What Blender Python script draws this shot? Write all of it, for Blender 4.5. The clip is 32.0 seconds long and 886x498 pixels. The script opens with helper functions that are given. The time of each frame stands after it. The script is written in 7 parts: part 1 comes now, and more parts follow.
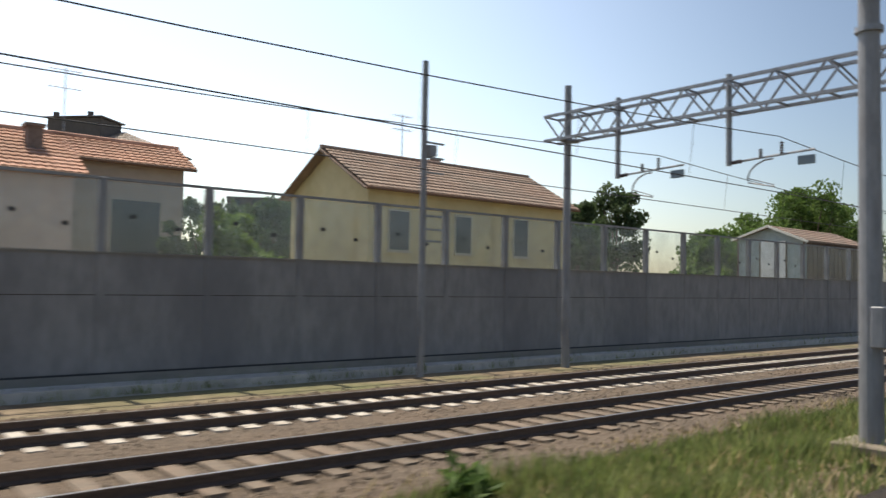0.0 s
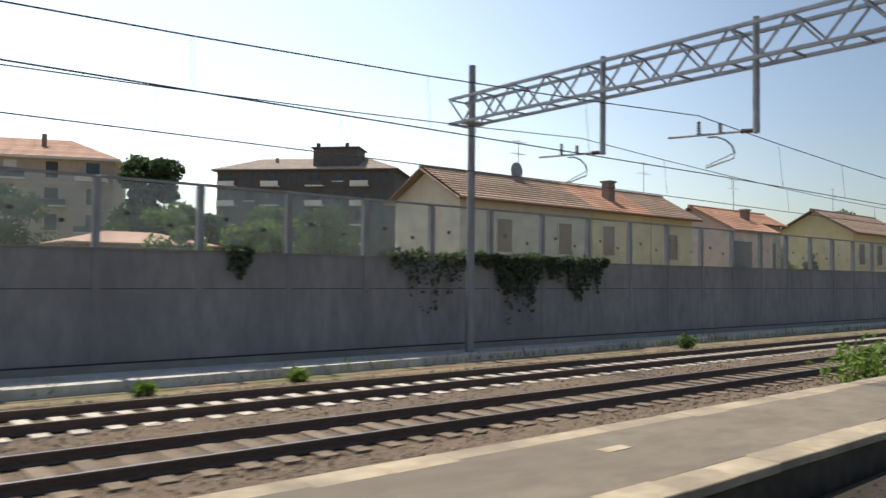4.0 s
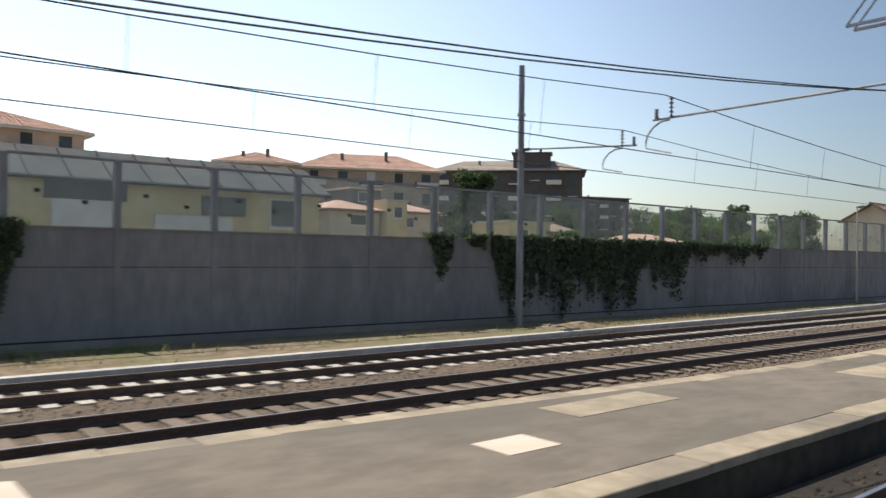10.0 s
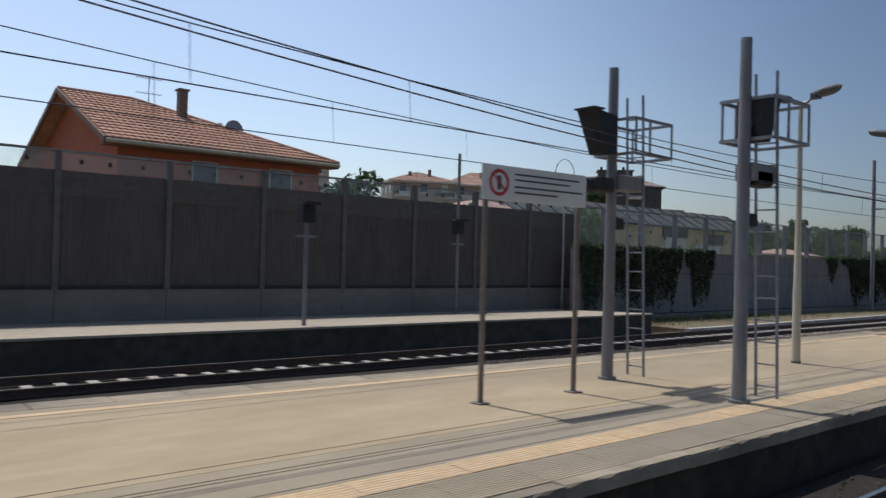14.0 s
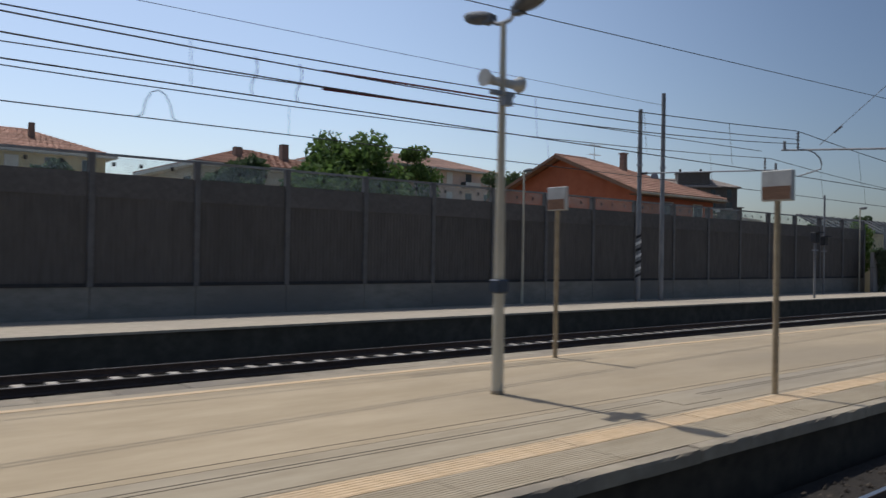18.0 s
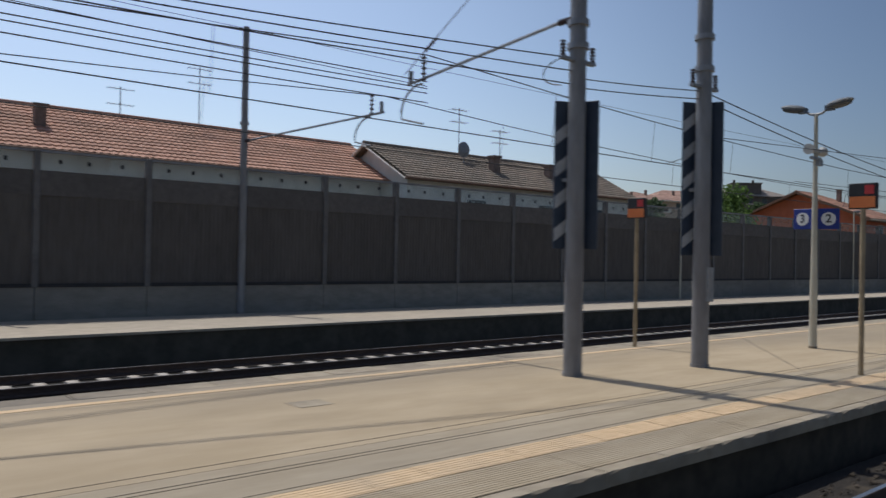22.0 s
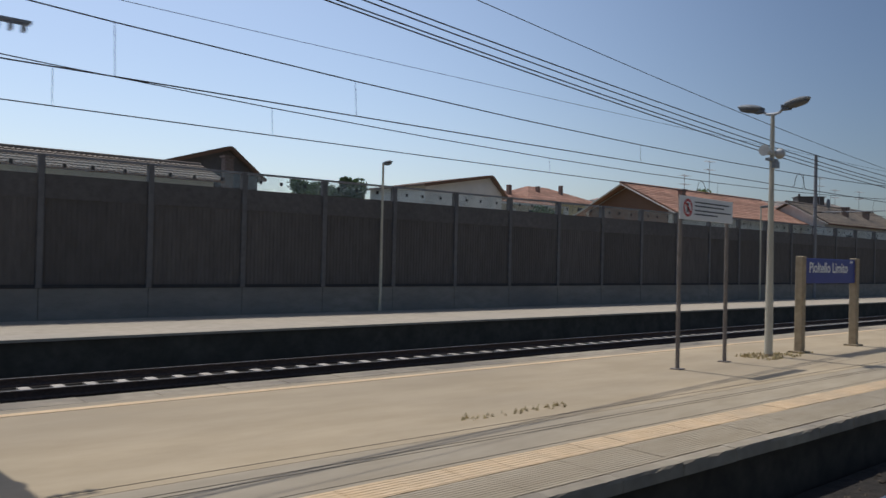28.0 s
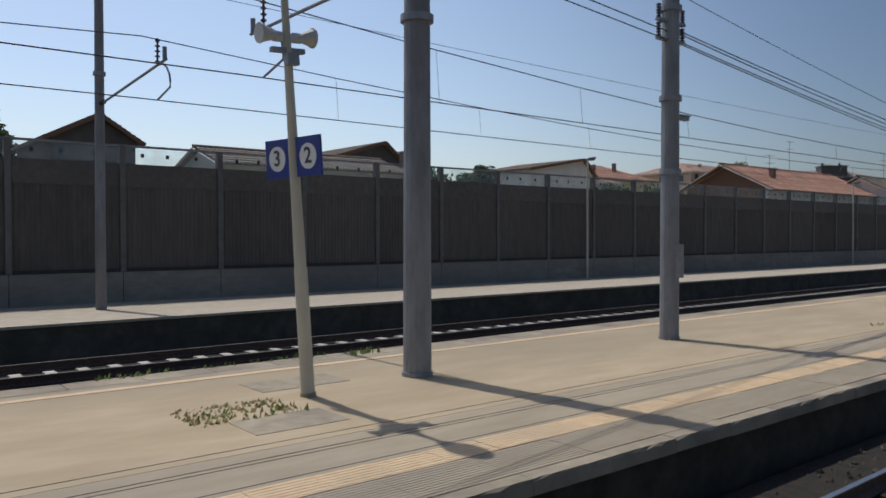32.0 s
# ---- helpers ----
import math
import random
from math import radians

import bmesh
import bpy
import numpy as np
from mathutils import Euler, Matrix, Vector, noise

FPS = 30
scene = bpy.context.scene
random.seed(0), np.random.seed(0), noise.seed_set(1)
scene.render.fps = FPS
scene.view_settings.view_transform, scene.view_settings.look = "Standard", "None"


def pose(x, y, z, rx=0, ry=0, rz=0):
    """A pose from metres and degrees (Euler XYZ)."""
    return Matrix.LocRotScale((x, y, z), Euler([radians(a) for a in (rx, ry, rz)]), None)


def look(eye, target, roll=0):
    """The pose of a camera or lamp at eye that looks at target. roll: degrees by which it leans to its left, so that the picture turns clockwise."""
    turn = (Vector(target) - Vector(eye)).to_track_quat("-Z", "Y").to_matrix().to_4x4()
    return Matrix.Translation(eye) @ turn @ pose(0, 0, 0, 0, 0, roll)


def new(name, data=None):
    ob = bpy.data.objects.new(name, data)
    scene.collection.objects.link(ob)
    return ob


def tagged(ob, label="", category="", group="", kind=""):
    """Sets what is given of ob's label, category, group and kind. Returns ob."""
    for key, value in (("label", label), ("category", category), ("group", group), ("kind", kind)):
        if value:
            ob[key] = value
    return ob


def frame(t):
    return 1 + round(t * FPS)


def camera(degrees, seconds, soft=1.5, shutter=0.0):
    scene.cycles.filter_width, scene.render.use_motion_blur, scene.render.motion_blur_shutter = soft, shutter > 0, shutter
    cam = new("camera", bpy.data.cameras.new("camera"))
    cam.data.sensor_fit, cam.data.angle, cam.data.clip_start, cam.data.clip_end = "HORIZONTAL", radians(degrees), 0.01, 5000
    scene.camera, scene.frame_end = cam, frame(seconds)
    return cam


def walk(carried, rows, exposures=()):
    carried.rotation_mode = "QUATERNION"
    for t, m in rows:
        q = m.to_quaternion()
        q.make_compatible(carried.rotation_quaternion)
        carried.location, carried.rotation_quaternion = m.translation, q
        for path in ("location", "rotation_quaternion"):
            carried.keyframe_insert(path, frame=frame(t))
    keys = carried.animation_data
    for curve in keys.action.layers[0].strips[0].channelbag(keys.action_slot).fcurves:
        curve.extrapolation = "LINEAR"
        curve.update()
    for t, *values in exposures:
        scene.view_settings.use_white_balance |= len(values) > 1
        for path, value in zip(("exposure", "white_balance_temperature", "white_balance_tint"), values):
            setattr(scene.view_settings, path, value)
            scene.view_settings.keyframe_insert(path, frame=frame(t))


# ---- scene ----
cam = camera(59.47, 32.0, shutter=0.3)
# seconds, x, y, z, heading, pitch, roll
PATH = [
    (0, 7.21, 0.06, 2.49, -40.02, 2.63, -1.03),
    (0.5, 0.93, 0.01, 2.50, -39.81, 2.47, -1.17),
    (1, -5.32, -0.03, 2.50, -40.05, 2.55, -0.88),
    (1.5, -11.14, -0.01, 2.51, -39.84, 2.62, -0.77),
    (2, -17.07, -0.04, 2.50, -39.87, 2.48, -0.88),
    (2.5, -22.97, -0.03, 2.50, -40.02, 2.32, -0.92),
    (3, -28.45, -0.02, 2.50, -39.87, 2.14, -0.75),
    (3.5, -33.99, 0.00, 2.49, -40.08, 2.05, -0.71),
    (4, -39.22, 0.02, 2.49, -40.14, 2.07, -0.67),
    (4.5, -44.41, 0.04, 2.50, -40.13, 2.00, -0.66),
    (6.5, -63.10, 0.01, 2.50, -40.19, 1.57, -0.63),
    (7, -67.28, 0.01, 2.50, -40.09, 1.67, -0.63),
    (7.5, -71.36, -0.01, 2.50, -40.08, 1.55, -0.76),
    (8, -75.30, -0.01, 2.50, -40.10, 1.15, -0.71),
    (8.5, -79.19, -0.01, 2.50, -40.13, 0.86, -0.85),
    (9, -83.20, -0.01, 2.50, -40.13, 0.62, -0.95),
    (9.5, -87.50, 0.04, 2.50, -40.02, 0.75, -1.30),
    (10, -91.63, 0.03, 2.50, -39.93, 0.52, -0.72),
    (10.5, -95.85, -0.02, 2.50, -39.96, 0.73, -0.89),
    (11, -100.20, -0.08, 2.50, -40.12, 0.81, -0.96),
    (11.5, -104.54, -0.10, 2.50, -40.31, 0.98, -0.70),
    (12, -108.75, -0.03, 2.50, -40.33, 0.67, -1.26),
    (12.5, -113.00, 0.01, 2.50, -40.39, 0.77, -1.35),
    (13, -117.23, 0.05, 2.50, -40.32, 0.69, -1.51),
    (15.5, -132.63, -0.13, 2.49, -39.73, 0.77, -1.20),
    (16, -136.45, -0.09, 2.49, -39.02, 0.41, -1.05),
    (16.5, -140.34, -0.01, 2.50, -38.66, 0.70, -0.98),
    (17, -144.39, -0.01, 2.50, -38.82, 0.58, -0.88),
    (17.5, -148.56, -0.03, 2.50, -39.02, 0.39, -0.93),
    (18, -152.70, -0.04, 2.50, -39.17, 0.38, -0.99),
    (18.5, -156.81, -0.08, 2.50, -39.14, 0.53, -0.70),
    (19, -160.99, -0.09, 2.50, -39.22, 0.57, -0.88),
    (19.5, -165.15, -0.04, 2.50, -39.43, 0.64, -1.12),
    (20, -169.25, -0.01, 2.50, -39.51, 0.58, -1.28),
    (20.5, -173.62, 0.00, 2.50, -39.64, 0.37, -1.28),
    (21, -177.85, 0.00, 2.50, -39.63, 0.72, -0.53),
    (21.5, -182.07, -0.00, 2.50, -39.83, 0.39, -1.51),
    (22, -186.26, -0.02, 2.50, -39.78, 0.47, -1.10),
    (22.5, -190.37, -0.01, 2.50, -39.66, 0.54, -1.07),
    (23, -194.31, -0.03, 2.50, -39.50, 0.58, -1.13),
    (23.5, -198.40, -0.06, 2.49, -39.61, 0.53, -1.35),
    (24, -202.35, -0.05, 2.49, -39.71, 0.39, -1.31),
    (24.5, -206.17, -0.02, 2.50, -39.79, 0.39, -1.32),
    (25, -209.67, 0.03, 2.51, -39.72, 0.57, -1.28),
    (25.5, -213.36, 0.03, 2.51, -40.02, 0.55, -1.53),
    (26, -216.58, 0.03, 2.50, -39.94, 0.53, -1.65),
    (26.5, -219.62, 0.03, 2.50, -40.01, 0.56, -1.85),
    (28.5, -229.59, 0.07, 2.51, -39.61, 0.73, -1.25),
    (29, -231.67, 0.04, 2.51, -39.63, 0.69, -1.44),
    (29.5, -233.47, 0.07, 2.50, -39.61, 0.72, -1.54),
    (30, -235.09, 0.08, 2.50, -39.69, 0.83, -1.19),
    (30.5, -236.56, 0.07, 2.49, -39.85, 0.87, -1.16),
    (31, -237.64, 0.11, 2.51, -39.62, 0.62, -1.32),
    (31.5, -238.43, 0.15, 2.50, -39.64, 0.89, -1.51),
    (32, -238.97, 0.12, 2.50, -39.20, -1.04, 0.03),
]
walk(cam, [(t, pose(x, y, z, 90 + p, r, w)) for t, x, y, z, w, p, r in PATH], [(0, 0.25, 7100, 10), (8.5, 0.2, 6900, 10), (10.5, 0.05, 6750, 10), (11.5, -0.12, 6500, 10), (13, -0.47, 6150, 11), (16, -0.74, 6080, 12), (32, -0.75, 6080, 12)])

# ---- light ----
world = bpy.data.worlds.new("sky")
scene.world = world
world.use_nodes = True
_nt = world.node_tree
_sky = _nt.nodes.new("ShaderNodeTexSky")
_sky.sky_type = "NISHITA"
_sky.sun_disc = False
_sky.sun_elevation = radians(65)
_sky.sun_rotation = radians(-6)
_sky.air_density, _sky.dust_density, _sky.ozone_density = 1.0, 1.6, 1.8
_bg = _nt.nodes["Background"]
# haze brightens the low sky on the side of the sun
_tc, _dot, _glow, _sc, _mul = (_nt.nodes.new(k) for k in ("ShaderNodeTexCoord", "ShaderNodeVectorMath", "ShaderNodeMapRange", "ShaderNodeVectorMath", "ShaderNodeVectorMath"))
_dot.operation, _sc.operation, _mul.operation = "DOT_PRODUCT", "MULTIPLY_ADD", "MULTIPLY"
_glow.interpolation_type = "SMOOTHSTEP"
_glow.inputs["From Min"].default_value, _glow.inputs["From Max"].default_value = 0.15, 0.82
_dot.inputs[1].default_value = Vector((-10, 84, 0)).normalized()
_nt.links.new(_tc.outputs["Generated"], _dot.inputs[0])
_nt.links.new(_dot.outputs["Value"], _glow.inputs["Value"])
_nt.links.new(_glow.outputs[0], _sc.inputs[0])
_sc.inputs[1].default_value, _sc.inputs[2].default_value = (1.30, 1.16, 0.98), (0.98, 0.99, 1.0)
_nt.links.new(_sky.outputs[0], _mul.inputs[0])
_nt.links.new(_sc.outputs[0], _mul.inputs[1])
_nt.links.new(_mul.outputs[0], _bg.inputs[0])
_bg.inputs[1].default_value = 0.11
_sun = bpy.data.lights.new("sun", "SUN")
_sun.energy, _sun.angle, _sun.color = 4.5, radians(0.53), (1.0, 0.95, 0.86)
new("sun", _sun).matrix_world = look((-6, 56, 120), (0, 0, 0))

# ---- materials ----
MATS = {}


def mat(name, c1, c2, scale=3.0, rough=0.8, bump=0.3, metal=0.0, stain=None, stain_scale=0.4, stain_amount=0.5, vary=0.0, stretch=(1, 1, 1), detail=6.0, dist=0.01):
    """A surface with grain at one scale and stains at a larger one, in world metres."""
    if name in MATS:
        return MATS[name]
    m = bpy.data.materials.new(name)
    m.use_nodes = True
    nt = m.node_tree
    N, L = nt.nodes, nt.links
    bs = N["Principled BSDF"]
    geo = N.new("ShaderNodeNewGeometry")
    mp = N.new("ShaderNodeMapping")
    mp.inputs["Scale"].default_value = stretch
    L.new(geo.outputs["Position"], mp.inputs["Vector"])
    n1 = N.new("ShaderNodeTexNoise")
    n1.inputs["Scale"].default_value, n1.inputs["Detail"].default_value, n1.inputs["Roughness"].default_value = scale, detail, 0.65
    L.new(mp.outputs[0], n1.inputs["Vector"])
    ramp = N.new("ShaderNodeValToRGB")
    ramp.color_ramp.elements[0].position, ramp.color_ramp.elements[1].position = 0.36, 0.64
    ramp.color_ramp.elements[0].color, ramp.color_ramp.elements[1].color = (*c1, 1), (*c2, 1)
    L.new(n1.outputs["Fac"], ramp.inputs["Fac"])
    col = ramp.outputs["Color"]
    if stain:
        n2 = N.new("ShaderNodeTexNoise")
        n2.inputs["Scale"].default_value, n2.inputs["Detail"].default_value = stain_scale, 5.0
        L.new(mp.outputs[0], n2.inputs["Vector"])
        mr = N.new("ShaderNodeMapRange")
        mr.inputs["From Min"].default_value, mr.inputs["From Max"].default_value = 0.42, 0.68
        mr.inputs["To Max"].default_value = stain_amount
        L.new(n2.outputs["Fac"], mr.inputs["Value"])
        mx = N.new("ShaderNodeMix")
        mx.data_type = "RGBA"
        L.new(mr.outputs[0], mx.inputs["Factor"])
        L.new(col, mx.inputs["A"])
        mx.inputs["B"].default_value = (*stain, 1)
        col = mx.outputs["Result"]
    if vary:
        oi = N.new("ShaderNodeObjectInfo")
        gi = N.new("ShaderNodeNewGeometry")
        ad = N.new("ShaderNodeMath")
        ad.operation = "ADD"
        L.new(oi.outputs["Random"], ad.inputs[0])
        L.new(gi.outputs["Random Per Island"], ad.inputs[1])
        fr = N.new("ShaderNodeMath")
        fr.operation = "FRACT"
        L.new(ad.outputs[0], fr.inputs[0])
        mr2 = N.new("ShaderNodeMapRange")
        mr2.inputs["To Min"].default_value, mr2.inputs["To Max"].default_value = 1 - vary, 1 + vary
        L.new(fr.outputs[0], mr2.inputs["Value"])
        hs = N.new("ShaderNodeHueSaturation")
        L.new(mr2.outputs[0], hs.inputs["Value"])
        L.new(col, hs.inputs["Color"])
        col = hs.outputs["Color"]
    L.new(col, bs.inputs["Base Color"])
    bs.inputs["Roughness"].default_value, bs.inputs["Metallic"].default_value = rough, metal
    if bump:
        bp = N.new("ShaderNodeBump")
        bp.inputs["Strength"].default_value, bp.inputs["Distance"].default_value = bump, dist
        L.new(n1.outputs["Fac"], bp.inputs["Height"])
        L.new(bp.outputs["Normal"], bs.inputs["Normal"])
    MATS[name] = m
    return m


def glass_mat(name, tint, clear):
    m = bpy.data.materials.new(name)
    m.use_nodes = True
    nt = m.node_tree
    N, L = nt.nodes, nt.links
    N.remove(N["Principled BSDF"])
    tr, gl, df = N.new("ShaderNodeBsdfTransparent"), N.new("ShaderNodeBsdfGlossy"), N.new("ShaderNodeBsdfDiffuse")
    tr.inputs[0].default_value = (*tint, 1)
    gl.inputs["Roughness"].default_value = 0.06
    no = N.new("ShaderNodeTexNoise")
    no.inputs["Scale"].default_value = 1.5
    geo = N.new("ShaderNodeNewGeometry")
    L.new(geo.outputs["Position"], no.inputs["Vector"])
    df.inputs[0].default_value = (0.52, 0.54, 0.55, 1)
    m1, m2 = N.new("ShaderNodeMixShader"), N.new("ShaderNodeMixShader")
    mr = N.new("ShaderNodeMapRange")
    mr.inputs["From Min"].default_value, mr.inputs["From Max"].default_value = 0.3, 0.7
    mr.inputs["To Min"].default_value, mr.inputs["To Max"].default_value = 1 - clear - 0.04, 1 - clear + 0.06
    L.new(no.outputs["Fac"], mr.inputs["Value"])
    L.new(mr.outputs[0], m1.inputs[0])
    L.new(tr.outputs[0], m1.inputs[1])
    L.new(df.outputs[0], m1.inputs[2])
    m2.inputs[0].default_value = 0.05
    L.new(m1.outputs[0], m2.inputs[1])
    L.new(gl.outputs[0], m2.inputs[2])
    L.new(m2.outputs[0], N["Material Output"].inputs["Surface"])
    return m


M_BALLAST = mat("ballast", (0.045, 0.033, 0.022), (0.195, 0.15, 0.107), 13.0, 0.95, 1.0, stain=(0.15, 0.105, 0.07), stain_scale=0.35, stain_amount=0.6, dist=0.05)
# brake soot in the station; on the near track also the train window's dimming
M_BALLAST2 = mat("ballast_soot_dimmed", (0.013, 0.011, 0.008), (0.038, 0.030, 0.022), 9.0, 0.95, 1.0, stain=(0.028, 0.022, 0.017), stain_scale=0.5, stain_amount=0.6, dist=0.05)
M_SOOTDIM = mat("sooty_stone_dimmed", (0.03, 0.024, 0.018), (0.10, 0.08, 0.06), 14.0, 0.95, 0.5, vary=0.4)
M_STONE = mat("ballast_stone", (0.08, 0.061, 0.043), (0.29, 0.232, 0.175), 14.0, 0.95, 0.5, vary=0.35)
M_EARTH = mat("earth", (0.13, 0.097, 0.06), (0.25, 0.195, 0.13), 2.5, 0.98, 0.7, stain=(0.12, 0.15, 0.05), stain_scale=0.3, stain_amount=0.6, dist=0.04)
M_SLEEPER = mat("sleeper_concrete", (0.38, 0.35, 0.30), (0.52, 0.48, 0.42), 12.0, 0.9, 0.3, stain=(0.42, 0.34, 0.26), stain_scale=2.0, vary=0.10)
M_SLEEPER2 = mat("sleeper_tan", (0.115, 0.092, 0.068), (0.175, 0.14, 0.104), 12.0, 0.9, 0.3, stain=(0.24, 0.17, 0.12), stain_scale=2.0, vary=0.12)
M_RAIL = mat("rail_rust", (0.06, 0.04, 0.033), (0.11, 0.075, 0.055), 18.0, 0.85, 0.3)
M_RAILTOP = mat("rail_head", (0.45, 0.44, 0.43), (0.62, 0.61, 0.60), 20.0, 0.3, 0.0, metal=1.0)
M_WALL = mat("noise_wall_concrete", (0.20, 0.197, 0.198), (0.268, 0.263, 0.262), 3.0, 0.92, 0.35, stain=(0.15, 0.15, 0.158), stain_scale=0.35, stain_amount=0.7, stretch=(1, 1, 0.35))
M_PLINTH = mat("plinth_concrete", (0.20, 0.19, 0.165), (0.27, 0.255, 0.225), 4.0, 0.9, 0.3, stain=(0.15, 0.145, 0.135), stain_scale=0.5, stain_amount=0.7, stretch=(0.4, 1, 1))
M_KERB = mat("kerb_concrete", (0.40, 0.39, 0.37), (0.54, 0.53, 0.50), 4.0, 0.9, 0.3, stain=(0.30, 0.29, 0.27), stain_scale=0.8, stain_amount=0.6)
M_PANEL = mat("barrier_panel_brown", (0.086, 0.078, 0.071), (0.119, 0.108, 0.099), 5.0, 0.85, 0.3, stain=(0.078, 0.07, 0.064), stain_scale=0.5, stretch=(1, 1, 0.2), vary=0.10)
M_PANEL2 = mat("barrier_panel_grey", (0.092, 0.085, 0.08), (0.13, 0.12, 0.113), 5.0, 0.8, 0.2, stain=(0.085, 0.078, 0.073), stain_scale=0.5, vary=0.10)
M_BARPOST = mat("barrier_post_grey", (0.105, 0.102, 0.10), (0.145, 0.141, 0.138), 4.0, 0.7, 0.1, metal=0.1, stain=(0.16, 0.157, 0.155), stain_scale=0.9, stain_amount=0.5)
M_STEEL = mat("galvanised_steel", (0.22, 0.235, 0.255), (0.33, 0.345, 0.365), 6.0, 0.55, 0.1, metal=0.35, stain=(0.22, 0.22, 0.22), stain_scale=1.5)
M_POLE = mat("painted_pole_grey", (0.20, 0.205, 0.215), (0.28, 0.287, 0.298), 5.0, 0.6, 0.1, metal=0.2, stain=(0.16, 0.14, 0.13), stain_scale=1.2, stretch=(1, 1, 0.3))
M_LAMPPOST = mat("lamp_post_cream", (0.46, 0.43, 0.34), (0.57, 0.54, 0.43), 5.0, 0.6, 0.1, stain=(0.42, 0.36, 0.26), stain_scale=1.4, stretch=(1, 1, 0.25))
M_CONCPOST = mat("sign_post_ochre", (0.29, 0.225, 0.135), (0.42, 0.335, 0.21), 6.0, 0.8, 0.2, stain=(0.25, 0.20, 0.14), stain_scale=1.5)
M_NPOST = mat("notice_post_brown_grey", (0.17, 0.14, 0.115), (0.24, 0.205, 0.17), 6.0, 0.7, 0.1, stain=(0.13, 0.11, 0.10), stain_scale=1.5)
M_ASPHALT = mat("old_platform_asphalt", (0.125, 0.105, 0.08), (0.18, 0.153, 0.118), 2.2, 0.92, 0.3, stain=(0.11, 0.096, 0.077), stain_scale=0.25, stain_amount=0.8, stretch=(0.6, 1, 1))
M_PAVE = mat("platform_paving_beige", (0.38, 0.295, 0.18), (0.455, 0.36, 0.23), 1.6, 0.9, 0.15, stain=(0.27, 0.22, 0.15), stain_scale=0.22, stain_amount=0.75, stretch=(0.35, 1, 1))
M_RAMP = mat("ramp_concrete_pale", (0.52, 0.43, 0.34), (0.62, 0.53, 0.43), 1.5, 0.9, 0.1, stain=(0.46, 0.39, 0.32), stain_scale=0.4)
M_COPING = mat("coping_slab", (0.29, 0.24, 0.165), (0.38, 0.32, 0.23), 4.0, 0.92, 0.3, stain=(0.15, 0.13, 0.105), stain_scale=0.8, stain_amount=0.7, vary=0.10)
M_FARTOP = mat("side_platform_concrete", (0.37, 0.315, 0.235), (0.47, 0.405, 0.31), 3.0, 0.9, 0.3, stain=(0.36, 0.32, 0.26), stain_scale=0.3)
M_BAND = mat("grooved_band_grey", (0.325, 0.262, 0.17), (0.40, 0.33, 0.225), 3.0, 0.92, 0.3, stain=(0.24, 0.215, 0.175), stain_scale=0.3, stretch=(0.3, 1, 1))
M_YELLOW = mat("tactile_slab_yellow", (0.58, 0.41, 0.23), (0.68, 0.50, 0.30), 6.0, 0.88, 0.3, stain=(0.46, 0.36, 0.24), stain_scale=0.9, stain_amount=0.6, vary=0.03)
M_JOINT = mat("joint_grime", (0.21, 0.175, 0.125), (0.28, 0.235, 0.17), 3.0, 0.95, 0.2)
# near-black: the passing train's shade is put into the dirty concrete's colour
M_FACE = mat("face_concrete_shaded", (0.040, 0.031, 0.020), (0.078, 0.062, 0.042), 3.0, 0.95, 0.5, stain=(0.026, 0.021, 0.014), stain_scale=0.8)
# darker than the platform's top: the face's shade is put into the colour
M_SIDEFACE = mat("side_face_shaded", (0.068, 0.061, 0.046), (0.108, 0.097, 0.075), 3.0, 0.95, 0.4, stain=(0.05, 0.046, 0.036), stain_scale=0.8)
M_BLUE = mat("sign_blue", (0.012, 0.028, 0.20), (0.016, 0.036, 0.25), 3.0, 0.4, 0.0)
M_WHITE = mat("sign_white", (0.72, 0.72, 0.70), (0.80, 0.80, 0.78), 3.0, 0.5, 0.0, stain=(0.62, 0.61, 0.58), stain_scale=1.5)
M_INK = mat("sign_ink", (0.05, 0.05, 0.055), (0.08, 0.08, 0.085), 3.0, 0.6, 0.0)
M_SIGNRED = mat("sign_red", (0.45, 0.03, 0.03), (0.52, 0.04, 0.04), 3.0, 0.5, 0.0)
M_ORANGE = mat("display_orange", (0.62, 0.17, 0.04), (0.72, 0.22, 0.06), 3.0, 0.5, 0.0)
M_BLACK = mat("matt_black", (0.016, 0.017, 0.02), (0.03, 0.031, 0.035), 5.0, 0.7, 0.1)
M_DARKBLUE = mat("board_dark_blue", (0.02, 0.035, 0.06), (0.035, 0.05, 0.08), 4.0, 0.5, 0.0)
M_TAG = mat("tag_blue_grey", (0.12, 0.17, 0.20), (0.16, 0.21, 0.24), 4.0, 0.6, 0.0)
M_WIRE = mat("wire_copper_dark", (0.03, 0.032, 0.036), (0.05, 0.05, 0.055), 8.0, 0.6, 0.0)
M_REDCABLE = mat("insulated_cable_red", (0.10, 0.02, 0.025), (0.14, 0.03, 0.03), 8.0, 0.6, 0.0)
M_INSUL = mat("insulator_brown", (0.05, 0.03, 0.03), (0.09, 0.06, 0.055), 8.0, 0.35, 0.0)
M_LAMPGLASS = mat("lamp_bowl", (0.22, 0.23, 0.23), (0.30, 0.31, 0.31), 5.0, 0.25, 0.0)
M_LAMPHOOD = mat("lamp_hood_grey", (0.07, 0.077, 0.085), (0.11, 0.118, 0.127), 5.0, 0.5, 0.0)
M_HORN = mat("loudspeaker_grey", (0.42, 0.42, 0.40), (0.54, 0.54, 0.51), 5.0, 0.6, 0.0)
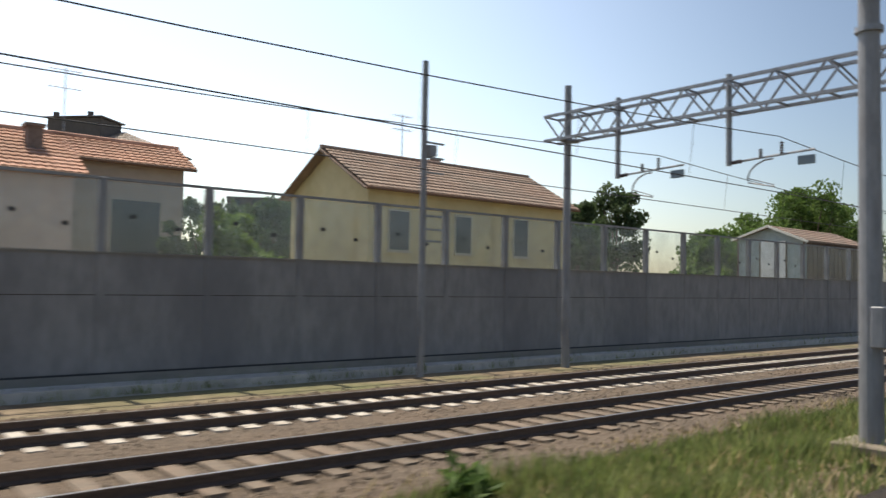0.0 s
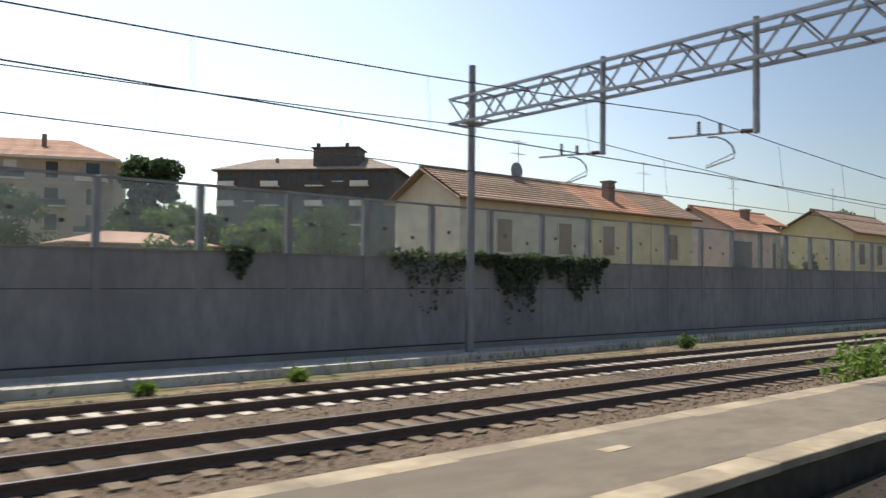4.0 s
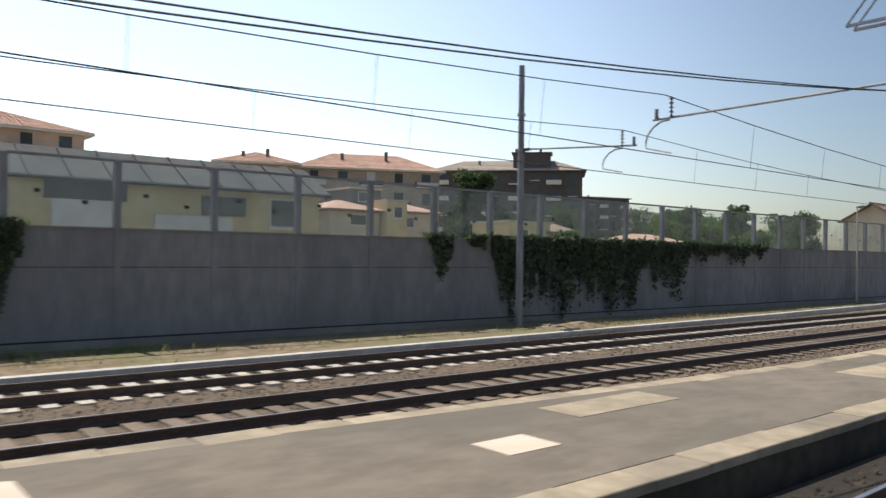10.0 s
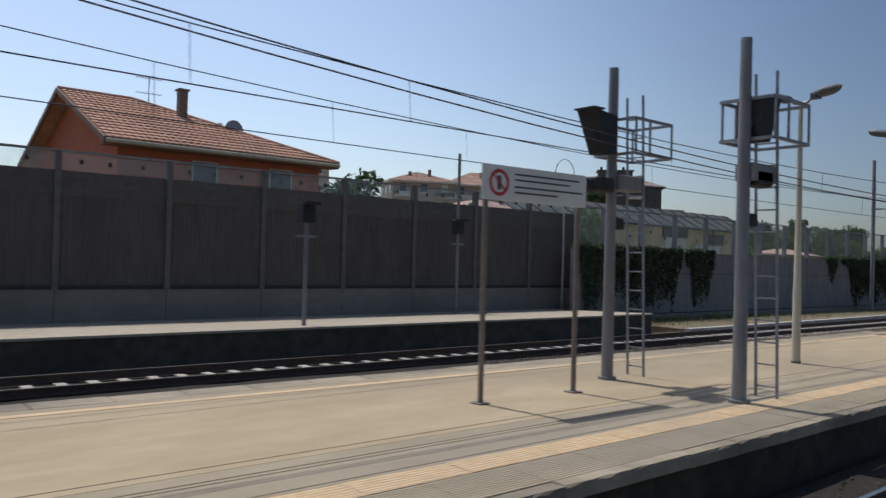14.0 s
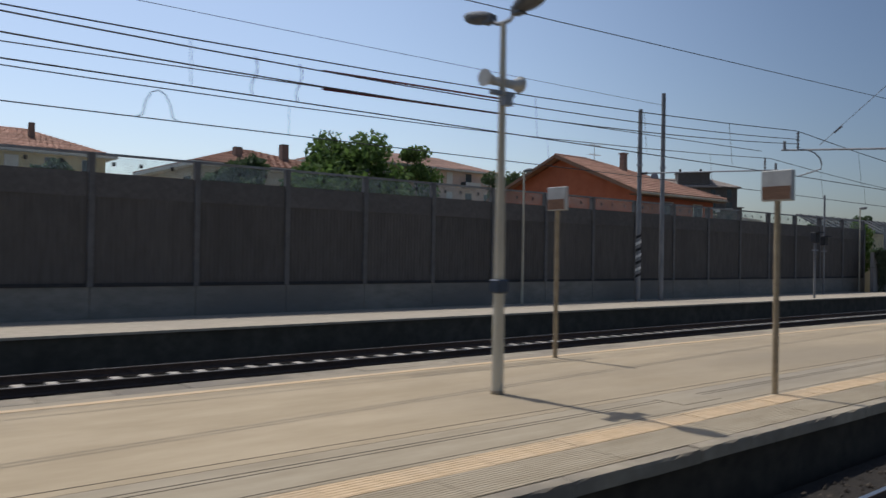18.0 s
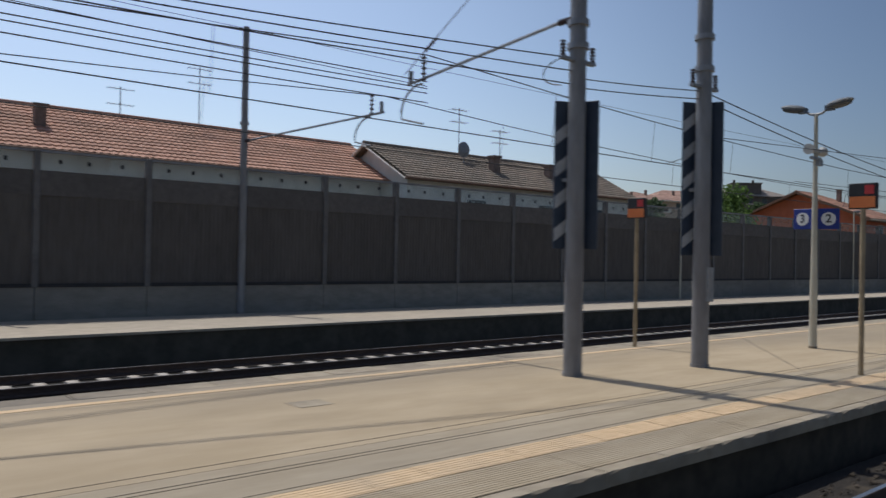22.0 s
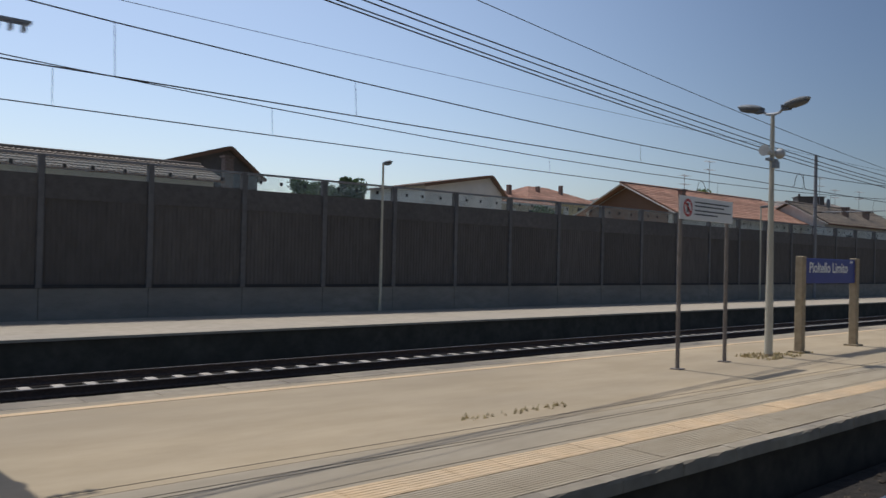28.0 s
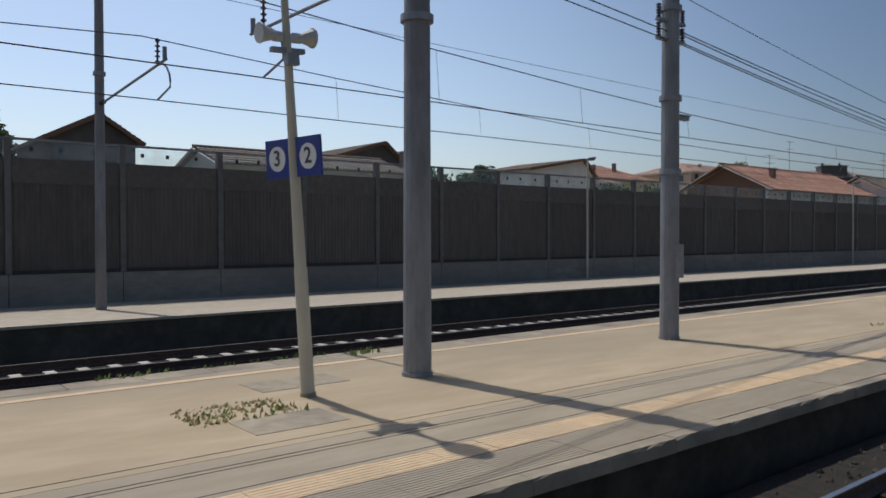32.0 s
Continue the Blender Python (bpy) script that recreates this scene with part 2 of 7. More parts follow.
M_TILE = mat("roof_tile_terracotta", (0.40, 0.215, 0.145), (0.52, 0.305, 0.22), 2.2, 0.9, 0.5, stain=(0.26, 0.15, 0.10), stain_scale=0.5, stain_amount=0.6, vary=0.16)
M_TILEBROWN = mat("roof_tile_brown", (0.22, 0.15, 0.115), (0.32, 0.235, 0.185), 2.2, 0.9, 0.5, stain=(0.20, 0.17, 0.14), stain_scale=0.5, stain_amount=0.6, vary=0.16)
M_TILEPALE = mat("roof_sheet_pale_brown", (0.30, 0.25, 0.215), (0.40, 0.345, 0.30), 2.2, 0.85, 0.3, stain=(0.25, 0.22, 0.19), stain_scale=0.4, vary=0.10)
M_TILEPINK = mat("roof_tile_faded_pink", (0.46, 0.285, 0.215), (0.57, 0.375, 0.295), 2.2, 0.9, 0.5, stain=(0.34, 0.22, 0.17), stain_scale=0.5, stain_amount=0.6, vary=0.14)
M_TILEGREY = mat("roof_tile_grey_brown", (0.17, 0.135, 0.105), (0.27, 0.22, 0.17), 2.2, 0.9, 0.5, stain=(0.15, 0.14, 0.12), stain_scale=0.5, vary=0.14)
M_PYELLOW = mat("plaster_yellow", (0.62, 0.50, 0.26), (0.70, 0.58, 0.33), 1.2, 0.9, 0.2, stain=(0.50, 0.41, 0.25), stain_scale=0.35)
M_PPINK = mat("plaster_pink", (0.58, 0.43, 0.35), (0.66, 0.50, 0.41), 1.2, 0.9, 0.2, stain=(0.48, 0.37, 0.31), stain_scale=0.35)
M_PCREAM = mat("plaster_cream", (0.52, 0.45, 0.34), (0.61, 0.535, 0.415), 1.2, 0.9, 0.2, stain=(0.50, 0.45, 0.35), stain_scale=0.35)
M_PTAN = mat("plaster_tan_pink", (0.43, 0.345, 0.275), (0.52, 0.425, 0.345), 1.2, 0.9, 0.2, stain=(0.40, 0.33, 0.27), stain_scale=0.3)
M_PWHITE = mat("plaster_white", (0.68, 0.66, 0.60), (0.78, 0.76, 0.70), 1.2, 0.9, 0.2, stain=(0.56, 0.54, 0.50), stain_scale=0.35)
M_PRED = mat("plaster_brick_red", (0.42, 0.115, 0.05), (0.50, 0.15, 0.07), 1.2, 0.9, 0.2, stain=(0.34, 0.10, 0.055), stain_scale=0.35)
M_PGREY = mat("plaster_grey_brown", (0.095, 0.085, 0.08), (0.135, 0.122, 0.115), 1.2, 0.9, 0.2, stain=(0.10, 0.092, 0.088), stain_scale=0.3)
M_WINDOW = mat("window_pane_dark", (0.035, 0.045, 0.05), (0.06, 0.07, 0.08), 1.0, 0.12, 0.0)
M_SHUTTER = mat("shutter_grey_green", (0.045, 0.052, 0.055), (0.075, 0.085, 0.09), 6.0, 0.7, 0.3, stretch=(1, 1, 8))
M_SHUTBROWN = mat("shutter_brown", (0.16, 0.085, 0.05), (0.22, 0.12, 0.07), 6.0, 0.7, 0.3, stretch=(1, 1, 8))
M_BRICK = mat("chimney_brick", (0.17, 0.125, 0.10), (0.25, 0.19, 0.16), 8.0, 0.95, 0.4)
M_BARK = mat("bark", (0.10, 0.075, 0.055), (0.17, 0.13, 0.10), 8.0, 0.95, 0.6)
M_LEAF = mat("leaf_green", (0.07, 0.13, 0.03), (0.15, 0.23, 0.06), 1.4, 0.75, 0.0, vary=0.35)
M_LEAF2 = mat("leaf_dark", (0.05, 0.085, 0.036), (0.10, 0.145, 0.062), 1.4, 0.75, 0.0, vary=0.35)
M_LEAF3 = mat("leaf_bright", (0.10, 0.18, 0.03), (0.20, 0.30, 0.06), 1.4, 0.7, 0.0, vary=0.3)
M_GRASS = mat("grass_blades", (0.12, 0.17, 0.045), (0.25, 0.28, 0.10), 1.2, 0.85, 0.0, vary=0.4)
M_DRY = mat("dry_grass", (0.33, 0.26, 0.13), (0.48, 0.40, 0.22), 1.2, 0.9, 0.0, vary=0.3)
# grey box darkened in colour for the shade of its backlit side
M_TBOX = mat("grey_box_shaded", (0.30, 0.30, 0.29), (0.38, 0.38, 0.365), 4.0, 0.6, 0.2, stain=(0.22, 0.21, 0.19), stain_scale=1.5)
# white stripes toned to blue-grey: their shade is put into the colour
M_STRIPE = mat("stripe_white_shaded", (0.36, 0.38, 0.40), (0.46, 0.48, 0.50), 4.0, 0.6, 0.1)
M_SHEET = mat("sheet_roof_slate", (0.05, 0.056, 0.06), (0.08, 0.088, 0.094), 3.0, 0.95, 0.2, stain=(0.14, 0.13, 0.12), stain_scale=0.8)
M_SHEDBLUE = mat("shed_sheet_blue_grey", (0.26, 0.32, 0.33), (0.34, 0.40, 0.41), 3.0, 0.6, 0.2, stain=(0.24, 0.26, 0.25), stain_scale=0.8)
M_SHEDBROWN = mat("shed_board_brown", (0.10, 0.07, 0.05), (0.16, 0.115, 0.08), 5.0, 0.85, 0.3, stretch=(1, 1, 0.2))


def leafy(m, share=0.45):
    """Let light shine through the leaves."""
    nt = m.node_tree
    bs = nt.nodes["Principled BSDF"]
    tl, mx = nt.nodes.new("ShaderNodeBsdfTranslucent"), nt.nodes.new("ShaderNodeMixShader")
    nt.links.new(bs.inputs["Base Color"].links[0].from_socket, tl.inputs["Color"])
    mx.inputs[0].default_value = share
    nt.links.new(bs.outputs[0], mx.inputs[1])
    nt.links.new(tl.outputs[0], mx.inputs[2])
    nt.links.new(mx.outputs[0], nt.nodes["Material Output"].inputs["Surface"])


for _m in (M_LEAF, M_LEAF2, M_LEAF3, M_GRASS, M_DRY):
    leafy(_m)
M_GLASS = glass_mat("barrier_glass", (0.94, 0.96, 0.96), 0.95)


# ---- building blocks ----
def thing(name, loc=(0, 0, 0), label="", category="", group="", kind="", rz=0.0):
    ob = new(name)
    ob.empty_display_size = 0.2
    ob.matrix_world = pose(*loc, 0, 0, rz)
    return tagged(ob, label, category, group, kind)


def mesh_of(name, bm):
    me = bpy.data.meshes.new(name)
    bm.normal_update()
    bm.to_mesh(me)
    bm.free()
    return me


def part(name, bm, material, parent, label=""):
    ob = new(name, mesh_of(name, bm))
    ob.data.materials.append(material)
    ob.parent = parent
    if label:
        ob["label"] = label
    return ob


def solo(name, bm, material, label, category, group="", kind=""):
    ob = new(name, mesh_of(name, bm))
    ob.data.materials.append(material)
    return tagged(ob, label, category, group, kind)


def box(bm, x0, y0, z0, x1, y1, z1, bev=0.0):
    r = bmesh.ops.create_cube(bm, size=1.0, matrix=Matrix.Translation(((x0 + x1) / 2, (y0 + y1) / 2, (z0 + z1) / 2)) @ Matrix.Diagonal((abs(x1 - x0), abs(y1 - y0), abs(z1 - z0), 1)))
    if bev:
        es = {e for v in r["verts"] for e in v.link_edges}
        bmesh.ops.bevel(bm, geom=list(es), offset=bev, segments=1, affect="EDGES")
    return bm


def bx(*a, bev=0.0):
    return box(bmesh.new(), *a, bev=bev)


def rod(bm, p, q, r, r2=None, n=8, cap=True):
    """A round bar from p to q."""
    p, q = Vector(p), Vector(q)
    d = q - p
    m = Matrix.Translation((p + q) / 2) @ d.to_track_quat("Z", "Y").to_matrix().to_4x4()
    bmesh.ops.create_cone(bm, cap_ends=cap, segments=n, radius1=r, radius2=r if r2 is None else r2, depth=d.length, matrix=m)
    return bm


def bar(bm, p, q, w, h):
    """A square bar from p to q."""
    p, q = Vector(p), Vector(q)
    d = q - p
    m = Matrix.Translation((p + q) / 2) @ d.to_track_quat("Z", "Y").to_matrix().to_4x4() @ Matrix.Diagonal((w, h, d.length, 1))
    bmesh.ops.create_cube(bm, size=1.0, matrix=m)
    return bm


def tube(pts, r, n=5):
    """A bent round wire through pts."""
    bm = bmesh.new()
    rings = []
    pts = [Vector(p) for p in pts]
    for i, p in enumerate(pts):
        d = (pts[min(i + 1, len(pts) - 1)] - pts[max(i - 1, 0)]).normalized()
        side = d.cross(Vector((0, 0, 1)))
        side = side.normalized() if side.length > 1e-3 else Vector((1, 0, 0))
        up = side.cross(d)
        rings.append([bm.verts.new(p + r * (math.cos(2 * math.pi * k / n) * side + math.sin(2 * math.pi * k / n) * up)) for k in range(n)])
    for a, b in zip(rings, rings[1:]):
        for k in range(n):
            bm.faces.new((a[k], a[(k + 1) % n], b[(k + 1) % n], b[k]))
    return bm


def poly(bm, pts, thick=None):
    """A flat face, or a slab when thick is given as a vector."""
    vs = [bm.verts.new(p) for p in pts]
    f = bm.faces.new(vs)
    if thick is not None:
        r = bmesh.ops.extrude_face_region(bm, geom=[f])
        bmesh.ops.translate(bm, verts=[v for v in r["geom"] if isinstance(v, bmesh.types.BMVert)], vec=thick)
        bmesh.ops.recalc_face_normals(bm, faces=bm.faces[:])
    return bm


def join_boxes(rows):
    """Many boxes in one mesh, fast: rows of x0, y0, z0, x1, y1, z1."""
    vs, fs = [], []
    for x0, y0, z0, x1, y1, z1 in rows:
        b = len(vs)
        vs += [(x0, y0, z0), (x1, y0, z0), (x1, y1, z0), (x0, y1, z0), (x0, y0, z1), (x1, y0, z1), (x1, y1, z1), (x0, y1, z1)]
        fs += [(b, b + 3, b + 2, b + 1), (b + 4, b + 5, b + 6, b + 7), (b, b + 1, b + 5, b + 4), (b + 1, b + 2, b + 6, b + 5), (b + 2, b + 3, b + 7, b + 6), (b + 3, b, b + 4, b + 7)]
    me = bpy.data.meshes.new("pieces")
    me.from_pydata(vs, [], fs)
    return me


def pieces(name, me, material, parent=None, label="", kind="", category=""):
    me.materials.append(material)
    ob = new(name, me)
    ob.parent = parent
    return tagged(ob, label, category, "", kind)


# ---- plan: lines that run along the railway ----
def T1(x):
    return 14.5 - 0.013 * x


def ease(x, length):
    """From 0 to 1 over a length that begins at the head of the station."""
    u = min(1.0, max(0.0, (-98.0 - x) / length))
    return u * u * (3 - 2 * u)


def T1R(x):
    """The far track: it swings parallel to the platforms along the station."""
    return T1(x) if x > -98 else 15.774 + 0.38 * ease(x, 32.0)


def T2(x):
    return 10.65 - 0.013 * x


def T2S(x):
    """The middle track along the station."""
    return T2(x) if x > -98 else 11.924 + 0.87 * ease(x, 40.0)


def WALL(x):
    return 20.1 - 0.018 * x


def BARR(x):
    return 22.1 - 0.013 * x


def strip(bm, xs, y0, y1, z0, z1):
    """A long prism between two lines y0(x), y1(x)."""
    rows = []
    for x in xs:
        rows.append([bm.verts.new((x, y, z)) for y, z in ((y0(x), z0), (y0(x), z1), (y1(x), z1), (y1(x), z0))])
    for a, b in zip(rows, rows[1:]):
        for k in range(4):
            bm.faces.new((a[k], b[k], b[(k + 1) % 4], a[(k + 1) % 4]))
    bm.faces.new(rows[0])
    bm.faces.new(rows[-1][::-1])
    bmesh.ops.recalc_face_normals(bm, faces=bm.faces[:])
    return bm


def span(a, b, n):
    return [a + (b - a) * i / n for i in range(n + 1)]


# ---- ground ----
g = bmesh.new()
gx = [-1500, -600, -340] + span(-300, 120, 42) + [160, 260, 600, 1500]
gy = [-400, -60, -20, 19.0, 26, 40, 60, 100, 200, 500, 1500]
rows = [[g.verts.new((x, y, -0.55)) for y in gy] for x in gx]
for a, b in zip(rows, rows[1:]):
    for k in range(len(gy) - 1):
        g.faces.new((a[k], b[k], b[k + 1], a[k + 1]))
solo("ground", g, M_EARTH, "dry brown earth with patches of green", "ground", kind="structure")


def ballast_bed(name, y0, y1, top, x0=-330, x1=420):
    bm = bmesh.new()
    xs = span(x0, x1, 250)
    rnd = random.Random(name)
    prof = [(-1.0, -0.5), (-0.15, -0.02), (0.25, 0.0), (0.5, 0.0), (0.75, 0.0), (1.15, -0.02), (2.0, -0.5)]
    rr = []
    for x in xs:
        r = []
        for i, (u, dz) in enumerate(prof):
            a, b = y0(x), y1(x)
            y = a + (b - a) * u if 0 <= u <= 1 else (a + u if u < 0 else b + (u - 1))
            r.append(bm.verts.new((x, y, top + dz + rnd.uniform(-0.02, 0.02))))
        rr.append(r)
    for a, b in zip(rr, rr[1:]):
        for k in range(len(prof) - 1):
            bm.faces.new((a[k], b[k], b[k + 1], a[k + 1]))
    return solo(name, bm, M_BALLAST, "brown and grey crushed stone ballast under the rails", "ballast", kind="structure")


ballast_bed("ballast", lambda x: T2(x) - 2.2, lambda x: T1(x) + 2.2, -0.19, x0=-98, x1=420)
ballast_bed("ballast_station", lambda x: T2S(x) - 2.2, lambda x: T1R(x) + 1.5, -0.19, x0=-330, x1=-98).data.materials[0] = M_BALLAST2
# near bed darkened in colour for the dim edge of the train window
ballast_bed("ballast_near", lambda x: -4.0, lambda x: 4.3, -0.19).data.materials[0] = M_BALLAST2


def rail_mesh(line, x0, x1, n):
    """A rail profile swept along line(x); head top at 0."""
    prof = [(-0.07, -0.175), (-0.07, -0.155), (-0.012, -0.12), (-0.012, -0.045), (-0.036, -0.035), (-0.036, -0.004), (-0.03, 0.0), (0.03, 0.0), (0.036, -0.004), (0.036, -0.035), (0.012, -0.045), (0.012, -0.12), (0.07, -0.155), (0.07, -0.175)]
    bm = bmesh.new()
    rr = [[bm.verts.new((x, line(x) + u, z)) for u, z in prof] for x in span(x0, x1, n)]
    for a, b in zip(rr, rr[1:]):
        for k in range(len(prof)):
            f = bm.faces.new((a[k], a[(k + 1) % len(prof)], b[(k + 1) % len(prof)], b[k]))
            f.material_index = 1 if k == 6 else 0
    return bm


def track(name, centre, label):
    t = thing(name, (0, 0, 0), label, "railway track")
    for s in (-0.7525, 0.7525):
        r = part("rail", rail_mesh(lambda x: centre(x) + s, -330, 420, 150), M_RAIL, t, "rusty steel rail with a bright worn head")
        r.data.materials.append(M_RAILTOP)
    return t


track_far = track("railway_track", T1R, "rusty railway track on white concrete sleepers beside the noise wall")
track_mid = track("railway_track", T2S, "rusty railway track on pale sleepers beside the island platform")
track_near = track("railway_track", lambda x: 2.75, "railway track in the shade beside the platform edge")
track_own = track("railway_track", lambda x: -1.1, "railway track under the passing train")

# ---- island platform ----
PNEAR = 4.6
PLOW, PHIGH = 0.30, 0.50


def pfar_low(x):
    return min(7.35 - 0.012 * (x + 30), T2(x) - 1.7) if x > -76 else 7.9 + (-76 - x) * 0.09


def pfar_high(x):
    return T2S(x) - 1.62


plat_low = thing("platform", (0, 0, 0), "old low island platform of dark worn asphalt", "platform", kind="structure")
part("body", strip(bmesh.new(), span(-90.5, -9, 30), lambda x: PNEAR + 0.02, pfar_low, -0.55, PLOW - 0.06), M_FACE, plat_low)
part("surface", strip(bmesh.new(), span(-90.5, -9, 30), lambda x: PNEAR + 0.45, lambda x: pfar_low(x) - 0.3, PLOW - 0.06, PLOW), M_ASPHALT, plat_low, "dark patched asphalt surface")
plat_high = thing("platform", (0, 0, 0), "raised island platform paved in beige with yellow tactile strips", "platform", kind="structure")
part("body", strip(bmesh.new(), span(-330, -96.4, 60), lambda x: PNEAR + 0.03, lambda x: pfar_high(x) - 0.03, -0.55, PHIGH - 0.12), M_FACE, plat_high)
part("surface", strip(bmesh.new(), span(-330, -96.4, 60), lambda x: 6.75, lambda x: pfar_high(x) - 0.70, PHIGH - 0.12, PHIGH), M_PAVE, plat_high, "beige paved surface with faint long joints")
ramp = thing("ramp", (0, 0, 0), "pale concrete ramp between the low and the raised platform", "ramp", kind="structure")


def wedge(inset, z_low, drop):
    """The sloping block of the ramp."""
    bm = bmesh.new()
    vs = []
    for x, zt in ((-90.0, PLOW + 0.012), (-96.4, PHIGH)):
        for y in (PNEAR + 0.02 + inset, pfar_high(x) - inset if x < -92 else 8.3):
            vs.append((bm.verts.new((x, y, z_low if drop is None else zt - drop)), bm.verts.new((x, y, zt - (0.1 if drop is None else 0.0)))))
    (a0, a1), (b0, b1), (c0, c1), (d0, d1) = vs
    for f in ((a1, b1, d1, c1), (a0, c0, d0, b0), (a0, a1, c1, c0), (b0, d0, d1, b1), (a0, b0, b1, a1), (c0, c1, d1, d0)):
        bm.faces.new(f)
    bmesh.ops.recalc_face_normals(bm, faces=bm.faces[:])
    return bm


part("body", wedge(0.03, -0.55, None), M_FACE, ramp, "sooty face with the train's shade put into its dark colour")
part("slab", wedge(0.0, 0.0, 0.1), M_RAMP, ramp)

# far side platform with its plinth
plat_side = thing("platform", (0, 0, 0), "narrow side platform with a dark shaded face below the noise barrier", "platform", kind="structure")
FPZ = 0.44


def SIDE(x):
    """Edge of the side platform along the far track."""
    return T1R(x) + 1.95


def side_slab():
    """The paving falls gently from the edge to the barrier."""
    bm = bmesh.new()
    rows = []
    for x in span(-330, -98.0, 60):
        rows.append([bm.verts.new((x, y, z)) for y, z in ((SIDE(x), 0.55), (SIDE(x), 0.61), (BARR(x) - 0.065, FPZ - 0.02), (BARR(x) - 0.065, FPZ - 0.08))])
    for a, b in zip(rows, rows[1:]):
        for k in range(4):
            bm.faces.new((a[k], b[k], b[(k + 1) % 4], a[(k + 1) % 4]))
    bm.faces.new(rows[0])
    bm.faces.new(rows[-1][::-1])
    bmesh.ops.recalc_face_normals(bm, faces=bm.faces[:])
    return bm


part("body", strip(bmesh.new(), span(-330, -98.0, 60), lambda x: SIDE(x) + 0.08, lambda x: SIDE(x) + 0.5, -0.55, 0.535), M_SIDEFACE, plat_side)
part("surface", side_slab(), M_FARTOP, plat_side, "sunlit pale concrete surface")

# ---- noise walls ----
wall_low = thing("wall_low", (0, 0, 0), "grey concrete noise wall with glass panels above", "noise wall", kind="structure")
FENCE = 2.72
X0 = 100.0
n_low = int((X0 + 97.9) / FENCE) + 1
post_me = mesh_of("fence_post", bx(-0.09, -0.1, 3.05, 0.09, 0.1, 4.98, bev=0.012))
post_me.materials.append(M_POLE)
pil_me = mesh_of("pilaster", bx(-0.09, -0.014, -0.35, 0.09, 0.1, 3.1, bev=0.008))
pil_me.materials.append(M_WALL)
for i in range(n_low):
    xa = X0 - i * FENCE
    xb = max(xa - FENCE, -97.9)
    ya, yb = WALL(xa), WALL(xb)
    bm = bmesh.new()
    poly(bm, [(xa - 0.012, ya, -0.35), (xb + 0.012, yb, -0.35), (xb + 0.012, yb, 2.08), (xa - 0.012, ya, 2.08)], Vector((0, 0.22, 0)))
    part("panel", bm, M_WALL, wall_low)
    bm = bmesh.new()
    poly(bm, [(xa - 0.012, ya + 0.012, 2.101), (xb + 0.012, yb + 0.012, 2.101), (xb + 0.012, yb + 0.012, 3.1), (xa - 0.012, ya + 0.012, 3.1)], Vector((0, 0.205, 0)))
    part("upper_panel", bm, M_WALL, wall_low)
    ob = new("post", post_me)
    ob.parent, ob.location = wall_low, (xa, ya + 0.11, 0)
    ob = new("pilaster", pil_me)
    ob.parent, ob.location = wall_low, (xa, ya, 0)
    bm = bmesh.new()
    poly(bm, [(xa - 0.1, ya + 0.1, 3.12), (xb + 0.1, yb + 0.1, 3.12), (xb + 0.1, yb + 0.1, 4.9), (xa - 0.1, ya + 0.1, 4.9)], Vector((0, 0.014, 0)))
    p = part("pane", bm, M_GLASS, wall_low, "slightly dirty clear glass pane")
    p.visible_shadow = False
part("panel_joint", strip(bmesh.new(), span(X0, -97.8, 20), lambda x: WALL(x) + 0.03, lambda x: WALL(x) + 0.19, 2.06, 2.12), M_FACE, wall_low, "dark joint between the panel rows")
part("top_rail", strip(bmesh.new(), [X0, -97.8], lambda x: WALL(x) + 0.06, lambda x: WALL(x) + 0.15, 4.93, 5.0), M_POLE, wall_low)
part("coping", strip(bmesh.new(), [X0, -97.8], lambda x: WALL(x) - 0.03, lambda x: WALL(x) + 0.26, 3.1, 3.15), M_PLINTH, wall_low)


def KERB(x):
    return float(np.interp(x, [-96, -86, -62, -40, -20, 0, 10, 100], [17.5, 17.5, 17.9, 18.8, 19.1, 19.1, 19.1, 18.2]))


solo("kerb", strip(bmesh.new(), span(100, -96, 40), lambda x: KERB(x) - 0.15, lambda x: KERB(x) + 0.15, -0.5, -0.03), M_KERB, "pale concrete kerb of a cable duct along the wall", "kerb", kind="structure")
solo("cable_duct", strip(bmesh.new(), span(100, -38, 40), lambda x: KERB(x) + 0.15, lambda x: WALL(x) - 0.05, -0.5, -0.035), M_KERB, "pale concrete cable trough lids along the noise wall", "cable trough", kind="structure")
solo("verge", strip(bmesh.new(), span(-38, -96, 20), lambda x: KERB(x) + 0.15, lambda x: WALL(x) - 0.05, -0.5, -0.06), M_EARTH, "dusty earth verge along the noise wall", "ground", kind="structure")
part("footing", strip(bmesh.new(), span(100, -97.8, 20), lambda x: WALL(x) - 0.05, lambda x: WALL(x) - 0.002, -0.5, 0.16), M_PLINTH, wall_low, "pale concrete footing")
# solid black strip stands in for the dark of the open gap
part("gap", strip(bmesh.new(), span(100, -97.8, 20), lambda x: WALL(x) - 0.045, lambda x: WALL(x) - 0.002, 0.16, 0.205), M_BLACK, wall_low, "black strip painted for the shade of the gap under the panels")
# earth shoulder between track and wall
solo("shoulder", strip(bmesh.new(), span(300, -96, 80), lambda x: T1(x) + 2.0, lambda x: KERB(x) - 0.15, -0.55, -0.27), M_EARTH, "dusty earth shoulder beside the far track", "ground", kind="structure")

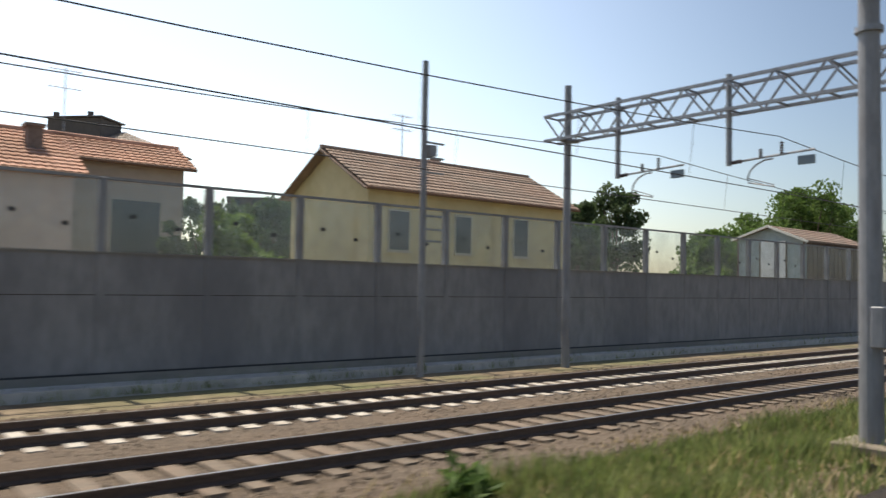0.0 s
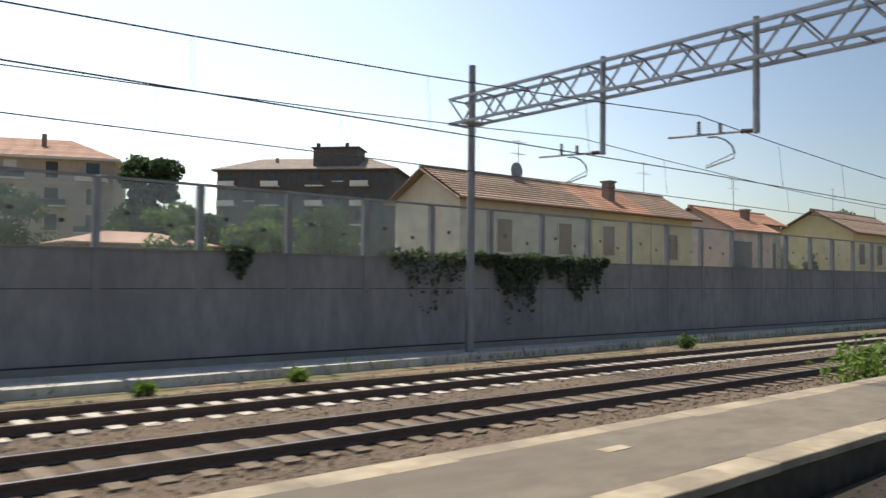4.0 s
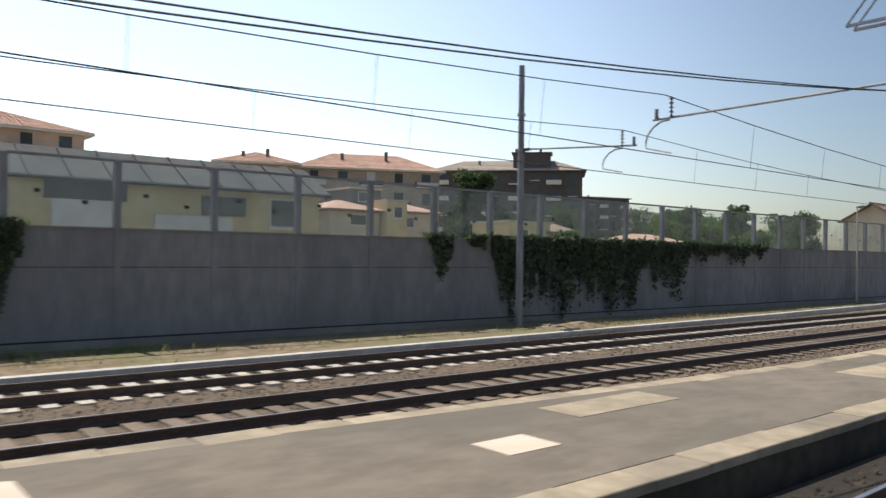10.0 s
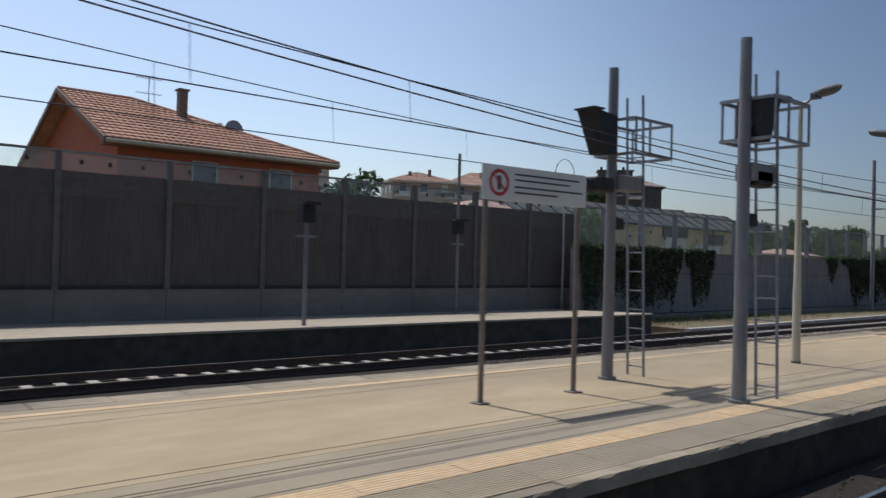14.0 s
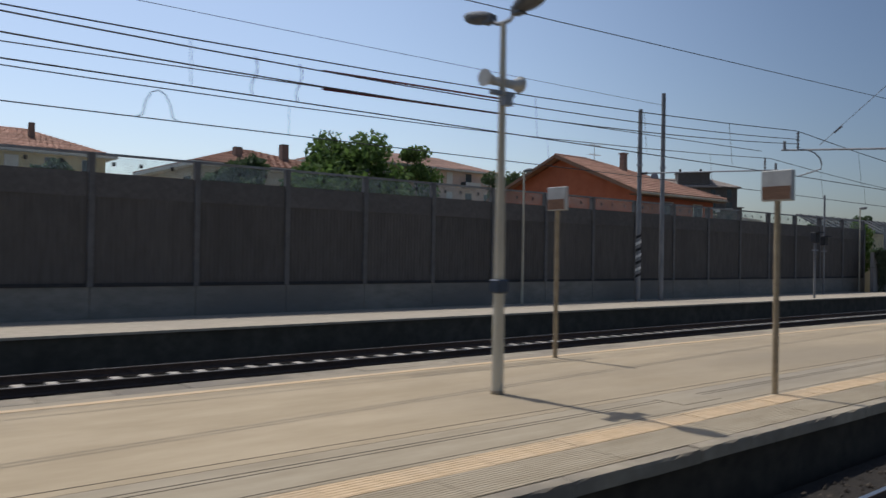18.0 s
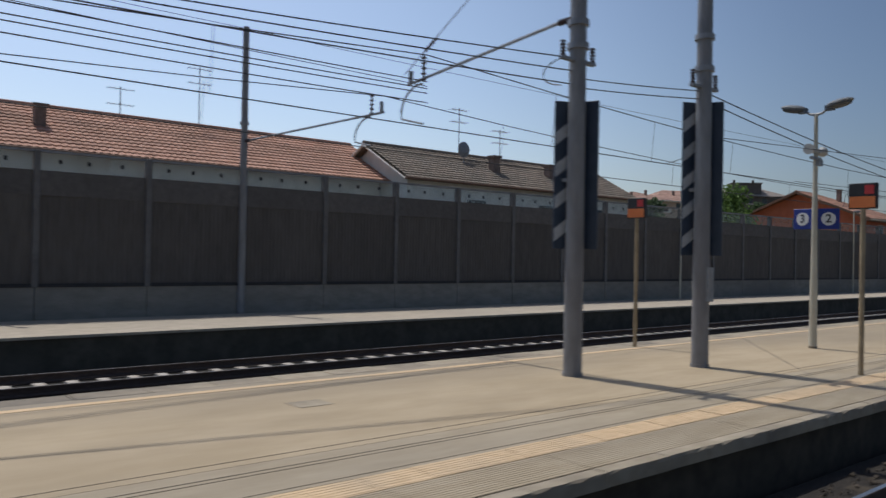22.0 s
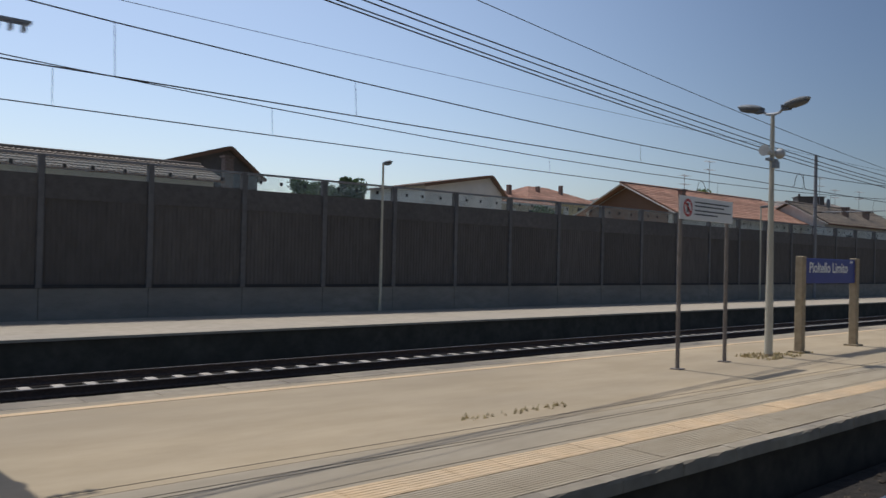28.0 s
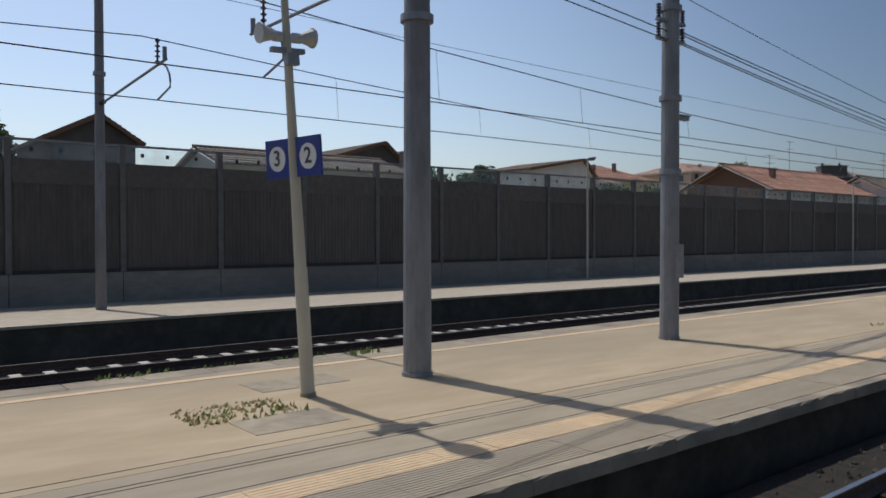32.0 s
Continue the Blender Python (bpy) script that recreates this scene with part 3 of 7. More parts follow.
wall_high = thing("wall_high", (0, 0, 0), "tall dark ribbed noise barrier on a concrete plinth", "noise barrier", kind="structure")
PITCH = 3.15
XB = -96.0
n_high = 72
BT = 4.72
hp_me = mesh_of("barrier_post", bx(-0.09, -0.13, 1.36, 0.09, 0.1, 5.3, bev=0.012))
hp_me.materials.append(M_BARPOST)
for i in range(n_high):
    xa = XB - i * PITCH
    xb = xa - PITCH
    ya, yb = BARR(xa), BARR(xb)
    bm = bmesh.new()
    poly(bm, [(xa - 0.01, ya - 0.06, -0.4), (xb + 0.01, yb - 0.06, -0.4), (xb + 0.01, yb - 0.06, 1.38), (xa - 0.01, ya - 0.06, 1.38)], Vector((0, 0.4, 0)))
    part("plinth", bm, M_PLINTH, wall_high)
    # ribbed absorbing panel, lower two boards and a plain upper one
    bm = bmesh.new()
    ribs = 21
    prof = []
    for k in range(ribs):
        u = k / ribs
        prof += [(u, 0.0), (u + 0.55 / ribs, 0.0), (u + 0.62 / ribs, 0.012), (u + 0.93 / ribs, 0.012)]
    lo = [bm.verts.new((xa - 0.1 - (PITCH - 0.2) * u, ya + (yb - ya) * u - 0.03 + d, 1.42)) for u, d in prof]
    hi = [bm.verts.new((v.co.x, v.co.y, 4.0)) for v in lo]
    for k in range(len(lo) - 1):
        bm.faces.new((lo[k], lo[k + 1], hi[k + 1], hi[k]))
    box(bm, xb + 0.1, yb + 0.03, 1.42, xa - 0.1, ya + 0.12, 4.0)
    bmesh.ops.recalc_face_normals(bm, faces=bm.faces[:])
    part("panel", bm, M_PANEL, wall_high, "dark ribbed absorbing panel")
    part("upper_panel", bx(xb + 0.1, (ya + yb) / 2 - 0.05, 4.001, xa - 0.1, (ya + yb) / 2 + 0.1, BT), M_PANEL2, wall_high, "plain grey upper panel")
    ob = new("post", hp_me)
    ob.parent, ob.location = wall_high, (xa, ya + 0.03, 0)
    bm = bmesh.new()
    poly(bm, [(xa - 0.12, ya + 0.03, BT + 0.02), (xb + 0.12, yb + 0.03, BT + 0.02), (xb + 0.12, yb + 0.03, 5.22), (xa - 0.12, ya + 0.03, 5.22)], Vector((0, 0.014, 0)))
    p = part("pane", bm, M_GLASS, wall_high, "narrow clear glass pane")
    p.visible_shadow = False
# the barrier's gap is not open: its darkness is this black strip
part("seal", strip(bmesh.new(), [XB, XB - n_high * PITCH], lambda x: BARR(x) - 0.085, lambda x: BARR(x) - 0.01, 1.36, 1.47), M_BLACK, wall_high, "black strip painted for the shade of the gap under the panels")
part("top_rail", strip(bmesh.new(), [XB, XB - n_high * PITCH], lambda x: BARR(x) - 0.02, lambda x: BARR(x) + 0.08, 5.24, 5.31), M_POLE, wall_high)
part("end_panel", bx(XB, BARR(XB) - 0.1, -0.4, XB + 0.16, BARR(XB) + 1.2, BT), M_WALL, wall_high, "grey end panel where the barrier steps back")


# ---- overhead line ----
def insul(bm, p, q, r=0.06, n=5):
    p, q = Vector(p), Vector(q)
    rod(bm, p, q, r * 0.4, n=6)
    for i in range(n):
        c = p.lerp(q, (i + 0.5) / n)
        d = (q - p).normalized() * 0.012
        rod(bm, c - d, c + d, r, n=8)
    return bm


def mast(x, y, z0, z1, r, label, collars=(), plate=None, name="catenary_mast"):
    t = thing(name, (x, y, z0), label, "mast")
    h = z1 - z0
    bm = bmesh.new()
    rod(bm, (0, 0, 0), (0, 0, h), r, r * 0.8, n=16)
    part("pole", bm, M_POLE, t)
    part("base", rod(bmesh.new(), (0, 0, -0.02), (0, 0, 0.06), r * 1.1, n=16), M_POLE, t)
    for c in collars:
        part("collar", rod(bmesh.new(), (0, 0, c - 0.05), (0, 0, c + 0.05), r * 1.16, n=16), M_STEEL, t)
    if plate:
        part("number_plate", bx(-r * 0.35, -r - 0.02, plate - 0.32, r * 0.9, -r * 0.75, plate + 0.32), M_STEEL, t, "pale blank number plate")
    return t


def swan(y, z0, zc, bow, sign=1):
    """Points of the bowed registration arm, from the bracket down to the contact wire; u runs along sign*y."""
    k = sign * bow
    h = z0 - zc
    return [(y + k * a, zc + h * b) for a, b in ((0.05, 0.95), (0.3, 0.93), (0.55, 0.8), (0.72, 0.6), (0.78, 0.4), (0.76, 0.24), (0.5, 0.17), (0.0, 0.04))]


def cantilever(x, y, z, yt, zc, zm, label, bow=1):
    """Bracket from a mast at y to the wires over the track at yt: contact wire zc, messenger wire zm."""
    t = thing("catenary_bracket", (x, y, z), label, "bracket", group="catenary brackets")
    s = 1 if yt > y else -1
    dy = abs(yt - y)
    f = lambda u, w: (0.0, s * u, w - z)
    end = dy + 0.55
    zend = zm - 0.55
    part("arm", rod(bmesh.new(), f(0.45, z), f(end, zend), 0.032, n=8), M_STEEL, t)
    part("insulator", insul(bmesh.new(), f(0.1, z), f(0.45, z)), M_INSUL, t)
    part("insulator", insul(bmesh.new(), f(dy, zend - 0.02), f(dy, zm)), M_INSUL, t)
    part("counterweight", rod(bmesh.new(), f(dy + 0.45, zend), f(dy + 0.45, zend + 0.28), 0.05, n=8), M_STEEL, t)
    reg = [f(u, w) for u, w in swan(dy, zend, zc, bow, s)]
    part("registration_arm", tube(reg, 0.024, 6), M_STEEL, t)
    return t


def wire(name, pts, r, label, material=M_WIRE):
    return solo(name, tube(pts, r, 5), material, label, "overhead wire", group="overhead wires")


SUP1 = [75, 27.7, -21.5, -71.2, -122.4, -174.4, -233.3, -292]
SUP2 = [75, 27.7, -21.5, -74.6, -127.8, -176.0, -232.9, -292]


def lift(x):
    """The wires rise a little along the station."""
    return float(np.interp(x, [-235, -170, -100], [0.25, 0.05, 0.0]))


def wires_over(line, SUP, zc, zm, sag, tag):
    pts, msg = [], []
    drops = []
    for a, b in zip(SUP, SUP[1:]):
        dip = sag * ((a - b) / 57.5) ** 2
        for k in range(12):
            u = k / 12
            x = a + (b - a) * u
            s = 4 * u * (1 - u)
            st = 0.15 * (1 if SUP.index(a) % 2 else -1) * (1 - 2 * u)
            pts.append((x, line(x) + st, zc + lift(x) - 0.03 * s))
            msg.append((x, line(x), zm + lift(x) - dip * s))
            if k % 2 == 1 or k in (2, 10):
                drops.append((pts[-1], msg[-1]))
    c = thing("catenary_line", (0, 0, 0), "contact and messenger wires over the " + tag, "overhead wire", group="catenary lines")
    part("contact_wire", tube(pts, 0.0135), M_WIRE, c)
    part("messenger_wire", tube(msg, 0.0135), M_WIRE, c)
    for p, q in drops:
        part("dropper", rod(bmesh.new(), p, q, 0.006, n=4, cap=False), M_WIRE, c)
    return c


wires_over(T1, SUP1, 5.23, 6.62, 0.93, "far track")
wires_over(T2, SUP2, 5.2, 6.7, 1.08, "middle track")
wires_over(lambda x: 2.75, SUP2, 5.4, 7.0, 0.85, "near track")


def hung(a, b, sag, label, r=0.0105, n=16):
    """One wire hanging between two fixings."""
    a, b = Vector(a), Vector(b)
    pts = []
    for k in range(n + 1):
        u = k / n
        p = a.lerp(b, u)
        p.z -= sag * 4 * u * (1 - u)
        pts.append(tuple(p))
    return wire("feeder_wire", pts, r, label)


# thin return wire over the far masts
FARM = [(-121.3, 21.95, 9.75), (-174.8, 24.3, 10.0), (-233.1, 22.0, 9.5), (-292, 24.0, 9.5)]
for p, q in zip(FARM, FARM[1:]):
    hung(p, q, 0.15, "thin dark return wire along the far masts", 0.010)
# wires of the next section, led aside to the platform masts and anchored there
for x0, y0, x1, ends in ((-226.2, 8.9, -176.0, ((6.46, 6.2, 0.55), (6.41, 6.05, 0.62), (6.26, 5.95, 0.6), (6.22, 5.75, 0.6))), (-173.18, 8.09, -127.8, ((5.52, 6.3, 0.92), (5.68, 6.45, 0.83)))):
    for z0, z1, sag in ends:
        hung((x0, y0, z0), (x1, T2(x1), z1), sag, "dark wire led aside and anchored at a platform mast", 0.012, 24)
for z0, z1 in ((5.9, 5.85), (5.68, 5.8), (5.45, 5.7)):
    hung((-176.1, 8.69, z0), (-186.0, 10.93, z1), 0.05, "dark wire anchored at a platform mast", 0.012)
for z0, z1 in ((5.56, 5.69), (5.4, 5.54)):
    hung((-176.1, 8.69, z0), (-173.18, 8.09, z1), 0.02, "short dark wire between two platform masts")
for z0, sag in ((5.6, 1.45), (5.45, 1.5)):
    hung((-126.0, 8.6, z0), (-74.3, 6.0, 5.95), sag, "dark slack wire between two platform masts", 0.012, 24)
hung((-226.2, 8.9, 7.17), (-176.0, T2(-176), 6.1), 0.55, "thin slack wire fixed to a platform mast", 0.008)
hung((-172.9, 8.09, 4.7), (-167.4, T2(-167.4), 5.22), 0.03, "short slanting wire fixed to a platform mast")
for z, zz in ((6.2, 6.15), (6.36, 6.3)):
    hung((-226.2, 8.9, z), (-262.0, 3.2, zz), 0.1, "dark wire anchored at a platform mast")


def gantry(x, yf, yn, zf, zb, label, drops, way):
    """A lattice beam across the tracks between two round masts, with drop tubes for the wires."""
    g = thing("gantry", (x, yf, 0), label, "gantry", group="catenary gantries")
    Ln = yf - yn
    part("mast", rod(bmesh.new(), (0, 0, -0.5), (0, 0, zf), 0.15, 0.12, n=14), M_POLE, g)
    part("mast", rod(bmesh.new(), (0, -Ln, -0.5), (0, -Ln, zf + 3.2), 0.24, 0.2, n=16), M_POLE, g)
    w, h = 0.38, 0.85
    y0, y1 = 0.75, -Ln - 0.3
    for sx in (-w, w):
        for z in (zb, zb + h):
            part("chord", bar(bmesh.new(), (sx, y0, z), (sx, y1, z), 0.09, 0.09), M_STEEL, g)
    n = 34
    step = (y1 - y0) / n
    for sx in (-w, w):
        for i in range(n):
            ya, yb = y0 + step * i, y0 + step * (i + 1)
            za, zb2 = (zb, zb + h) if i % 2 else (zb + h, zb)
            part("brace", bar(bmesh.new(), (sx, ya, za), (sx, yb, zb2), 0.05, 0.05), M_STEEL, g)
    for i in range(0, n + 1, 2):
        y = y0 + step * i
        part("cross_bar", bar(bmesh.new(), (-w, y, zb + h), (w, y, zb + h), 0.05, 0.05), M_STEEL, g)
        part("cross_bar", bar(bmesh.new(), (-w, y, zb), (w, y, zb), 0.05, 0.05), M_STEEL, g)
    part("clamp", bx(-0.45, -0.18, zb - 0.06, 0.45, 0.18, zb + 0.02), M_STEEL, g)
    part("clamp", bx(-0.45, -Ln - 0.26, zb - 0.06, 0.45, -Ln + 0.26, zb + 0.02), M_STEEL, g)
    for yd in drops:
        yy = yd - yf
        dt = part("drop_tube", rod(bmesh.new(), (0, yy, zb + h + 0.25), (0, yy, 6.05), 0.085, n=10), M_STEEL, g)
        part("insulator", insul(bmesh.new(), (0, yy + way * 0.1, 6.12), (0, yy + way * 0.4, 6.14)), M_INSUL, dt)
        part("bracket_arm", rod(bmesh.new(), (0, yy + way * 0.4, 6.14), (0, yy + way * 2.45, 6.24), 0.032, n=8), M_STEEL, dt)
        part("post_insulator", insul(bmesh.new(), (0, yy + way * 1.55, 6.2), (0, yy + way * 1.55, 6.55)), M_INSUL, dt)
        part("counterweight", rod(bmesh.new(), (0, yy + way * 0.95, 6.18), (0, yy + way * 0.95, 6.42), 0.05, n=8), M_STEEL, dt)
        part("registration_arm", tube([(0, u, w) for u, w in swan(yy + way * 1.35, 6.15, 5.3, -1, way)], 0.024, 6), M_STEEL, dt)
        part("steady_arm", rod(bmesh.new(), (0, yy + way * 1.35, 5.38), (0, yy + way * 0.6, 5.62), 0.014, n=6), M_STEEL, dt)
        if way < 0:
            part("tag", bx(-0.02, yy + way * 2.45, 5.86, 0.02, yy + way * 2.0, 6.1), M_TAG, dt, "blue-grey hanging plate")
    return g


gantry(27.7, 17.85, -4.8, 9.5, 7.6, "grey steel lattice gantry across the tracks on round masts", (15.7, 11.78), -1)
gantry(-21.5, 19.6, -4.8, 9.75, 7.78, "grey steel lattice gantry across the tracks on round masts", (14.0, 9.38), 1)
gantry(75.0, 17.4, -4.8, 9.5, 7.6, "grey steel lattice gantry across the tracks on round masts", (15.0, 11.1), -1)

# far masts on the wall side
mast(21.45, 18.0, -0.2, 9.15, 0.11, "slim grey mast with cross arms beside the noise wall", name="signal_mast")
mast(-71.3, 19.95, -0.2, 9.5, 0.13, "slim grey catenary mast standing beside the noise wall", (6.6, 7.9))
cantilever(-71.3, 19.95, 6.4, T1(-71.3), 5.23, 6.62, "steel wire bracket on the slim mast")
for x, y, h in ((-122.83, 22.22, 9.4), (-121.26, 22.06, 10.35)):
    mast(x, y, 0.3, h, 0.12, "slim dark catenary mast on the side platform", (6.5,))
cantilever(-122.83, 22.22, 6.4, T1(-122.4), 5.23 + lift(-122.4), 6.62 + lift(-122.4), "steel wire bracket on the slim mast", bow=-1)
mast(-174.8, 24.3, 0.3, 10.05, 0.13, "slim grey catenary mast on the side platform", (6.5,))
cantilever(-174.8, 24.3, 6.2, T1(-174.8), 5.23 + lift(-174.8), 6.62 + lift(-174.8), "steel wire bracket on the slim mast")
mast(-232.95, 22.0, 0.3, 9.6, 0.14, "slim grey catenary mast on the side platform", (6.5,))
cantilever(-232.95, 22.0, 6.0, T1(-233), 5.23 + lift(-233.1), 6.62 + lift(-233.1), "steel wire bracket on the slim mast", bow=-1)

# masts on the island platform
mast(-74.3, 6.0, PLOW, 11.5, 0.16, "thick grey tubular mast on the old platform", (5.9, 7.2), plate=1.9)
cantilever(-74.3, 6.0, 6.2, T2(-74), 5.2, 6.7, "long steel wire bracket on the thick mast")
mast(-127.75, 8.5, PHIGH, 11.8, 0.175, "thick blue-grey tubular mast on the platform", (5.0, 8.6))
mast(-126.0, 8.6, PHIGH, 11.0, 0.155, "blue-grey tubular mast on the platform", (4.4, 6.4), plate=1.55)
cantilever(-127.75, 8.5, 5.85, T2(-127.8), 5.2, 6.7, "steel wire bracket on the platform mast", bow=-1)
mast(-176.1, 8.69, PHIGH, 11.8, 0.16, "blue-grey tubular mast carrying a striped board", (5.6, 6.0))
mast(-173.18, 8.09, PHIGH, 11.8, 0.16, "blue-grey tubular mast carrying a striped board", (5.6, 6.2), plate=1.55)
cantilever(-176.1, 8.69, 6.6, T2(-176.0), 5.25, 6.75, "steel wire bracket on the platform mast")
mast(-232.29, 8.89, PHIGH, 12.0, 0.205, "thick blue-grey tubular mast on the platform", (5.05, 8.0))
mast(-226.2, 8.9, PHIGH, 12.0, 0.185, "blue-grey tubular mast on the platform", (3.2, 4.6, 6.3), plate=1.5)
cantilever(-232.29, 8.89, 6.4, T2(-232.29), 5.45, 6.95, "steel wire bracket on the platform mast", bow=-1)


# stays from the masts down to their brackets
for x, y, z0, y1, z1 in ((-176.1, 8.69, 9.1, 13.6, 6.45), (-127.75, 8.5, 8.6, 11.6, 6.2)):
    t = thing("bracket_stay", (x, y, z0), "thin insulated stay rod holding a wire bracket", "bracket", group="bracket stays")
    part("rod", rod(bmesh.new(), (0, 0.15, 0), (0, y1 - y, z1 - z0), 0.011, n=6), M_STEEL, t)
    part("insulator", insul(bmesh.new(), (0, (y1 - y) * 0.78, (z1 - z0) * 0.78), (0, (y1 - y) * 0.86, (z1 - z0) * 0.86), 0.04), M_INSUL, t)
# jumper bow beside a platform mast
wire("jumper_bow", [(-176.3, 8.75 + 0.55 * math.sin(a), 5.68 + 0.24 * math.cos(a)) for a in [0.2 + 2.7 * k / 10 for k in range(11)]], 0.011, "bowed jumper wire beside a platform mast")
# arms of the platform masts over the near track
for x, y, z0, z1 in ((-74.3, 6.0, 6.2, 6.3), (-127.75, 8.5, 5.8, 5.8), (-232.29, 8.89, 6.42, 6.5)):
    t = thing("cross_arm", (x, y, z0), "long steel tube arm from a mast over the near track", "bracket", group="near track arms")
    part("arm", rod(bmesh.new(), (0, -0.15, 0.0), (0, 2.6 - y, z1 - z0), 0.032, n=8), M_STEEL, t)
    part("insulator", insul(bmesh.new(), (0, -0.15, 0.0), (0, -0.5, 0.04)), M_INSUL, t)
    part("stay", rod(bmesh.new(), (0, -0.1, 1.3), (0, 3.0 - y, z1 - z0), 0.012, n=6), M_STEEL, t)
for x, y, z, yfar in ((-126.0, 8.6, 7.4, 0.3), (-74.3, 6.0, 7.5, 1.2), (-173.18, 8.09, 7.8, 0.5)):
    t = thing("lattice_arm", (x, y, z), "grey steel lattice arm on a platform mast", "bracket", group="lattice arms")
    for zz in (0.0, 0.85):
        for s in (-0.2, 0.2):
            part("chord", bar(bmesh.new(), (s, yfar, zz), (s, -6.2, zz), 0.06, 0.06), M_STEEL, t)
    step = (6.2 + yfar) / 11
    for i in range(11):
        for s in (-0.2, 0.2):
            ya = yfar - i * step
            part("brace", bar(bmesh.new(), (s, ya, 0.85 * (i % 2)), (s, ya - step, 0.85 * (1 - i % 2)), 0.035, 0.035), M_STEEL, t)
# pale number plate and stripes on one far mast
t = thing("mast_stripes", (-122.83, 22.22, 0.3), "black and pale spiral warning stripes round a far mast", "marking")
for k in range(7):
    bm = bmesh.new()
    ring = []
    for q in range(17):
        a = 2 * math.pi * q / 16
        z = 1.1 + 0.3 * k + 0.36 * q / 16
        ring.append([bm.verts.new((0.128 * math.cos(a), 0.128 * math.sin(a), z + dz)) for dz in (0.0, 0.13)])
    for a, b in zip(ring, ring[1:]):
        bm.faces.new((a[0], b[0], b[1], a[1]))
    part("stripe", bm, M_WHITE if k % 2 else M_BLACK, t)


# ---- platform furniture ----
def ell(bm, c, r, seg=12, rings=8, tilt=0.0, axis="X"):
    m = Matrix.Translation(c) @ Matrix.Rotation(tilt, 4, axis) @ Matrix.Diagonal((*r, 1))
    bmesh.ops.create_uvsphere(bm, u_segments=seg, v_segments=rings, radius=1.0, matrix=m)
    return bm


def lamp_head(parent, y, z, s):
    """A flat street-lamp head pointing along s*y."""
    # pale hood, dark bowl: sunlit top and shaded underside are put into the colours
    hood = bmesh.new()
    ell(hood, (0, y + s * 0.30, z + 0.10), (0.17, 0.31, 0.075), 14, 8, s * 0.16)
    h = part("hood", hood, M_LAMPGLASS, parent, "pale flat lamp head")
    bowl = bmesh.new()
    ell(bowl, (0, y + s * 0.29, z + 0.06), (0.165, 0.295, 0.085), 12, 8, s * 0.16)
    box(bowl, -0.07, min(y - s * 0.02, y + s * 0.16), z - 0.06, 0.07, max(y - s * 0.02, y + s * 0.16), z + 0.06)
    part("bowl", bowl, M_LAMPHOOD, h, "underside with its shade put into the dark colour")
    part("arm", tube([(0, y - s * 0.32, z - 0.12), (0, y - s * 0.1, z - 0.1), (0, y, z - 0.02), (0, y + s * 0.08, z + 0.04)], 0.03, 6), M_STEEL, parent)


def horn(parent, z, s):
    bm = bmesh.new()
    rod(bm, (s * 0.16, 0, z), (s * 0.34, 0, z + 0.02), 0.045, 0.115, n=14)
    rod(bm, (s * 0.34, 0, z + 0.02), (s * 0.365, 0, z + 0.02), 0.125, n=14)
    rod(bm, (s * 0.08, 0, z), (s * 0.18, 0, z), 0.065, n=10)
    part("loudspeaker", bm, M_HORN, parent, "grey horn loudspeaker")


def lamp(x, y, z0, top, heads=(1, -1), horns=True, box_at=1.45, lean=0.0, material=M_LAMPPOST, label="cream double-headed platform lamp post with horn loudspeakers"):
    t = thing("lamp_post", (x, y, z0), label, "lamp post", group="platform lamps")
    t.matrix_world = pose(x, y, z0, 0, -lean, 0)
    h = top - z0
    bm = bmesh.new()
    rod(bm, (0, 0, 0), (0, 0, 1.6), 0.088, 0.082, n=14)
    rod(bm, (0, 0, 1.6), (0, 0, h), 0.075, 0.042, n=14)
    part("post", bm, material, t)
    part("base_collar", rod(bmesh.new(), (0, 0, -0.01), (0, 0, 0.05), 0.1, n=14), M_COPING, t)
    for s in heads:
        lamp_head(t, s * 0.24, h + 0.13, s)
    if horns:
        horn(t, h - 0.85, 1)
        horn(t, h - 0.85, -1)
        part("speaker_bracket", bx(-0.22, -0.04, h - 1.04, 0.22, 0.04, h - 0.98), M_STEEL, t)
        part("junction_box", bx(-0.08, -0.14, h - 1.2, 0.08, -0.04, h - 1.06), M_STEEL, t)
    if box_at:
        part("clamp_box", bx(-0.105, -0.105, box_at, 0.105, 0.105, box_at + 0.2, bev=0.02), M_DARKBLUE, t, "dark box clamped to the post")
    return t


lamp(-40.3, 6.75, PLOW, 6.2, material=M_WHITE, horns=False, box_at=0, label="white platform lamp post on the old asphalt platform")
lamp(-73.15, 6.4, PLOW, 5.55, heads=(-1,), horns=False, box_at=0, material=M_WHITE, label="slim white lamp post with a single lamp head")
lamp(-102.9, 7.25, PHIGH, 5.75, horns=False, box_at=1.35)
lamp(-107.4, 7.7, PHIGH, 6.0, horns=False, box_at=0, label="cream double-headed platform lamp post")
lamp(-124.2, 8.12, PHIGH, 5.85, box_at=0)
lamp(-144.98, 8.14, PHIGH, 5.85)
l4 = lamp(-168.0, 8.36, PHIGH, 5.95, box_at=0, label="cream lamp post with blue track number signs")
lamp(-189.12, 8.62, PHIGH, 5.85)
lamp(-210.65, 8.75, PHIGH, 5.9, box_at=0, label="cream platform lamp post with weeds at its foot")
l7 = lamp(-234.2, 8.62, PHIGH, 5.75, box_at=0, lean=3.6, label="leaning cream lamp post with blue track number signs")


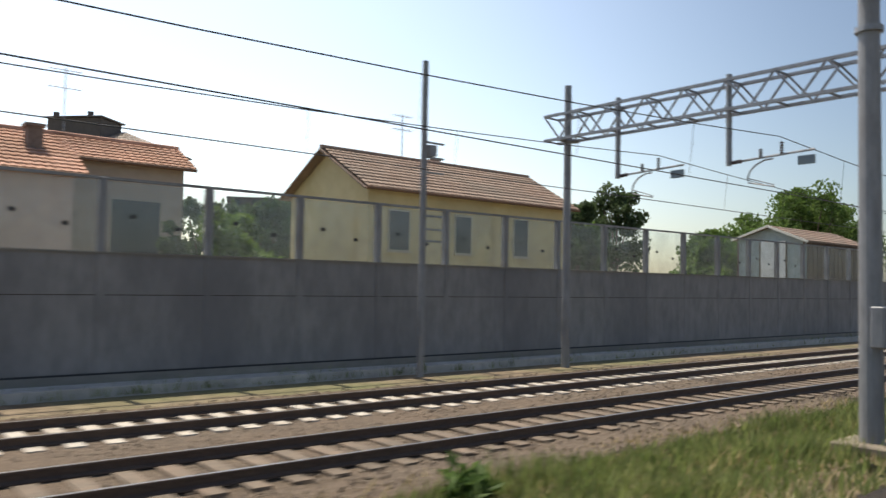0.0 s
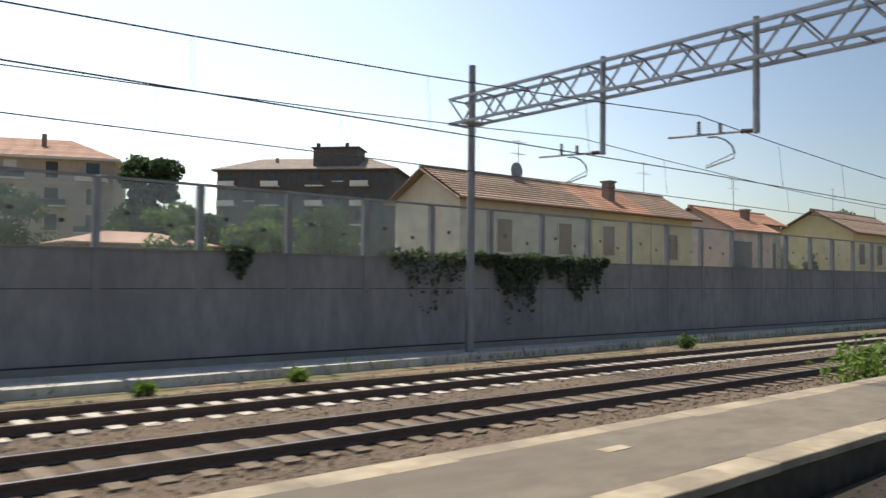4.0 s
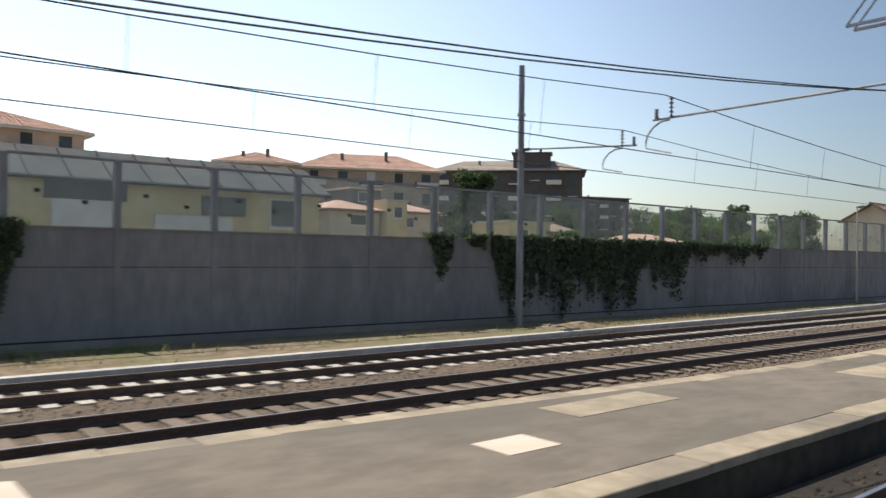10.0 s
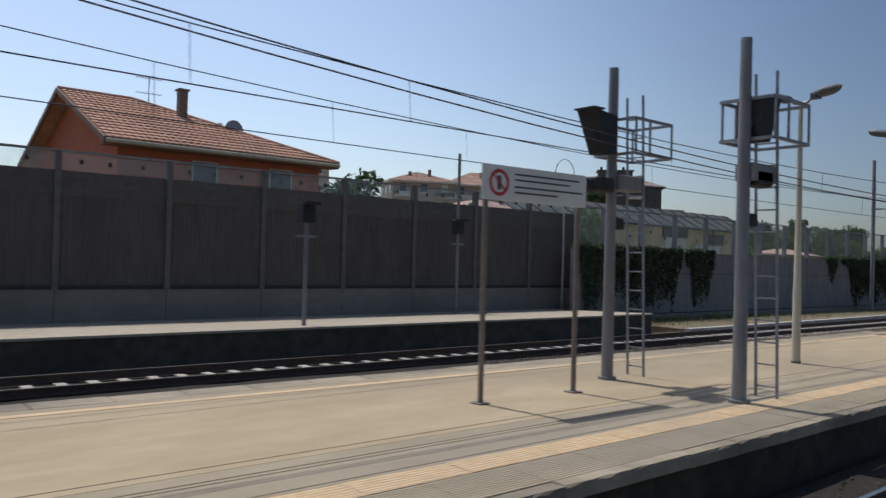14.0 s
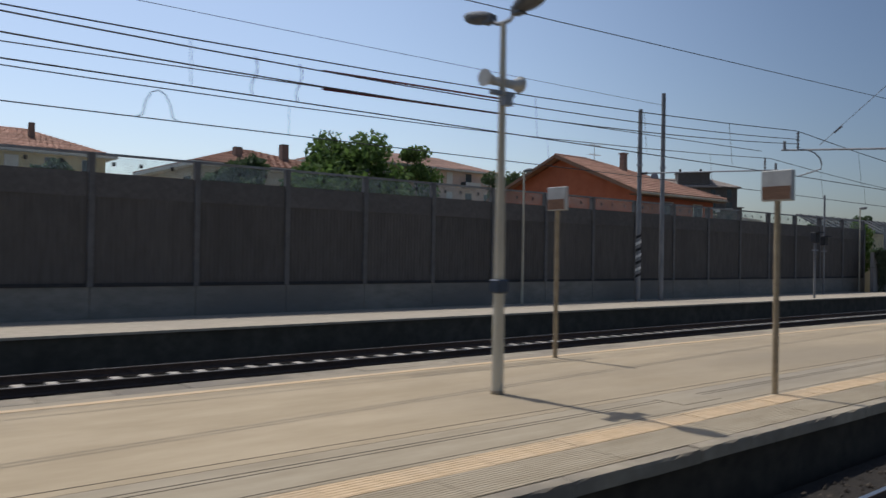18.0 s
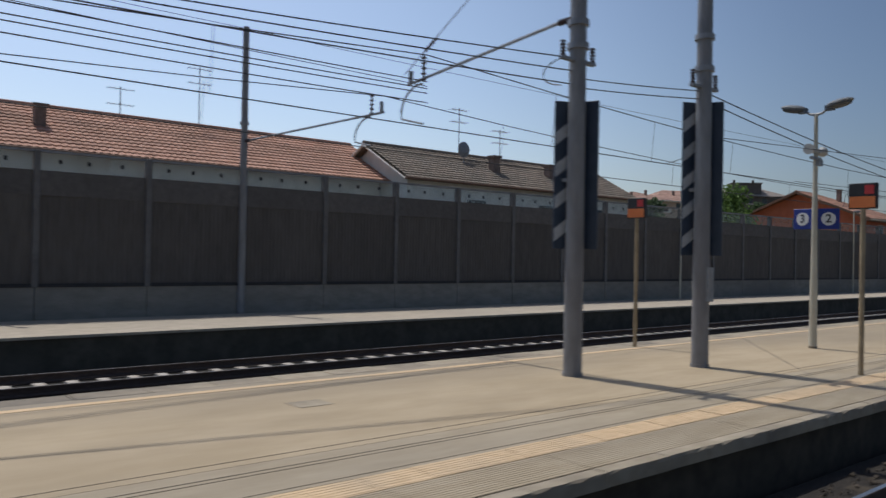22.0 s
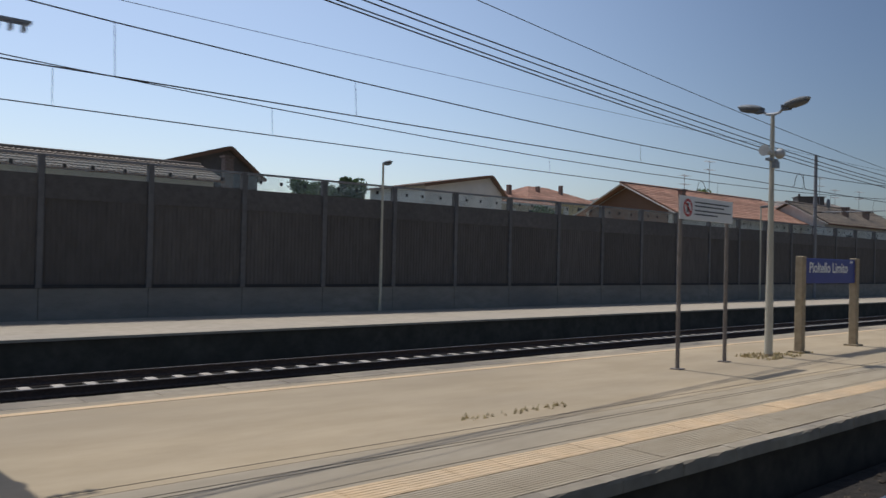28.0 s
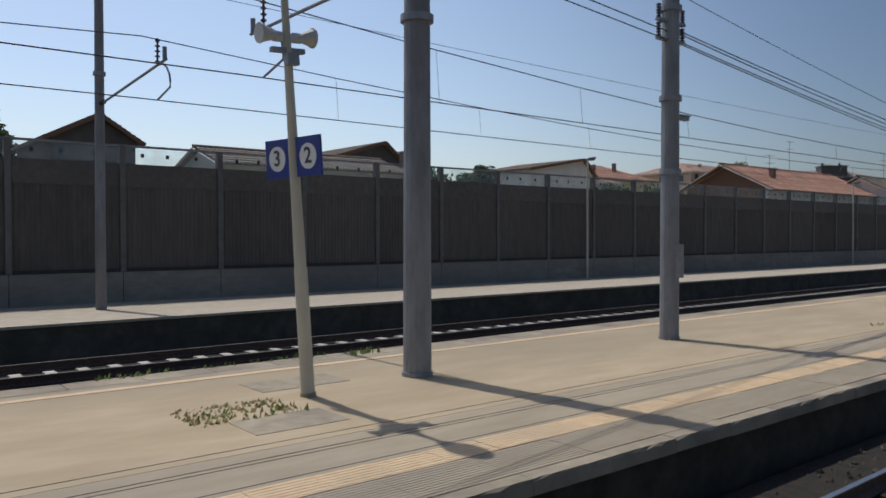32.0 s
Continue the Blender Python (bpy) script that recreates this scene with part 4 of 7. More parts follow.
def text_part(name, body, size, m, material, parent, label=""):
    cu = bpy.data.curves.new(name, "FONT")
    cu.body, cu.size, cu.align_x, cu.align_y, cu.extrude, cu.offset = body, size, "CENTER", "CENTER", 0.003, size * 0.018
    tmp = bpy.data.objects.new(name, cu)
    scene.collection.objects.link(tmp)
    dg = bpy.context.evaluated_depsgraph_get()
    me = bpy.data.meshes.new_from_object(tmp.evaluated_get(dg))
    bpy.data.objects.remove(tmp)
    me.materials.clear()
    me.materials.append(material)
    ob = new(name, me)
    ob.parent, ob.matrix_basis = parent, m
    if label:
        ob["label"] = label
    return ob


def number_signs(post, z, yaws):
    """Two blue plates in a V on a post, each with a number on a white disc."""
    for txt, s, yaw in (("3", -1, yaws[0]), ("2", 1, yaws[1])):
        m = Matrix.Translation((0, 0, z)) @ pose(0, 0, 0, 0, 0, yaw)
        off = -0.29 if s < 0 else 0.29
        bm = bx(off - 0.23, -0.015, -0.24, off + 0.23, 0.015, 0.24, bev=0.006)
        bm.transform(m)
        p = part("number_plate", bm, M_BLUE, post, "blue track number plate")
        bm = bmesh.new()
        rod(bm, (off, -0.022, 0), (off, -0.016, 0), 0.155, n=24)
        bm.transform(m)
        part("disc", bm, M_WHITE, p, "white disc")
        text_part("numeral", txt, 0.27, m @ Matrix.Translation((off, -0.024, 0)) @ pose(0, 0, 0, 90, 0, 0), M_INK, p)


number_signs(l4, 3.02, (-96, -62))
number_signs(l7, 2.95, (-78, -80))


def name_sign(xa, ya, xb, yb, label):
    cx, cy = (xa + xb) / 2, (ya + yb) / 2
    L = math.hypot(xb - xa, yb - ya)
    t = thing("station_sign", (cx, cy, PHIGH), label, "station sign", group="station name signs", rz=math.degrees(math.atan2(yb - ya, xb - xa)))
    for s in (-1, 1):
        p = part("post", bx(s * L / 2 - 0.095, -0.09, 0, s * L / 2 + 0.095, 0.09, 2.26, bev=0.015), M_CONCPOST, t, "ochre stained post")
        part("foot", bx(s * L / 2 - 0.2, -0.16, -0.005, s * L / 2 + 0.2, 0.16, 0.04), M_CONCPOST, p)
    b = part("board", bx(-L / 2 + 0.095, -0.05, 1.62, L / 2 - 0.095, 0.05, 2.22, bev=0.01), M_BLUE, t, "dark blue enamel board")
    text_part("lettering", "Pioltello Limito", 0.35, Matrix.Translation((-0.12, -0.054, 1.99)) @ pose(0, 0, 0, 90, 0, 0), M_WHITE, b, "white station name")
    part("label", bx(L / 2 - 0.42, -0.057, 2.13, L / 2 - 0.24, -0.051, 2.18), M_WHITE, b)
    return t


name_sign(-101.0, 7.9, -98.2, 7.78, "dark blue station name sign on two ochre posts")
name_sign(-209.26, 8.72, -206.24, 8.76, "dark blue station name sign on two ochre posts beside the bench")


def notice(xa, ya, xb, yb, z0, zb0, zb1, label, over=0.12):
    cx, cy = (xa + xb) / 2, (ya + yb) / 2
    L = math.hypot(xb - xa, yb - ya)
    t = thing("notice_board", (cx, cy, z0), label, "notice board", group="notice boards", rz=math.degrees(math.atan2(yb - ya, xb - xa)))
    for s in (-1, 1):
        part("post", rod(bmesh.new(), (s * L / 2, 0.04, 0), (s * L / 2, 0.04, zb1 - z0), 0.04, n=10), M_NPOST, t)
        part("foot", bx(s * L / 2 - 0.1, -0.06, -0.004, s * L / 2 + 0.1, 0.14, 0.02), M_NPOST, t)
    hw = L / 2 + over
    b = part("board", bx(-hw, -0.025, zb0 - z0, hw, 0.0, zb1 - z0, bev=0.004), M_WHITE, t, "white printed board")
    h = zb1 - zb0
    zc = (zb0 + zb1) / 2 - z0
    ring = bmesh.new()
    n, r0, r1 = 28, h * 0.28, h * 0.38
    cx0 = -hw + h * 0.62
    a = [[ring.verts.new((cx0 + r * math.cos(2 * math.pi * k / n), -0.03, zc + r * math.sin(2 * math.pi * k / n))) for k in range(n)] for r in (r0, r1)]
    for k in range(n):
        ring.faces.new((a[0][k], a[1][k], a[1][(k + 1) % n], a[0][(k + 1) % n]))
    bar(ring, (cx0 - r0 * 0.7, -0.031, zc + r0 * 0.7), (cx0 + r0 * 0.7, -0.031, zc - r0 * 0.7), h * 0.09, 0.004)
    part("ring", ring, M_SIGNRED, b, "red prohibition ring")
    part("pictogram", bx(cx0 - h * 0.07, -0.03, zc - h * 0.2, cx0 + h * 0.07, -0.027, zc + h * 0.2), M_INK, b)
    xr = cx0 + h * 0.6
    for k, (f, w) in enumerate(((0.28, 0.95), (0.12, 0.8), (-0.08, 1.0), (-0.24, 0.62))):
        part("text_line", bx(xr, -0.03, zc + h * f - 0.013, xr + (hw - 0.1 - xr) * w, -0.027, zc + h * f + 0.013), M_INK, b)
    return t


notice(-96.75, 8.75, -96.8, 6.55, PHIGH, 3.3, 3.85, "white notice board with red ring at the ramp")
notice(-116.35, 7.85, -114.46, 7.78, PHIGH, 3.35, 3.85, "white notice board with red ring on two thin posts")
notice(-160.59, 8.36, -158.80, 8.33, PHIGH, 3.38, 3.82, "white notice board with red ring on two thin posts")
notice(-214.42, 8.55, -212.53, 8.68, PHIGH, 3.37, 3.82, "white notice board with red ring on two thin posts")
notice(-5.7, 7.25, -5.7, 5.75, -0.2, 1.76, 2.19, "white notice board with red ring by the old platform")


def info_post(x, y, z, face, label, double=False):
    t = thing("info_post", (x, y, PHIGH), label, "platform display", group="platform displays", rz=-90)
    part("post", rod(bmesh.new(), (0, 0, 0), (0, 0, z - PHIGH), 0.045, n=10), M_CONCPOST, t)
    b = part("casing", bx(-0.24, -0.05, z - PHIGH - 0.02, 0.24, 0.05, z - PHIGH + 0.44, bev=0.01), M_HORN if face == "white" else M_BLACK, t)
    if face == "white":
        part("lower_field", bx(-0.22, -0.056, z - PHIGH, 0.22, -0.051, z - PHIGH + 0.2), M_SHUTBROWN, b, "dark brown field")
    else:
        part("lower_field", bx(-0.22, -0.056, z - PHIGH, 0.22, -0.051, z - PHIGH + 0.2), M_ORANGE, b, "orange field")
        part("upper_field", bx(0.04, -0.056, z - PHIGH + 0.24, 0.2, -0.051, z - PHIGH + 0.40), M_SIGNRED, b, "red field")
    return t


info_post(-141.5, 5.8, 3.4, "white", "small white information plate on a thin post at the platform edge")
info_post(-141.3, 10.4, 3.42, "white", "small white information plate on a thin post")
info_post(-171.57, 5.86, 3.5, "dark", "small black and orange plate at the platform edge")
info_post(-171.53, 10.77, 3.45, "dark", "small black and orange plate on a thin post")


def striped_board(parent, z0, z1, y=-0.3, w=0.34, gap=0.55, turn=(-40, 18), w2=0.34, x=0.0):
    """Tall dark marker boards with pale diagonal stripes, two in a V."""
    for s in (-1, 1):
        m = Matrix.Translation((x, y, 0)) @ pose(0, 0, 0, 0, 0, turn[0] if s < 0 else turn[1])
        bm = bx(min(0, s * w), -0.02, z0, max(0, s * w2), 0.02, z1, bev=0.006)
        bm.transform(m)
        b = part("board", bm, M_DARKBLUE, parent, "tall dark marker board")
        if s < 0:
            n = int((z1 - z0) / gap)
            for k in range(n):
                zz = z0 + gap * 0.5 - 0.15 + k * gap
                bm = bmesh.new()
                poly(bm, [(-w + 0.01, -0.026, zz), (-0.01, -0.026, zz + 0.3), (-0.01, -0.026, zz + 0.52), (-w + 0.01, -0.026, zz + 0.22)], Vector((0, 0.004, 0)))
                bm.transform(m)
                part("stripe", bm, M_STRIPE, b, "pale diagonal stripe")
    part("stay", bx(x - 0.12, y - 0.08, z0 - 0.05, x + 0.12, y + 0.06, z0 + 0.01), M_STEEL, parent)


for x, y, za, zb in ((-176.1, 8.69, 2.15, 4.69), (-173.18, 8.09, 2.09, 5.0)):
    t = thing("marker_board", (x, y, PHIGH), "tall dark board with pale diagonal stripes fixed to a mast", "marker board", group="marker boards")
    part("bracket", bx(-0.1, 0.12, 3.3, 0.1, 0.22, 3.36), M_STEEL, t)
    striped_board(t, za, zb, x=0.15, y=0.13, w=0.4, w2=0.4, turn=(-27, -70))
for x, y, za, zb in ((-64.05, 7.1, 1.96, 4.3), (-64.2, 5.3, 2.05, 4.4)):
    t = thing("marker_post", (x, y, PLOW), "tall dark striped marker board on a thin post", "marker board", group="marker posts")
    part("post", rod(bmesh.new(), (0, 0, 0), (0, 0, za + 0.02), 0.06, n=10), M_POLE, t)
    striped_board(t, za, zb, y=-0.08, w=0.32, gap=0.92, turn=(-68, -48), w2=0.1)


def signal(x, y, side, label):
    """A signal mast with a tapering hood, a two-rail cage, cable boxes and a ladder; side is where the hood points along x."""
    t = thing("signal_mast", (x, y, PHIGH), label, "railway signal", group="platform signals")
    top = 5.9 - PHIGH
    part("post", rod(bmesh.new(), (0, 0, 0), (0, 0, top), 0.105, 0.085, n=14), M_POLE, t)
    part("base", rod(bmesh.new(), (0, 0, -0.01), (0, 0, 0.05), 0.16, n=14), M_POLE, t)
    z0, z1 = 4.38 - PHIGH, 5.08 - PHIGH
    # tapering hooded head, wide at the top
    bm = bmesh.new()
    poly(bm, [(side * 0.72, -0.2, z1), (side * 0.12, -0.2, z1 - 0.06), (side * 0.12, -0.2, z0), (side * 0.38, -0.2, z0)], Vector((0, 0.4, 0)))
    hd = part("signal_head", bm, M_BLACK, t, "black tapering signal hood")
    part("visor", bx(min(side * 0.5, side * 0.78), -0.22, z1, max(side * 0.5, side * 0.78), 0.22, z1 + 0.03), M_BLACK, hd)
    part("lens", rod(bmesh.new(), (side * 0.50, 0, z0 + 0.3), (side * 0.56, 0, z0 + 0.29), 0.10, n=16), M_WINDOW, hd)
    part("bracket", bx(min(0, side * 0.14), -0.05, z0 + 0.2, max(0, side * 0.14), 0.05, z0 + 0.3), M_STEEL, t)
    # second, smaller head below
    zb = 3.72 - PHIGH
    h2 = part("lower_head", bx(min(-0.6 * -side, -0.1 * -side), -0.16, zb, max(-0.6 * -side, -0.1 * -side), 0.16, zb + 0.24, bev=0.03), M_BLACK, t, "small black lower head")
    part("visor", rod(bmesh.new(), (side * 0.6, 0, zb + 0.12), (side * 0.72, 0, zb + 0.11), 0.10, 0.11, n=12, cap=False), M_BLACK, h2)
    # railing cage
    for zz in (4.40 - PHIGH, 5.0 - PHIGH):
        hoop = bmesh.new()
        for p, q in (((0.05, -0.42), (1.15, -0.42)), ((1.15, -0.42), (1.15, 0.42)), ((1.15, 0.42), (0.05, 0.42)), ((0.05, 0.42), (0.05, -0.42))):
            bar(hoop, (p[0], p[1], zz), (q[0], q[1], zz), 0.045, 0.045)
        part("rail_hoop", hoop, M_STEEL, t, "grey railing hoop")
    for px, py in ((1.15, -0.42), (1.15, 0.42), (0.5, -0.42), (0.5, 0.42), (0.1, -0.42), (0.1, 0.42)):
        part("upright", bar(bmesh.new(), (px, py, 4.40 - PHIGH), (px, py, 5.0 - PHIGH), 0.03, 0.03), M_STEEL, t)
    part("cable_box", bx(0.02, -0.16, 3.78 - PHIGH, 0.72, 0.16, 4.05 - PHIGH, bev=0.02), M_POLE, t, "grey cable box")
    part("small_box", bx(0.06, -0.1, 3.1 - PHIGH, 0.26, 0.1, 3.3 - PHIGH, bev=0.015), M_BLACK, t, "small black box")
    lad = 0.82
    top = 5.5 - PHIGH
    for s in (-0.17, 0.17):
        part("ladder_rail", bar(bmesh.new(), (lad, s, 0), (lad - 0.2, s, top), 0.04, 0.025), M_STEEL, t)
    for k in range(int(top / 0.34)):
        f = (k + 0.5) * 0.34
        xx = lad - 0.2 * f / top
        part("rung", rod(bmesh.new(), (xx, -0.17, f), (xx, 0.17, f), 0.013, n=6), M_STEEL, t)
    return t


signal(-112.88, 8.4, -1, "grey signal mast with black hoods, railing cage and ladder")
signal(-112.99, 5.9, 1, "grey signal mast with black hoods, railing cage and ladder")

# ticket machine pillar
tm = thing("ticket_validator", (-123.03, 7.9, PHIGH), "grey ticket machine pillar with a thin sloping roof", "ticket machine", rz=-8)
part("pillar", bx(-0.17, -0.15, 0, 0.17, 0.15, 1.42, bev=0.02), M_TBOX, tm)
part("foot", bx(-0.2, -0.18, -0.005, 0.2, 0.18, 0.07), M_COPING, tm)
hd = part("head", bx(-0.3, -0.26, 1.4, 0.34, 0.26, 2.02, bev=0.03), M_TBOX, tm)
bm = bmesh.new()
poly(bm, [(-0.34, -0.3, 2.03), (0.46, -0.3, 2.06), (0.46, 0.3, 2.06), (-0.34, 0.3, 2.03)], Vector((0, 0, 0.05)))
part("cap", bm, M_HORN, tm, "thin pale roof plate")
text_part("lettering", "T", 0.46, Matrix.Translation((-0.16, -0.266, 1.72)) @ pose(0, 0, 0, 90, 0, 0), M_INK, hd, "black letter")

# bench of four lattice seats on splayed legs
bn = thing("bench", (-201.6, 8.78, PHIGH), "grey steel bench of four lattice seats on splayed legs", "bench", rz=-0.5)
for k in range(4):
    cx = -1.05 + 0.7 * k
    seat = bmesh.new()
    for s in range(9):
        box(seat, cx - 0.28, -0.26 + s * 0.062, 0.43, cx + 0.28, -0.225 + s * 0.062, 0.45)
    for s in (-0.28, 0.26):
        box(seat, cx + s, -0.27, 0.42, cx + s + 0.03, 0.30, 0.455)
    box(seat, cx - 0.28, -0.28, 0.42, cx + 0.28, -0.25, 0.46)
    box(seat, cx - 0.28, 0.27, 0.42, cx + 0.28, 0.30, 0.46)
    part("seat", seat, M_STEEL, bn, "grey lattice seat")
part("beam", bx(-1.4, -0.03, 0.36, 1.4, 0.05, 0.42), M_POLE, bn)
for cx in (-1.15, 0.0, 1.15):
    for s in (-1, 1):
        part("leg", bar(bmesh.new(), (cx, 0, 0.38), (cx, s * 0.30, 0.0), 0.05, 0.035), M_POLE, bn)

# ---- far platform lamps ----
for x in (-41.2, -97.3, -129.2, -150.0, -182.3, -210.2, -238.5):
    yb = WALL(x) - 0.45 if x > -90 else BARR(x) - 0.35
    zb = -0.1 if x > -90 else -0.54 if x > -98 else FPZ
    t = thing("wall_lamp", (x, yb, zb), "slim pale lamp post with one flat head beside the noise wall", "lamp post", group="wall lamps")
    h = 6.1 - zb if x < -90 else 5.85 - zb
    part("post", rod(bmesh.new(), (0, 0, 0), (0, 0, h), 0.06, 0.045, n=10), M_LAMPPOST, t)
    b = ell(bmesh.new(), (0.08, -0.16, h + 0.03), (0.13, 0.3, 0.07), 12, 6, -0.1)
    hd = part("lamp_head", b, M_LAMPHOOD, t, "flat grey lamp head")
    part("bowl", ell(bmesh.new(), (0.08, -0.18, h - 0.02), (0.1, 0.22, 0.06), 10, 6), M_LAMPGLASS, hd)

# dwarf signal and signal on the far platform
for x, y, z, h in ((-112.9, 18.7, 0.57, 3.33), (-104.3, 22.2, 0.46, 6.08)):
    t = thing("signal_post", (x, y, z), "small dark signal on a grey post at the side platform", "railway signal", group="side platform signals")
    part("post", rod(bmesh.new(), (0, 0, 0), (0, 0, h), 0.06, n=10), M_POLE, t)
    zz = h - 0.5 if h < 4 else 3.0
    b = part("signal_head", bx(-0.2, -0.15, zz, 0.2, 0.15, zz + 0.55, bev=0.02), M_BLACK, t)
    part("hood", bx(-0.24, -0.34, zz + 0.5, 0.24, -0.1, zz + 0.57), M_BLACK, b)
    part("rung_plate", bx(-0.3, -0.04, zz - 0.4, 0.3, 0.04, zz - 0.34), M_STEEL, t)

# thick mast with cabinet at the start of the old platform
mk = mast(21.55, 5.6, -0.2, 11.5, 0.2, "thick dark mast with signal brackets beside the grass", (7.3, 8.4), name="signal_mast")
part("cabinet", bx(-0.3, -0.32, 1.75, 0.22, -0.1, 2.45, bev=0.02), M_POLE, mk, "grey equipment cabinet")
for z in (7.9, 8.6, 9.3):
    part("fitting", bx(-0.5, -0.15, z, -0.15, 0.15, z + 0.25, bev=0.03), M_BLACK, mk)
part("footing", bx(-0.5, -0.5, -0.05, 0.5, 0.5, 0.12, bev=0.03), M_COPING, mk)
sm = thing("line_arms", (21.45, 18.0, 6.7), "short cross arms with insulators on a slim mast", "bracket")
for z in (0.0, -0.45, -0.9, -2.2, -2.6, -2.95):
    part("arm", bx(0.08, -0.04, z, 0.75, 0.04, z + 0.05), M_STEEL, sm)
part("box", bx(0.12, -0.12, -0.38, 0.4, 0.12, -0.06), M_STEEL, sm)

# feeder insulators on the island masts
for x, y, z in ((-226.2, 8.9, 6.55), (-226.2, 8.9, 6.2), (-173.18, 8.09, 5.75), (-176.1, 8.69, 5.85), (-126.0, 8.6, 5.55), (-127.75, 8.5, 5.5), (-74.3, 6.0, 5.3)):
    t = thing("feeder_insulator", (x, y, z), "brown ribbed insulator on a mast arm", "insulator", group="feeder insulators")
    part("arm", bx(-0.42, -0.05, -0.02, 0.42, 0.05, 0.03), M_STEEL, t)
    for s in (-0.38, 0.38):
        part("insulator", insul(bmesh.new(), (s, 0, 0.03), (s, 0, 0.3), 0.05), M_INSUL, t)
# small bracket plates on the masts
for x, y, z in ((-226.2, 8.9, 4.8), (-126.0, 8.6, 4.5)):
    t = thing("mast_bracket", (x, y, z), "small perforated steel bracket on a mast", "bracket")
    part("plate", bx(0.2, -0.06, 0.0, 0.6, -0.03, 0.03), M_STEEL, t)
    part("plate", bx(0.2, 0.03, 0.0, 0.6, 0.06, 0.03), M_STEEL, t)
    for k in range(3):
        part("tie", bx(0.28 + k * 0.12, -0.06, -0.08, 0.31 + k * 0.12, 0.06, 0.0), M_STEEL, t)

# red-insulated section of the wires over the middle track
for za, zb in ((5.86, 5.96), (5.52, 5.63)):
    wire("insulated_cable", [(x, T2(x), za + (zb - za) * (x + 145.4) / 4.5) for x in span(-145.4, -140.9, 8)], 0.022, "thick dark red insulated sleeve on a wire", M_REDCABLE)
hung((-160.0, T2(-160), 5.27), (-130.0, T2(-130), 5.85), 0.0, "dark wire climbing beside the contact wire")
hung((-127.75, 8.5, 6.95), (-173.18, 8.09, 4.85), 0.0, "thin slack wire between two platform masts", 0.008)


def loop(x, line, za, zb, w):
    """A bowed jumper between messenger and contact wire."""
    y = line(x)
    pts = [(x - w, y, zb), (x - w * 0.75, y, zb + 0.05), (x - w * 0.6, y, (za + zb) / 2), (x - w * 0.35, y, za - 0.15), (x, y, za - 0.08), (x + w * 0.35, y, za - 0.15), (x + w * 0.6, y, (za + zb) / 2), (x + w * 0.75, y, zb + 0.05), (x + w, y, zb)]
    wire("jumper_loop", pts, 0.012, "bowed jumper wire hanging between the overhead wires")


loop(-200.1, T1, 5.88, 5.3, 0.42)
loop(-200.0, T2, 5.92, 5.33, 0.5)
loop(-105.5, T1, 5.78, 5.2, 0.6)
loop(-147.1, T1, 5.93, 5.25, 0.42)
for xj in (-146.75, -145.88):
    wire("jumper_wire", [(xj + 0.06 * math.sin(k), T2(xj), 5.9 - 0.7 * k / 6) for k in range(7)], 0.011, "wavy jumper wire hanging between the overhead wires")

# ---- paving of the raised platform ----
part("grooved_band", strip(bmesh.new(), span(-330, -96.4, 60), lambda x: 5.768, lambda x: 6.74, PHIGH - 0.12, PHIGH), M_BAND, plat_high)
part("far_yellow_line", strip(bmesh.new(), span(-330, -97.9, 60), lambda x: T2S(x) - 2.31, lambda x: T2S(x) - 2.15, PHIGH - 0.12, PHIGH + 0.004), M_YELLOW, plat_high, "thin yellow safety line")
part("far_band", strip(bmesh.new(), span(-330, -96.4, 60), lambda x: T2S(x) - 2.145, lambda x: T2S(x) - 1.89, PHIGH - 0.12, PHIGH), M_BAND, plat_high)
part("end_slab", bx(-98.4, 5.36, PHIGH - 0.12, -96.4, 5.764, PHIGH), M_BAND, plat_high)
part("cross_strip", strip(bmesh.new(), [-98.35, -97.85], lambda x: 5.36, lambda x: T2S(x) - 2.32, PHIGH + 0.002, PHIGH + 0.008), M_YELLOW, plat_high, "yellow strip across the platform end")
for yy, w in ((5.84, 0.006), (6.38, 0.008), (6.47, 0.012), (6.9, 0.008)):
    part("joint", strip(bmesh.new(), span(-330, -98.5, 40), lambda x: yy, lambda x: yy + w, PHIGH + 0.001, PHIGH + 0.005), M_JOINT, plat_high, "dark long joint")
pm = thing("paint_mark", (-199.75, 8.3, PHIGH), "splash of white paint on the paving", "paint mark")
for dx, dy, r in ((0, 0, 0.14), (0.12, 0.2, 0.09), (-0.15, -0.12, 0.11), (0.05, -0.25, 0.07)):
    part("splash", rod(bmesh.new(), (dx, dy, 0.001), (dx, dy, 0.006), r, n=9), M_WHITE, pm)
# rectangular cover slabs and patches
for x, y, w, d, m in ((-233.9, 9.5, 1.3, 0.7, M_COPING), (-235.0, 7.6, 1.1, 0.7, M_COPING), (-181.0, 9.0, 0.5, 0.4, M_COPING), (-143.0, 6.3, 0.9, 0.5, M_BAND)):
    c = thing("cover_slab", (x, y, PHIGH), "grey rectangular cover slab set in the paving", "cover slab", group="cover slabs")
    part("slab", bx(-w / 2, -d / 2, -0.01, w / 2, d / 2, 0.006), m, c)
M_OCHRE = mat("ochre_slab_worn", (0.36, 0.28, 0.175), (0.45, 0.355, 0.23), 6.0, 0.9, 0.3, stain=(0.25, 0.20, 0.14), stain_scale=1.2, stain_amount=0.7)
